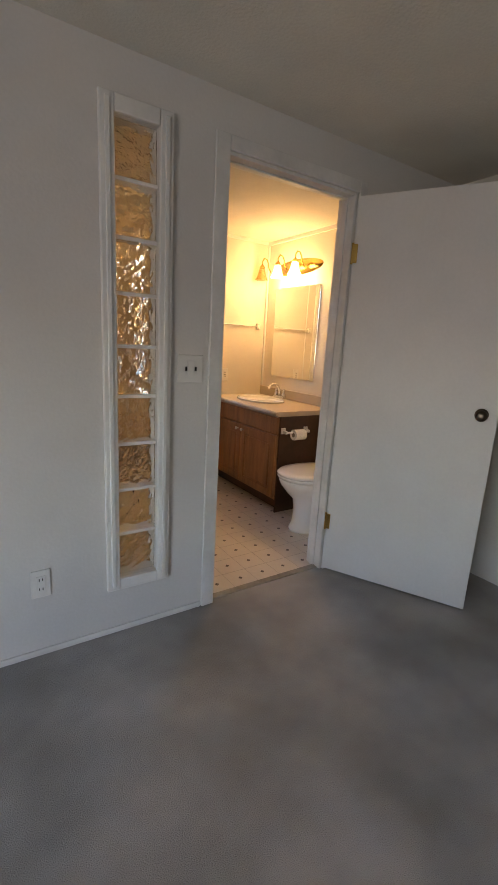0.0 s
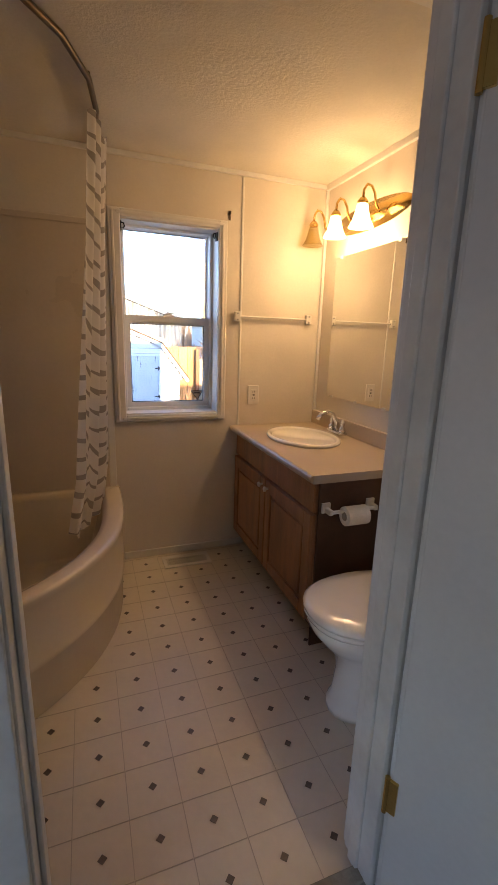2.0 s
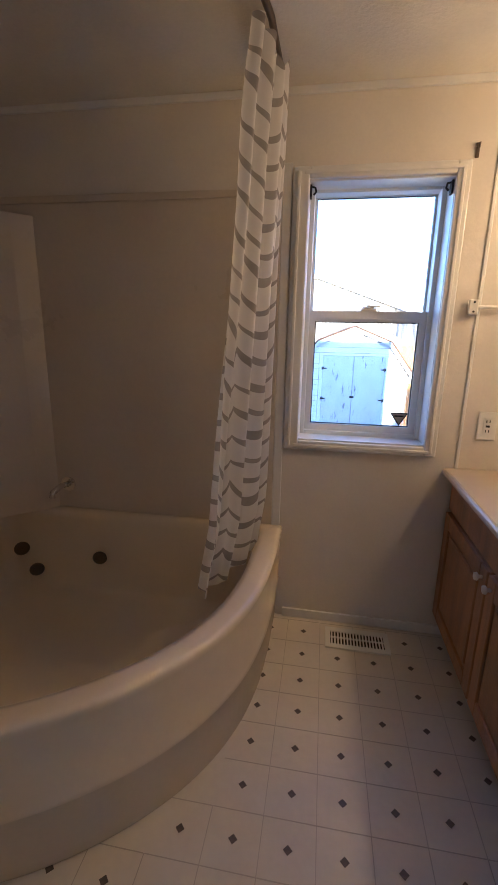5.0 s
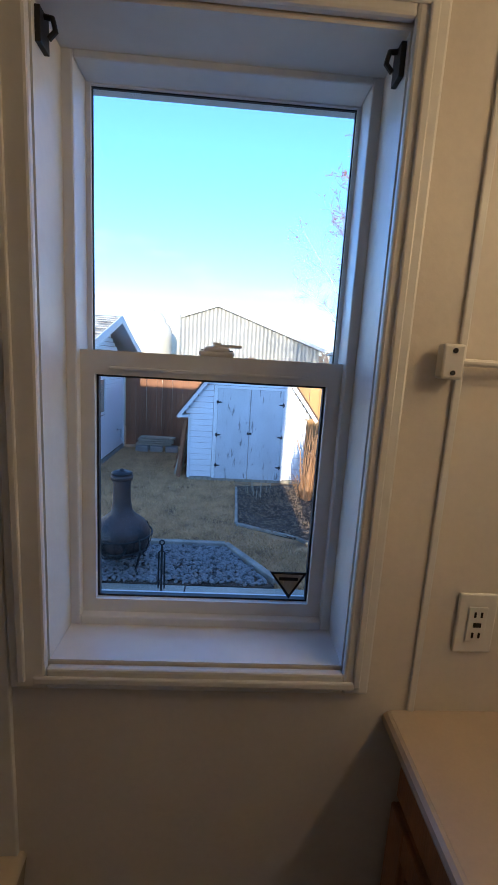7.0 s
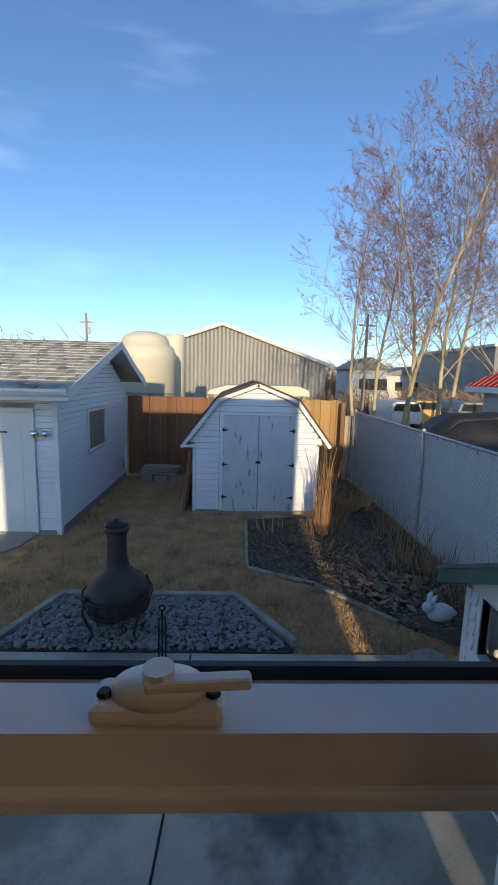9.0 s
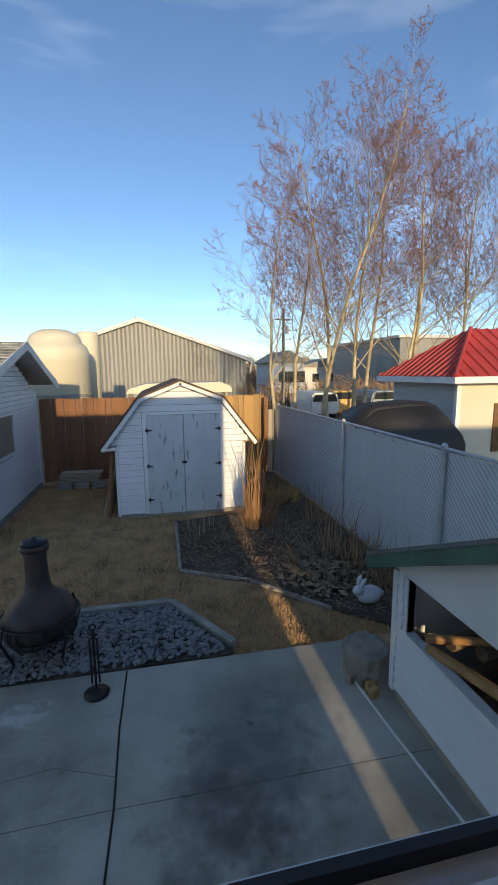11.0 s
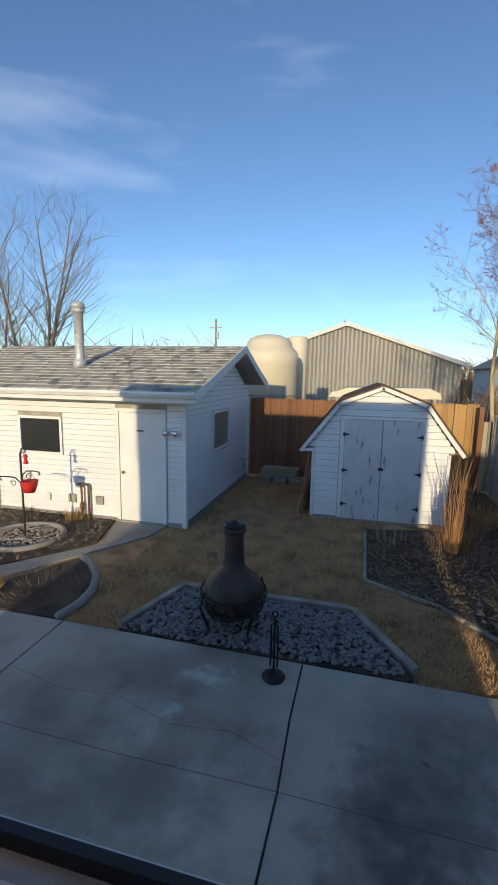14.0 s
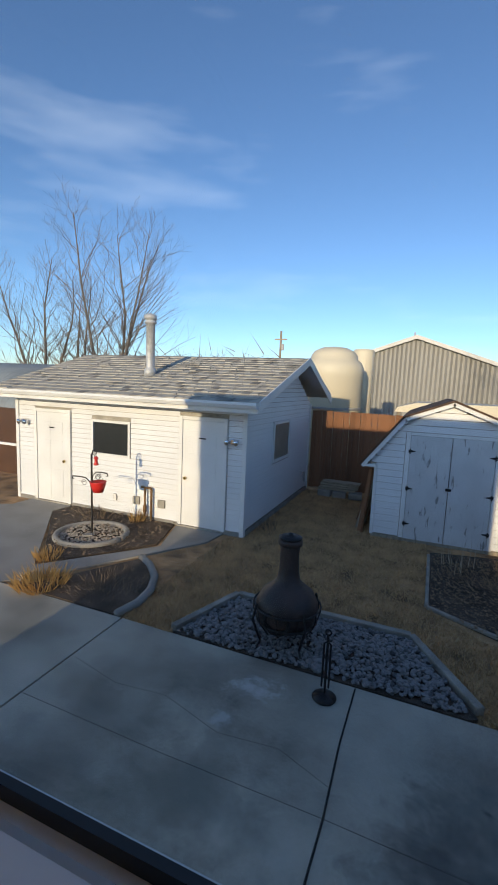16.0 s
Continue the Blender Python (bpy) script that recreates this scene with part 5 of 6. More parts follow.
# boards leaning on the shed, slab pile by the fence
for k in range(9):
    y0, x1 = 12.35 + 0.2 * k + rng.uniform(-0.05, 0.05), 0.95 + rng.uniform(-0.02, 0.05)
    a, b = Vector((0.62 + rng.uniform(-0.12, 0.2), y0, G - 0.01)), Vector((x1, y0 + rng.uniform(-0.1, 0.3), rng.uniform(-0.25, 0.12)))
    t = thing("leaning_board", "weathered brown board leaning against the shed", "board", a, "leaning boards")
    d = b - a
    part("board", obox(Matrix.Translation((a + b) / 2) @ d.to_track_quat("Z", "X").to_matrix().to_4x4(), 0.05, 0.11, d.length, 0.004), M["oldfence"] if k % 2 else M["fence"], t)
for k, x in enumerate((-0.45, -0.08, 0.33)):
    t = thing("paving_slab", "pale concrete block under a stack of planks", "slab", (x, 14.9, G), "slab pile")
    part("block", obox(pose(x, 14.85, G + 0.07, 0, 0, rng.uniform(-8, 8)), 0.34, 0.3, 0.16, 0.02), M["walkway"], t)
for k in range(4):
    t = thing("stacked_plank", "grey weathered plank in a stack by the fence", "plank", (-0.1, 14.95, G + 0.15 + 0.06 * k), "stacked planks")
    part("plank", obox(pose(-0.1 + rng.uniform(-0.08, 0.08), 14.95, G + 0.18 + 0.06 * k, 0, 0, rng.uniform(-4, 4)), 0.95, 0.26, 0.045, 0.005), M["oldfence"], t)

# ---- wooden fence ----
fn = thing("wooden_fence", "brown cedar board fence behind the shed", "fence", (1.6, 15.5, G))
part("rail", box(-1.1, 4.72, 15.62, 15.67, 0.55, 0.64), M["fence"], fn)
part("rail", box(-1.1, 4.72, 15.62, 15.67, -0.75, -0.66), M["fence"], fn)
bd = mesh_from(box(-0.071, 0.071, -0.011, 0.011, 0.0, 2.16, 0.003), "board", M["fence"])
# Boards right of the shed in gold: low sun is painted into their colour.
bd_sunlit = mesh_from(box(-0.071, 0.071, -0.011, 0.011, 0.0, 2.16, 0.003), "board", M["sunfence_sawn"])
for k in range(40):
    x = -1.03 + 0.147 * k
    piece("board", bd if x < 3.3 else bd_sunlit, fn, pose(x, 15.6 + rng.uniform(-0.006, 0.006), G + rng.uniform(-0.01, 0.015), 0, rng.uniform(-0.3, 0.3), rng.uniform(-1, 1)))
fn2 = thing("old_fence", "weathered grey picket fence beside the chain-link", "fence", (5.1, 15.2, G))
part("rail", box(4.75, 5.5, 15.33, 15.37, 0.25, 0.33), M["oldfence"], fn2)
part("rail", box(4.75, 5.5, 15.33, 15.37, -0.75, -0.67), M["oldfence"], fn2)
part("post", box(4.68, 4.79, 15.2, 15.31, G - 0.1, 0.98, 0.008), M["fence"], fn2)
bo = mesh_from(box(-0.05, 0.05, -0.01, 0.01, 0.0, 1.75, 0.003), "picket", M["oldfence"])
for k in range(7):
    piece("picket", bo, fn2, pose(4.86 + 0.112 * k, 15.31, G + rng.uniform(-0.02, 0.05), 0, rng.uniform(-1, 1), 0))

# ---- chain-link fence with slats ----
CX = 5.06
FY0, FY1, FT = 5.2, 15.0, 0.74
cf = thing("chain_link_fence", "white-slatted chain-link fence with steel posts", "fence", (CX, 10, G))
for y in (5.3, 8.05, 10.8, 14.95):
    p = part("post", cyl((CX - 0.05, y, G - 0.05), (CX - 0.05, y, FT + 0.03), 0.03, seg=12), M["galv"], cf)
    part("cap", lathe([(0.036, 0), (0.036, 0.03), (0.02, 0.055), (0.005, 0.06)], (CX - 0.05, y, FT + 0.02), 12), M["galv"], p, "", True)
part("top_rail", cyl((CX - 0.05, FY0, FT + 0.015), (CX - 0.05, FY1, FT + 0.015), 0.021, seg=10), M["galv"], cf)
slm = mesh_from(box(-0.003, 0.003, -0.0225, 0.0225, 0, FT - 0.06 - G), "slat", M["slat"])
n = 0
y = FY0
while y < FY1:
    piece("slat", slm, cf, pose(CX, y, G + 0.03 + (rng.uniform(-0.05, 0) if rng.random() < 0.06 else 0)))
    y += 0.0485
wv_, wf_ = [], []
H_ = FT - G
for k in range(int((FY1 - FY0 + H_) / 0.075)):
    for s in (-1, 1):
        y0 = FY0 + k * 0.075 - (H_ if s > 0 else 0)
        a, b = Vector((CX - 0.008, y0, G)), Vector((CX - 0.008, y0 + s * H_, FT))
        if s < 0:
            a, b = Vector((CX - 0.008, y0, G)), Vector((CX - 0.008, y0 - H_, FT))
        lo, hi = min(a.y, b.y), max(a.y, b.y)
        if hi < FY0 or lo > FY1:
            continue
        def clip(p, q):
            if p.y < FY0: p = p + (q - p) * ((FY0 - p.y) / (q.y - p.y))
            if p.y > FY1: p = p + (q - p) * ((FY1 - p.y) / (q.y - p.y))
            return p
        a, b = clip(a, b), clip(b, a)
        o = len(wv_)
        for p in (a, b):
            wv_ += [(p.x - 0.004, p.y - 0.003, p.z), (p.x - 0.004, p.y + 0.003, p.z), (p.x + 0.002, p.y, p.z + 0.003)]
        wf_ += [(o, o + 1, o + 4, o + 3), (o + 1, o + 2, o + 5, o + 4), (o + 2, o, o + 3, o + 5)]
wm = raw("wire_mesh", wv_, wf_, M["galv"], cf)
wm["kind"] = "stuff"
wm["label"] = "diamond chain-link wire"

# ---- chiminea and its stand ----
CHX, CHY = 0.62, 8.02
ch = thing("chiminea", "dark clay chiminea with a tall neck on gravel", "chiminea", (CHX, CHY, G))
part("body", lathe([(0.12, 0.20), (0.22, 0.22), (0.30, 0.30), (0.335, 0.40), (0.33, 0.50), (0.28, 0.60), (0.18, 0.68), (0.125, 0.74), (0.105, 0.86), (0.10, 1.05), (0.108, 1.13), (0.105, 1.135)], (CHX, CHY, G), 36), M["clay"], ch, "", True)
part("rim", lathe([(0.10, 0), (0.128, 0.01), (0.13, 0.05), (0.118, 0.07), (0.06, 0.075)], (CHX, CHY, G + 1.12), 28), M["clay"], ch, "", True)
part("lid", lathe([(0.12, 0), (0.125, 0.012), (0.09, 0.03), (0.025, 0.036), (0.022, 0.055), (0.008, 0.06)], (CHX, CHY, G + 1.196), 24), M["darkmetal"], ch, "", True)
mo = lathe([(0.15, 0), (0.155, 0.02), (0.12, 0.03), (0.115, 0.01), (0.02, 0.008)], (0, 0, 0), 24, 1.0, 0.8)
mo.transform(look((CHX - 0.02, CHY - 0.295, G + 0.38), (CHX - 0.02, CHY - 1, G + 0.36)) @ Matrix.Rotation(math.pi, 4, "X"))
part("mouth", mo, M["hole"], ch, "near-black fire opening", True)
for z, r in ((0.31, 0.325), (0.47, 0.36)):
    part("stand_ring", tube([(CHX + r * math.cos(a), CHY + r * math.sin(a), G + z) for a in (2 * math.pi * k / 30 for k in range(31))], 0.011, 6), M["darkmetal"], ch)
for k in range(4):
    a = math.pi / 4 + k * math.pi / 2
    c, s = math.cos(a), math.sin(a)
    part("stand_leg", tube([(CHX + 0.36 * c, CHY + 0.36 * s, G + 0.52), (CHX + 0.40 * c, CHY + 0.40 * s, G + 0.36), (CHX + 0.34 * c, CHY + 0.34 * s, G + 0.20), (CHX + 0.30 * c, CHY + 0.30 * s, G + 0.10), (CHX + 0.36 * c, CHY + 0.36 * s, G + 0.02)], 0.014, 6), M["darkmetal"], ch)
for k in range(10):
    a = 2 * math.pi * (k + 0.5) / 10
    c, s = math.cos(a), math.sin(a)
    part("basket_bar", tube([(CHX + r * c, CHY + r * s, G + z) for r, z in ((0.15, 0.17), (0.27, 0.22), (0.335, 0.31), (0.362, 0.40), (0.36, 0.48))], 0.006, 5), M["darkmetal"], ch)
fs = thing("fire_tool_stand", "black iron fire tool stand on a round base", "tool stand", (1.2, 7.36, G))
part("base", lathe([(0.105, 0), (0.11, 0.012), (0.05, 0.03), (0.02, 0.05)], (1.2, 7.36, G + 0.012), 24), M["darkmetal"], fs, "", True)
part("rod", cyl((1.2, 7.36, G + 0.05), (1.2, 7.36, G + 0.62), 0.011, seg=8), M["darkmetal"], fs)
part("loop", tube([(1.2 + 0.025 * math.cos(a), 7.36, G + 0.645 + 0.025 * math.sin(a)) for a in (2 * math.pi * k / 14 for k in range(15))], 0.008, 6), M["darkmetal"], fs)
part("cross_arm", tube([(1.165, 7.36, G + 0.53), (1.2, 7.36, G + 0.56), (1.235, 7.36, G + 0.53)], 0.008, 6), M["darkmetal"], fs)
for dx in (-0.032, 0.032):
    part("poker", cyl((1.2 + dx, 7.36, G + 0.12), (1.2 + dx * 0.95, 7.36, G + 0.53), 0.009, seg=6), M["darkmetal"], fs)

# ---- firewood shelter by the patio ----
WX, WY0, WY1 = 3.70, 3.9, 6.78
ws = thing("firewood_shelter", "white-sided firewood shelter with an open side and green rake boards", "shelter", (4.3, 5.3, G))
pk = (5.2, 0.80)
wpoly = [(WY0, G + 0.12), (WY1, G + 0.12), (WY1, 0.02), pk, (WY0, 0.1)]
op = (4.4, 6.60, -0.45, 0.02)
part("wall", wall_with_holes(WY0, WY1, G + 0.13, 0.04, [op], lambda a, b, c, d, bm: box(WX, WX + 0.06, a, b, c, d, bm=bm)), M["whitepaint"], ws)
part("gable", prism([(WY0, 0.042), (WY1, 0.042), pk], "x", WX, WX + 0.06), M["whitepaint"], ws)
lap_wall(ws, "y", WX, -1, WY0, WY1 - 0.05, G + 0.13, -0.45, 6, M["siding"])
lap_wall(ws, "y", WX, -1, 6.66, WY1 - 0.05, -0.45, 0.03, 4, M["siding"])
part("back_wall", box(5.0, 5.05, WY0, WY1, G + 0.1, 0.1), M["oldfence"], ws)
part("end_wall", box(WX + 0.062, 5.0, WY1 - 0.06, WY1, G + 0.12, 0.0), M["whitepaint"], ws)
part("corner_post", box(WX - 0.028, WX + 0.05, WY1 - 0.05, WY1 + 0.012, G + 0.10, 0.03, 0.004), M["whitepaint"], ws)
part("sill", box(WX - 0.02, WX + 0.07, op[0], op[1], op[2] - 0.03, op[2] + 0.012, 0.005), M["whitepaint"], ws)
part("jamb", box(WX - 0.012, WX + 0.07, 6.60, 6.64, op[2] + 0.014, 0.02, 0.004), M["whitepaint"], ws)
part("floor", box(WX + 0.02, 5.0, WY0, WY1, G - 0.02, G + 0.1), M["oldfence"], ws)
for (ya, za), (yb, zb) in (((WY1 + 0.22, -0.05), pk), (pk, (WY0 - 0.2, 0.0))):
    part("rake_board", prism([(ya, za), (yb, zb), (yb, zb + 0.115), (ya, za + 0.115)], "x", WX - 0.16, WX - 0.13), M["greenroof"], ws, "dark green rake board")
    part("roof", prism([(ya, za + 0.117), (yb, zb + 0.117), (yb, zb + 0.15), (ya, za + 0.15)], "x", WX - 0.17, 5.2), M["felt"], ws, "grey-green felt roof slope")
part("eave_board", box(WX - 0.13, 5.2, WY1 + 0.19, WY1 + 0.22, -0.05, 0.06), M["greenroof"], ws)
for k in range(46):
    r = rng.uniform(0.045, 0.085)
    a = Vector((rng.uniform(3.85, 4.1), rng.uniform(4.6, 6.5), G + 0.18 + 0.085 * (k // 7) + rng.uniform(-0.02, 0.02)))
    b = a + Vector((rng.uniform(0.5, 0.75), rng.uniform(-0.25, 0.25), rng.uniform(-0.05, 0.05)))
    t = thing("firewood_log", "split brown firewood log in the shelter", "log", a, "firewood")
    part("wood", cyl(a, b, r, r * 0.9, 7), M["log"], t)
for k, (a, b) in enumerate((((3.72, 6.35, -0.405), (4.05, 5.2, -0.37)), ((3.74, 6.25, -0.40), (3.98, 5.0, -0.32)), ((3.76, 6.45, -0.40), (4.6, 6.0, -0.30)))):
    t = thing("peeled_log", "orange peeled log resting on the shelter sill", "log", a, "peeled logs")
    part("wood", cyl(a, b, 0.035, 0.03, 10), M["newlog"], t)
# stump, offcuts, pole lying on the slab
t = thing("tree_stump", "grey weathered log stump beside the shelter", "stump", (3.62, 7.05, G))
bm = lathe([(0.22, 0), (0.21, 0.1), (0.2, 0.26), (0.17, 0.30), (0.05, 0.31)], (3.62, 7.12, G), 16)
for v in bm.verts:
    v.co += Vector((rng.uniform(-0.02, 0.02), rng.uniform(-0.02, 0.02), rng.uniform(-0.01, 0.01)))
part("wood", bm, M["edging"], t, "", False)
for k in range(5):
    t = thing("wood_offcut", "pale sawn wood offcut on the slab", "offcut", (3.5, 6.9, G), "offcuts")
    part("block", obox(pose(3.46 + rng.uniform(-0.03, 0.12), 6.80 + 0.07 * k, G + 0.05, 0, rng.uniform(-8, 8), rng.uniform(-20, 20)), 0.08, 0.055, 0.09, 0.006), M["sunfence_sawn"] if k < 2 else M["oldfence"], t)
t = thing("loose_pole", "thin pale pole lying on the concrete", "pole", (3.5, 6.3, G))
part("pole", tube([(3.46, 7.05, G + 0.022), (3.50, 6.4, G + 0.022), (3.57, 5.68, G + 0.022), (3.62, 5.0, G + 0.022)], 0.011, 6), M["plastic"], t)

# rabbit figure: one plain mesh
bm = lathe([(0.02, 0), (0.085, 0.02), (0.10, 0.07), (0.085, 0.13), (0.04, 0.165), (0.01, 0.17)], (0, 0, 0), 16, 1.45, 1.0)
for (px, pz, r, sx) in ((-0.145, 0.15, 0.06, 1.1), (0.15, 0.06, 0.035, 1.0)):
    lathe([(r * 0.2, -r), (r * 0.8, -r * 0.6), (r, 0), (r * 0.8, r * 0.6), (r * 0.2, r)], (px, 0, pz), 12, sx, 0.85, bm)
for dy in (-0.025, 0.025):
    tube([(-0.13, dy, 0.19), (-0.115, dy * 1.4, 0.25), (-0.085, dy * 1.6, 0.29)], [0.018, 0.026, 0.01], 8, bm)
bm.transform(pose(4.25, 8.24, G + 0.02, 0, 0, 10) @ Matrix.Scale(1.15, 4))
rb = part("rabbit_statue", bm, M["rabbit"], None, "", True)
tagged(rb, "white cast rabbit garden ornament on the soil", "statue")


# ---- plants ----
def stalks(name, label, cat, cx, cy, n, spread, h, material, lean=0.35, r=0.006, z=G):
    v, f = [], []
    for k in range(n):
        a = rng.uniform(0, 2 * math.pi)
        d = spread * math.sqrt(rng.random())
        p = Vector((cx + d * math.cos(a), cy + d * math.sin(a), z))
        q = Vector((math.cos(a) * lean * rng.random(), math.sin(a) * lean * rng.random(), 1.0)).normalized()
        hh = h * rng.uniform(0.4, 1.0)
        side = q.orthogonal().normalized()
        up = q.cross(side)
        pts = [p, p + q * hh * 0.55, p + q * hh + Vector((rng.uniform(-0.12, 0.12), rng.uniform(-0.12, 0.12), -0.03)) * hh]
        o = len(v)
        for i, c in enumerate(pts):
            rr = r * (1 - 0.45 * i)
            v += [tuple(c + side * rr), tuple(c - side * rr * 0.6 + up * rr), tuple(c - side * rr * 0.6 - up * rr)]
        for i in (0, 3):
            for j in range(3):
                f.append((o + i + j, o + i + (j + 1) % 3, o + i + 3 + (j + 1) % 3, o + i + 3 + j))
    ob = raw(name, v, f, material)
    return tagged(ob, label, cat, kind="stuff")


stalks("dead_shrub", "tied bundle of dry brown stalks by the shed", "shrub", 3.42, 11.0, 80, 0.10, 1.75, M["cane"], 0.14, 0.011)
stalks("dead_shrub", "sprawling dead brown stems beside the shed", "shrub", 3.55, 11.2, 110, 0.30, 0.75, M["cane"], 0.6, 0.006)
stalks("dead_shrub", "arching dead brown stems along the bed", "shrub", 4.0, 12.6, 200, 0.5, 0.7, M["cane"], 1.0, 0.006)
stalks("dead_perennial", "matted dead stems over the garden bed", "stems", 3.3, 10.6, 420, 1.1, 0.22, M["leaf"], 2.2, 0.006)
stalks("dead_perennial", "matted dead stems along the fence", "stems", 4.4, 9.3, 420, 0.8, 0.45, M["leaf"], 1.6, 0.006)
stalks("dry_grass_tuft", "thin weeds at the foot of the garage wall", "grass", -0.85, 11.6, 60, 0.3, 0.22, M["leaf"], 0.9, 0.006)
stalks("dry_grass_tuft", "golden dry grass tuft by the fence", "grass", 4.45, 12.6, 160, 0.35, 0.5, M["straw"], 0.9, 0.007)
stalks("dry_grass_tuft", "golden dry grass clump at the path corner", "grass", -2.75, 7.85, 260, 0.32, 0.28, M["straw"], 1.1, 0.008)
stalks("dry_grass_tuft", "golden dry grass clump on the garage bed", "grass", -3.4, 8.55, 120, 0.2, 0.2, M["straw"], 1.1, 0.008)
stalks("dry_grass_tuft", "golden dry tufts along the garage wall", "grass", -3.3, 10.65, 60, 0.14, 0.28, M["straw"], 0.8, 0.008)
stalks("dry_grass_tuft", "low straw along the garage wall", "grass", -4.2, 10.6, 120, 0.5, 0.2, M["leaf"], 1.2, 0.007)
for cx, cy, n, h in ((4.7, 9.3, 26, 1.0), (4.75, 8.4, 26, 0.95), (4.65, 7.8, 24, 0.8), (4.7, 11.2, 16, 0.9), (4.45, 9.8, 14, 1.25)):
    stalks("dead_perennial", "bare brown perennial stems against the fence", "stems", cx, cy, n, 0.28, h, M["cane"], 0.5, 0.007)
stalks("garden_stakes", "thin dry stalks standing in the soil bed", "stems", 2.45, 11.1, 10, 0.35, 0.6, M["oldfence"], 0.15, 0.007)
stalks("bed_litter_stems", "matted dead stems in the soil bed", "stems", -2.0, 8.2, 170, 0.55, 0.14, M["leaf"], 2.5, 0.006)


def litter(name, label, n, pick, size, material, z=G + 0.03):
    v, f = [], []
    while len(f) < n:
        p = pick()
        if p is None:
            continue
        a, s = rng.uniform(0, 6.28), size * rng.uniform(0.5, 1.3)
        c, d = math.cos(a) * s, math.sin(a) * s
        o = len(v)
        zz = z + rng.uniform(0, 0.03)
        v += [(p[0] + c, p[1] + d, zz + rng.uniform(-0.4, 0.6) * s), (p[0] - d * 0.6, p[1] + c * 0.6, zz + rng.uniform(-0.2, 0.5) * s), (p[0] - c, p[1] - d, zz + rng.uniform(-0.2, 0.6) * s), (p[0] + d * 0.6, p[1] - c * 0.6, zz)]
        f.append((o, o + 1, o + 2, o + 3))
    return tagged(raw(name, v, f, material), label, "leaves", kind="stuff")


def in_bed():
    x, y = rng.uniform(2.1, 4.98), rng.uniform(7.9, 15.0)
    if y < 9.5 and y < 9.6 - 0.82 * (x - 2.05) + 0.05:
        return None
    return None if (x < 3.52 and y > 11.7) else (x, y)


litter("leaf_litter", "brown dead leaves over the garden bed", 7500, in_bed, 0.022, M["leaf"])
litter("leaf_litter", "large curled dead leaves by the fence", 260, lambda: (rng.gauss(3.95, 0.28), rng.gauss(8.95, 0.3)), 0.06, M["leaf"], G + 0.06)
litter("leaf_litter", "dead leaves on the garage bed", 700, lambda: (lambda x, y: (x, y) if y > 8.4 + 1.1 * abs(x + 3.3) and y < 10.8 else None)(rng.uniform(-5.0, -2.4), rng.uniform(8.4, 10.8)), 0.03, M["leaf"])


def in_lawn():
    x, y = rng.uniform(-1.35, 4.2), 7.66 + 7.6 * rng.random() ** 1.3
    if -0.62 < x < 2.52 and y < 8.8 and x > -0.62 + 0.3 * (y - 7.66) and x < 2.52 - 0.55 * (y - 7.66):
        return None
    if x > 2.05 and y > 9.6 - 0.82 * (x - 2.05):
        return None
    if 0.95 < x < 3.6 and y > 12.15:
        return None
    return None if x < -1.05 and y > 10.8 else (x, y)


v, f = [], []
while len(f) < 46000:
    p = in_lawn()
    if p:
        a, h = rng.uniform(0, 6.28), rng.uniform(0.015, 0.065)
        lx, ly = rng.uniform(-0.05, 0.05), rng.uniform(-0.05, 0.05)
        c, s = math.cos(a) * 0.006, math.sin(a) * 0.006
        o = len(v)
        v += [(p[0] - c, p[1] - s, G - 0.022), (p[0] + c, p[1] + s, G - 0.022), (p[0] + lx, p[1] + ly, G - 0.02 + h)]
        f.append((o, o + 1, o + 2))
tagged(raw("lawn_grass", v, f, M["blade"]), "matted dry tan grass blades", "grass", kind="stuff")

# pebble ring with the hook pole
rg = thing("pebble_ring", "concrete ring filled with tan pebbles", "garden ring", (-3.5, 9.62, G))
part("ring", tube([(-3.5 + 0.60 * math.cos(a), 9.62 + 0.60 * math.sin(a), G + 0.03) for a in (2 * math.pi * k / 40 for k in range(41))], 0.055, 8), M["walkway"], rg, "", True)
v, f = [], []
for k in range(520):
    a, d = rng.uniform(0, 6.28), 0.54 * math.sqrt(rng.random())
    x, y, s = -3.5 + d * math.cos(a), 9.62 + d * math.sin(a), rng.uniform(0.018, 0.034)
    o = len(v)
    v += [(x + s, y, G + 0.03), (x, y + s, G + 0.03), (x - s, y, G + 0.03), (x, y - s, G + 0.03), (x + 0.004, y, G + 0.03 + s * 0.8)]
    f += [(o, o + 1, o + 4), (o + 1, o + 2, o + 4), (o + 2, o + 3, o + 4), (o + 3, o, o + 4)]
pb = raw("pebbles", v, f, M["pebble"], rg)
pb["kind"] = "stuff"
PXX, PYY = -3.48, 9.60
hp = thing("plant_hanger_pole", "black iron shepherd hook pole with scrolled arms", "plant hanger", (PXX, PYY, G))
part("pole", cyl((PXX, PYY, G), (PXX, PYY, 0.32), 0.017, seg=10), M["darkmetal"], hp)
part("foot", obox(pose(PXX, PYY - 0.1, G + 0.05, 0, 0, 30), 0.16, 0.10, 0.03, 0.005), M["walkway"], hp)
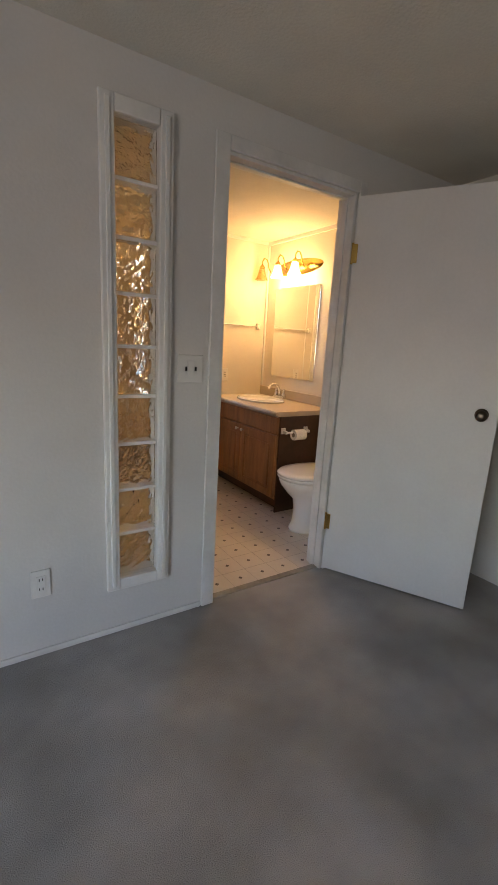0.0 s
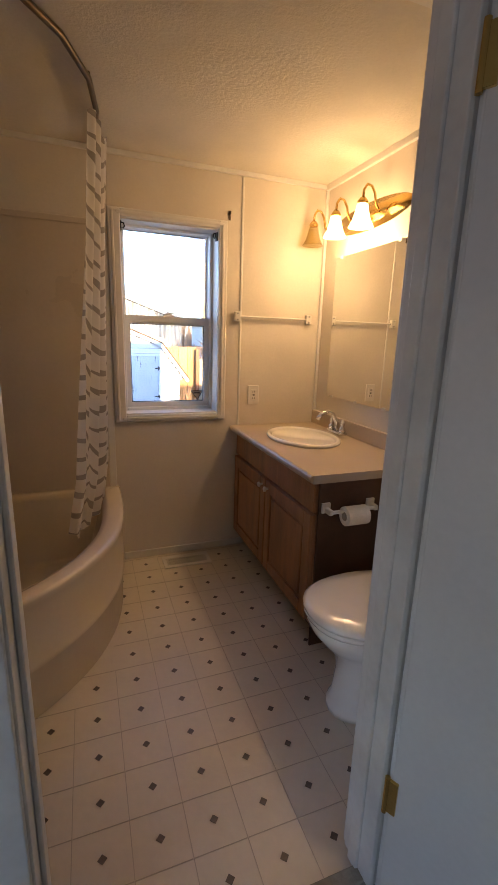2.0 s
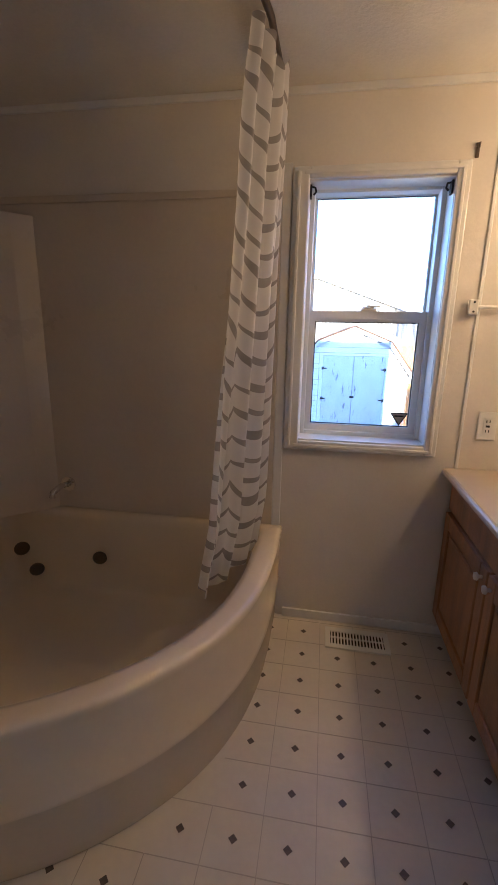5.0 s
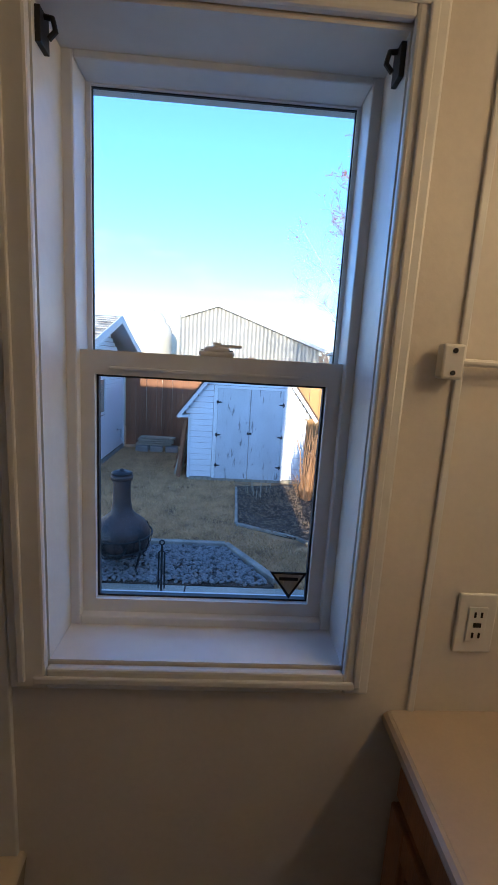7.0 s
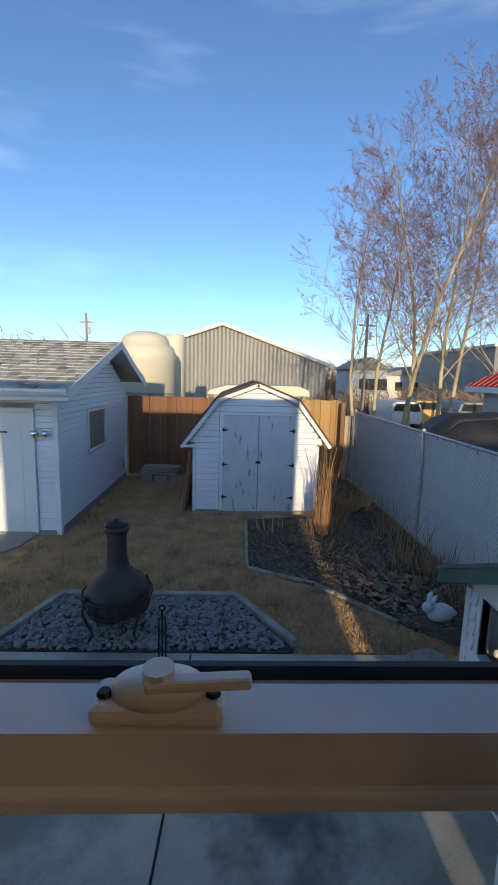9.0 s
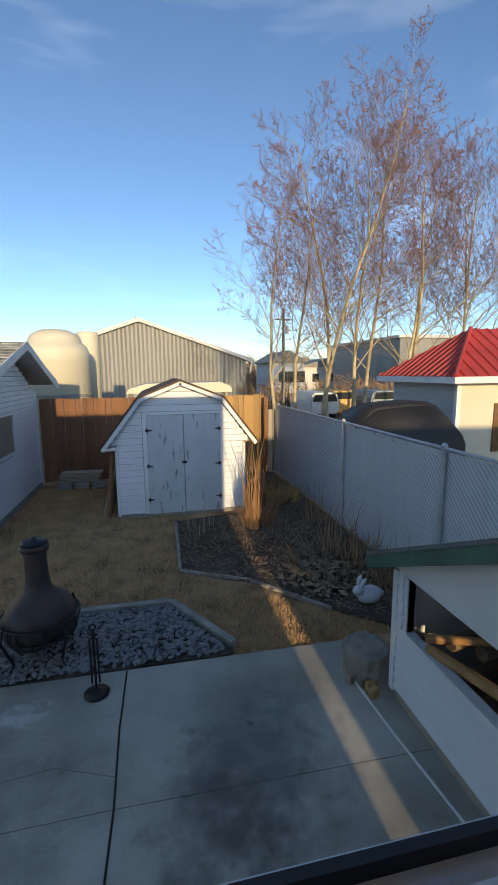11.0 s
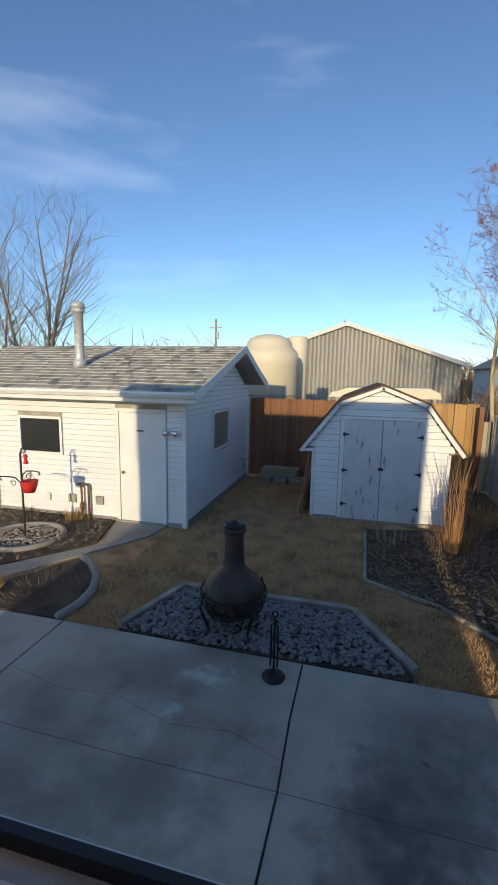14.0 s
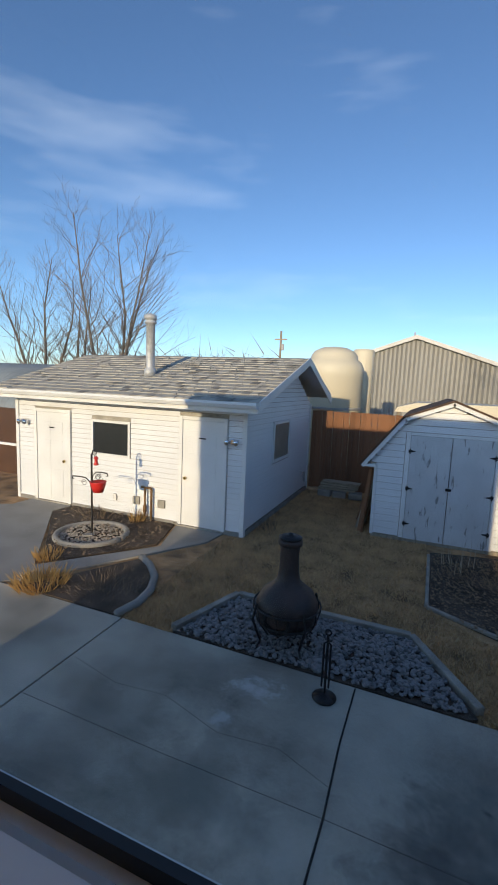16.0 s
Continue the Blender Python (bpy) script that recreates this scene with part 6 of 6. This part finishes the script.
for s, z, w in ((1, 0.32, 0.10), (1, -0.05, 0.34), (-1, -0.18, 0.42)):
    part("arm", tube([(PXX, PYY, z - 0.12), (PXX + s * w * 0.08, PYY, z), (PXX + s * w * 0.3, PYY, z + 0.07), (PXX + s * w * 0.65, PYY, z + 0.08), (PXX + s * w, PYY, z + 0.07), (PXX + s * w * 1.05, PYY, z + 0.03), (PXX + s * w * 0.95, PYY, z + 0.02)], 0.011, 6), M["darkmetal"], hp)
    part("scroll", tube([(PXX + s * (w * 0.4 + 0.06 * math.cos(a) * (1 - a / 14)), PYY, z - 0.02 + 0.06 * math.sin(a) * (1 - a / 14)) for a in (k * 0.5 for k in range(18))], 0.006, 5), M["darkmetal"], hp)
bk = thing("hanging_basket", "red hanging flower pot on the hook pole", "flower pot", (PXX + 0.16, PYY, -0.22))
part("pot", lathe([(0.085, 0), (0.12, 0.10), (0.135, 0.17), (0.14, 0.19), (0.11, 0.18), (0.05, 0.15)], (PXX + 0.17, PYY - 0.03, -0.32), 20), M["red"], bk, "", True)
for k in range(3):
    a = k * 2.09
    part("wire", cyl((PXX + 0.17 + 0.13 * math.cos(a), PYY - 0.03 + 0.13 * math.sin(a), -0.14), (PXX + 0.2, PYY - 0.02, 0.02), 0.004, seg=5), M["darkmetal"], bk)
fd = thing("red_bird_feeder", "small red bird feeder on the hook", "bird feeder", (PXX + 0.09, PYY, 0.16))
part("body", lathe([(0.03, 0), (0.05, 0.02), (0.03, 0.04), (0.025, 0.10), (0.045, 0.13), (0.01, 0.16)], (PXX + 0.10, PYY, 0.14), 12), M["red"], fd, "", True)


# ---- bare trees ----
def bare_tree(name, label, x, y, height, r0, bark, twig, seed, spread=0.35, lean=(0, 0), buds=True, levels=3, forks=1, kids=11):
    rg_ = random.Random(seed)
    t = thing(name, label, "tree", (x, y, G), "bare trees")
    tv, tf, bv, bf, lv, lf = [], [], [], [], [], []

    def limb(V, F, pts, rads, seg):
        o = len(V)
        u = Vector((1, 0.3, 0))
        for i, p in enumerate(pts):
            d = (pts[min(i + 1, len(pts) - 1)] - pts[max(i - 1, 0)]).normalized()
            u = (u - d * u.dot(d))
            u = u.normalized() if u.length > 1e-4 else d.orthogonal().normalized()
            w = d.cross(u)
            V += [tuple(p + (u * math.cos(2 * math.pi * k / seg) + w * math.sin(2 * math.pi * k / seg)) * rads[i]) for k in range(seg)]
        for i in range(len(pts) - 1):
            for k in range(seg):
                a, b = o + i * seg + k, o + i * seg + (k + 1) % seg
                F.append((a, b, b + seg, a + seg))

    def grow(p, d, length, r, lvl):
        n = 7 if lvl == 0 else 5
        pts, rads, q, e = [p.copy()], [r], p.copy(), d.copy()
        for i in range(n):
            wob = 0.07 if lvl == 0 else 0.20
            e = (e + Vector((rg_.gauss(0, wob), rg_.gauss(0, wob), 0.05 if lvl else 0.03))).normalized()
            q = q + e * (length / n)
            pts.append(q.copy())
            rads.append(max(0.0045, r * (1 - 0.86 * (i + 1) / n)))
        if lvl == 0:
            limb(tv, tf, pts, rads, 10)
        elif lvl == 1 and buds:
            limb(tv, tf, pts, rads, 6)
        else:
            limb(bv, bf, pts, rads, 5 if lvl == 1 else 3)
        if lvl < levels:
            m = (kids * 2 if lvl == 0 else kids - 2 * lvl)
            for k in range(m):
                f = (0.22 if lvl == 0 else 0.15) + (0.78 if lvl == 0 else 0.82) * (k + rg_.random()) / m
                i = min(int(f * n), n - 1)
                c = pts[i].lerp(pts[i + 1], f * n - i)
                ax = (pts[i + 1] - pts[i]).normalized()
                side = ax.orthogonal().normalized()
                side.rotate(Matrix.Rotation(rg_.uniform(0, 6.28), 3, ax))
                nd = (ax * (1 - spread * 0.7) + side * (spread + 0.25 * rg_.random()) + Vector((0, 0, 0.18))).normalized()
                grow(c, nd, length * (0.48 if lvl == 0 else 0.58) * (1.12 - 0.75 * f) * rg_.uniform(0.7, 1.15), max(0.006, rads[i] * 0.36), lvl + 1)
        elif buds:
            for k in range(4):
                c = pts[rg_.randint(1, n)] + Vector((rg_.gauss(0, 0.03), rg_.gauss(0, 0.03), rg_.gauss(0, 0.03)))
                s = rg_.uniform(0.018, 0.042)
                o = len(lv)
                lv.extend([tuple(c + Vector((rg_.uniform(-s, s), rg_.uniform(-s, s), rg_.uniform(-s, s)))) for _ in range(4)])
                lf.extend([(o, o + 1, o + 2), (o, o + 2, o + 3)])

    base = Vector((x, y, G - 0.05))
    for k in range(forks):
        a = rg_.uniform(0, 6.28)
        dd = Vector((lean[0] + (0.26 * math.cos(a) if forks > 1 else 0), lean[1] + (0.26 * math.sin(a) if forks > 1 else 0), 1)).normalized()
        grow(base, dd, height * rg_.uniform(0.9, 1.0), r0, 0)
    raw("trunk", tv, tf, bark, t, True)
    raw("limbs", bv, bf, twig, t)["label"] = "fine bare limbs and twigs"
    if lf:
        raw("buds", lv, lf, M["bud"], t)["label"] = "reddish catkins and buds"


spec = [(6.95, 22.0, 12.0, 0.15, (-0.03, 0), 3), (8.3, 23.5, 14.0, 0.15, (0.0, 0), 4), (8.75, 21.5, 14.5, 0.17, (0.03, 0), 5), (9.5, 22.5, 15.3, 0.17, (0.02, 0), 6), (10.0, 21.0, 14.6, 0.16, (0.10, 0), 7),
        (11.5, 23.0, 15.2, 0.17, (0.05, 0), 8), (12.6, 21.5, 14.0, 0.15, (0.06, 0), 9), (13.6, 22.5, 14.5, 0.18, (0.03, 0), 10), (15.3, 21.5, 13.8, 0.16, (0.08, 0), 11), (17.5, 24.0, 14.0, 0.16, (0.0, 0), 12)]
for x, y, h, r, ln, sdd in spec:
    bare_tree("poplar_tree", "tall bare poplar with pale trunk and reddish buds", x, y, h * 0.87, r * 0.62, M["bark"], M["twig"], sdd, 0.62, (ln[0] * 0.5, 0))
for x, y, h, sdd, fk in ((-16.0, 25, 12.3, 21, 4), (-22.6, 26, 10.5, 22, 3), (-20.0, 27, 9.0, 23, 2)):
    bare_tree("leafless_tree", "leafless grey tree behind the garage", x, y, h, 0.13, M["greybark"], M["greybark"], sdd, 0.55, (0, 0), False, 2, fk, 12)

# ---- beyond the fence ----
barn = thing("metal_barn", "grey corrugated metal barn with white rake trim", "barn", (0.8, 40, G))
BY = 36.0
bx0, bx1, bpk = -7.0, 8.5, (0.8, 5.35)
v, f = [], []
x = bx0
i = 0
step = 0.145
while x <= bx1 + 1e-6:
    z = bpk[1] - abs(x - bpk[0]) * 0.347
    y = BY - (0.09 if i % 4 in (0, 1) else 0.0)
    v += [(x, y, G - 0.05), (x, y, z)]
    x += step * (1.0 if i % 2 == 0 else 1.0)
    i += 1
f = [(2 * k, 2 * k + 2, 2 * k + 3, 2 * k + 1) for k in range(i - 1)]
raw("ribbed_wall", v, f, M["corr"], barn)["label"] = "corrugated steel gable wall"
part("side_wall", box(bx0, bx1, BY + 0.05, BY + 14, G - 0.05, 2.6), M["corr"], barn)
for s, xe in ((-1, bx0 - 0.4), (1, bx1 + 0.4)):
    ze = bpk[1] - abs(xe - bpk[0]) * 0.347
    part("rake_trim", prism([(xe, ze - 0.16), (bpk[0], bpk[1] - 0.14), (bpk[0], bpk[1] + 0.12), (xe, ze + 0.1)], "y", BY - 0.35, BY - 0.15), M["farwhite"], barn)
    part("roof", prism([(xe, ze), (bpk[0], bpk[1] + 0.02), (bpk[0], bpk[1] + 0.12), (xe, ze + 0.1)], "y", BY - 0.14, BY + 14), M["farwhite"], barn)
part("vent_pipe", cyl((0.6, BY + 1, 5.2), (0.6, BY + 1, 5.8), 0.05, seg=8), M["galv"], barn)
tk = thing("storage_tank", "cream plastic storage tank with domed top", "tank", (-1.5, 20, G))
part("shell", lathe([(1.08, 0), (1.08, 3.2), (1.09, 3.22), (1.08, 3.55), (1.0, 3.74), (0.86, 3.82), (0.84, 3.98), (0.72, 4.14), (0.45, 4.26), (0.15, 4.30)], (-1.5, 20, G), 40), M["tank"], tk, "", True)
part("base_band", lathe([(1.12, 0), (1.12, 0.06), (1.09, 0.08)], (-1.5, 20, 0.88), 40), M["walkway"], tk)
tk2 = thing("storage_tank", "narrow cream tank standing behind the large one", "tank", (-0.75, 22, G))
part("shell", lathe([(0.42, 0), (0.42, 4.3), (0.38, 4.38), (0.1, 4.42)], (-0.72, 22, G), 24), M["tank"], tk2, "", True)
ct = thing("canvas_shelter", "low tan canvas roof behind the fence", "shelter", (2.6, 20, G))
part("roof", prism([(0.82, 0.95), (4.5, 0.95), (4.45, 1.15), (4.1, 1.30), (1.5, 1.28), (0.9, 1.10)], "y", 19.2, 21.5), M["tank"], ct)
for x in (0.95, 4.3):
    part("post", box(x - 0.05, x + 0.05, 19.3, 19.4, G, 0.95), M["oldfence"], ct)
rh = thing("red_roofed_house", "neighbour cottage with red metal hip roof and side toned grey for shade", "house", (10.5, 13.5, G))
hx0, hx1, hy0, hy1, hz = 8.25, 14.0, 12.1, 14.7, 1.36
# Sunlit front set cream, side grey: light and shade put into the colours.
part("wall", box(hx0, hx1, hy0, hy1, G - 0.05, hz), M["tank"], rh)
lap_wall(rh, "y", hx0 - 0.001, -1, hy0, hy1, G, hz - 0.02, 18, M["shadesiding"])
part("corner_post", box(hx0 - 0.03, hx0 + 0.08, hy0 - 0.03, hy0 + 0.06, G, hz), M["whitepaint"], rh)
ex0, ex1, ey0, ey1 = hx0 - 0.35, hx1 + 0.35, hy0 - 0.35, hy1 + 0.35
part("fascia", wall_with_holes(ex0, ex1, ey0, ey1, [(ex0 + 0.03, ex1 - 0.03, ey0 + 0.03, ey1 - 0.03)], lambda a, b, c, d, bm: box(a, b, c, d, 1.36, 1.50, bm=bm)), M["whitepaint"], rh)
part("soffit", box(ex0 + 0.03, ex1 - 0.03, ey0 + 0.03, ey1 - 0.03, 1.38, 1.40), M["whitepaint"], rh)
bm = bmesh.new()
c = [bm.verts.new(p) for p in ((ex0, ey0, 1.5), (ex1, ey0, 1.5), (ex1, ey1, 1.5), (ex0, ey1, 1.5), (ex0 + 1.6, 13.4, 2.65), (ex1 - 1.6, 13.4, 2.65))]
for q in ((0, 1, 5, 4), (1, 2, 5), (2, 3, 4, 5), (3, 0, 4), (0, 3, 2, 1)):
    bm.faces.new([c[i] for i in q])
bmesh.ops.recalc_face_normals(bm, faces=bm.faces)
rfx = part("roof", bm, M["redroof"], rh)
for k in range(14):
    y = ey0 + 0.12 + k * (ey1 - ey0 - 0.24) / 13
    fr = min(1.0, (y - ey0) / (13.4 - ey0), (ey1 - y) / (ey1 - 13.4))
    part("rib", tube([(ex0, y, 1.515), (ex0 + 1.6 * fr, y, 1.515 + 1.15 * fr)], 0.022, 5), M["redroof"], rh)
for k in range(20):
    x = ex0 + 0.25 + k * 0.3
    fr = min(1.0, (x - ex0) / 1.6, (ex1 - x) / 1.6)
    if fr > 0.05:
        part("rib", tube([(x, ey0, 1.515), (x, ey0 + (13.4 - ey0) * fr, 1.515 + 1.15 * fr)], 0.022, 5), M["redroof"], rh)
part("hip_cap", tube([(ex0, ey0, 1.52), (ex0 + 1.6, 13.4, 2.67)], 0.05, 6), M["redroof"], rh)
part("window", box(9.2, 10.0, hy0 - 0.03, hy0 + 0.01, -0.2, 0.9), M["rust"], rh)
tp_ = thing("tarped_boat", "black tarpaulin over a boat beyond the fence", "tarp", (6.5, 12, G))
bm = prism([(5.35, G), (5.38, 0.70), (5.75, 0.98), (6.4, 1.03), (6.94, 1.05), (7.25, 0.78), (7.72, 0.30), (7.78, G)], "y", 11.0, 12.0)
bmesh.ops.bevel(bm, geom=list(bm.edges), offset=0.08, segments=3, affect="EDGES")
part("cover", bm, M["tarp"], tp_, "", True)
# poles, far houses, brush
for x, y, h in ((-9.3, 37, 7.1), (9.6, 30, 6.6)):
    t = thing("utility_pole", "wooden utility pole with cross arm", "utility pole", (x, y, G), "utility poles")
    part("pole", cyl((x, y, G - 0.05), (x, y, G + h), 0.11, 0.08, 10), M["oldfence"], t)
    part("cross_arm", box(x - 0.5, x + 0.5, y - 0.06, y + 0.06, G + h - 0.7, G + h - 0.6), M["oldfence"], t)
    part("transformer", lathe([(0.12, 0), (0.12, 0.45), (0.03, 0.5)], (x + 0.2, y - 0.1, G + h - 1.5), 10), M["galv"], t)
for x0, x1, y, z, lb in ((13.2, 16.5, 46, 2.6, "white far house beyond the barn"), (21, 29, 60, 2.3, "pale far house behind the trees"), (31, 44, 62, 2.7, "pale far row house behind the trees")):
    t = thing("far_house", lb, "house", ((x0 + x1) / 2, y, G))
    part("wall", box(x0, x1, y, y + 7, G - 0.05, z), M["farwhite"], t)
    part("roof", prism([(x0 - 0.5, z), (x1 + 0.5, z), ((x0 + x1) / 2, z + 1.2)], "y", y - 0.4, y + 7.4), M["edging"], t)
    for k in range(3):
        wx = x0 + (x1 - x0) * (0.2 + 0.28 * k)
        part("window", box(wx, wx + 0.9, y - 0.05, y + 0.01, z - 2.0, z - 0.9), M["darkglass"], t)
t = thing("far_warehouse", "grey flat-roofed warehouse behind the trees", "building", (28, 42, G))
part("wall", box(23.5, 44, 40, 55, G - 0.05, 4.6), M["corr"], t)
part("roof", box(23.2, 44.3, 39.7, 55.3, 4.6, 4.85), M["farwhite"], t)
t = thing("quonset_hut", "rounded blue-grey corrugated steel hut beside the garage", "hut", (-16, 20, G))
bm = bmesh.new()
rr = []
for k in range(60):
    x = -24 + k * 0.2
    r = 2.75 + (0.05 if k % 2 else -0.05)
    rr.append([bm.verts.new((x, 19 - r * 1.15 * math.cos(a), G - 0.02 + r * 1.2 * math.sin(a))) for a in (math.pi * j / 18 for j in range(19))])
for a, b in zip(rr, rr[1:]):
    for j in range(18):
        bm.faces.new((a[j], a[j + 1], b[j + 1], b[j]))
part("shell", bm, M["quonset"], t)
t = thing("dark_fence_panel", "dark brown panel fence beyond the garage", "fence", (-8.5, 12.5, G))
part("panel", box(-11.5, -7.2, 12.5, 12.6, G - 0.02, 0.7), M["oakshade_fence"], t)
part("rail", box(-11.5, -7.2, 12.44, 12.5, -0.35, -0.28), M["slat"], t)


def brush(name, label, x0, x1, y0, y1, zt, n, material, seed):
    rg_ = random.Random(seed)
    v, f = [], []
    for k in range(n):
        x, y = rg_.uniform(x0, x1), rg_.uniform(y0, y1)
        h = (zt - G) * rg_.uniform(0.55, 1.0)
        dx, dy = rg_.gauss(0, 0.18) * h, rg_.gauss(0, 0.18) * h
        w = 0.02 + 0.0009 * y
        o = len(v)
        v += [(x - w, y, G), (x + w, y, G), (x + dx, y + dy, G + h), (x + w * 0.6, y + w, G)]
        f += [(o, o + 1, o + 2), (o + 1, o + 3, o + 2)]
        for j in range(5):
            t_ = rg_.uniform(0.35, 0.95)
            bx, bz = x + dx * t_, G + h * t_
            o = len(v)
            v += [(bx, y + dy * t_, bz), (bx + w, y + dy * t_, bz + w), (bx + rg_.gauss(0, 0.22) * h, y + dy * t_, bz + h * rg_.uniform(0.08, 0.28))]
            f.append((o, o + 1, o + 2))
    tagged(raw(name, v, f, material), label, "brush", kind="stuff")


brush("far_brush", "low bare brush along the horizon", -60, 5, 62, 75, 5.0, 900, M["bush"], 31)
brush("far_brush", "bare brown brush beyond the far houses", 12, 75, 62, 85, 4.6, 1500, M["bush"], 32)
brush("far_brush", "bare brush behind the lot", 8, 26, 30, 38, 1.3, 380, M["bush"], 33)
brush("far_brush", "thin bare saplings behind the garage", -34, -8, 32, 44, 4.6, 330, M["greybark"], 34)
for k in range(14):
    x, y, h = rng.uniform(-62, -38), rng.uniform(60, 75), rng.uniform(5.5, 8.5)
    t = thing("conifer_tree", "small dark conifer on the horizon", "tree", (x, y, G), "far conifers")
    part("trunk", cyl((x, y, G), (x, y, G + h), 0.12, 0.03, 6), M["greybark"], t)
    vv, ff = [], []
    for q in range(170):
        tt = rng.random()
        a = rng.uniform(0, 6.28)
        rr_ = (1 - tt) * h * 0.22
        z = G + h * (0.1 + 0.9 * tt)
        o = len(vv)
        vv += [(x, y, z + 0.15), (x + rr_ * math.cos(a - 0.2), y + rr_ * math.sin(a - 0.2), z - 0.25), (x + rr_ * math.cos(a + 0.2), y + rr_ * math.sin(a + 0.2), z - 0.2)]
        ff.append((o, o + 1, o + 2))
    raw("crown", vv, ff, M["conifer"], t)
for x, y, col in ((11.2, 27, "farwhite"), (13.2, 29, "straw"), (15.5, 28, "quonset")):
    t = thing("parked_vehicle", "vehicle parked in the lot beyond the fence", "car", (x, y, G), "parked vehicles")
    bm = prism([(x - 0.9, G + 0.4), (x + 0.9, G + 0.4), (x + 0.9, -0.1), (x + 0.7, 0.45), (x - 0.7, 0.45), (x - 0.9, -0.1)], "y", y, y + 3.8)
    bmesh.ops.bevel(bm, geom=list(bm.edges), offset=0.1, segments=2, affect="EDGES")
    part("body", bm, M[col], t)
    part("windscreen", prism([(x - 0.75, -0.05), (x + 0.75, -0.05), (x + 0.62, 0.36), (x - 0.62, 0.36)], "y", y - 0.015, y + 0.02), M["darkglass"], t)
    for wx in (x - 0.75, x + 0.75):
        for wy in (y + 0.7, y + 3.1):
            part("wheel", cyl((wx - 0.1, wy, G + 0.33), (wx + 0.1, wy, G + 0.33), 0.33, seg=14), M["rubber"], t)

# unseen house and porch shapes, added to shade the fence, shelter and slab
nb = thing("unseen_sun_block", "unseen house-shaped block added to shade the fence side", "house", (7, -4, G))
part("wall", box(4.0, 11.0, -9.0, -1.2, G - 0.05, 2.4), M["siding"], nb)
part("roof", prism([(-9.3, 2.4), (-0.9, 2.4), (-5.0, 3.4)], "x", 3.95, 11.3), M["brownshingle"], nb)
po = thing("unseen_slat_block", "unseen slatted block added to edge the sun stripe", "porch", (3.7, 1, G))
part("deck", box(3.27, 3.95, 0.0, 2.2, G - 0.05, 0.1), M["oldfence"], po)
for k in range(7):
    part("rail_slat", box(3.28 + 0.095 * k, 3.35 + 0.095 * k, 2.1, 2.14, 0.1, 0.62), M["whitepaint"], po)
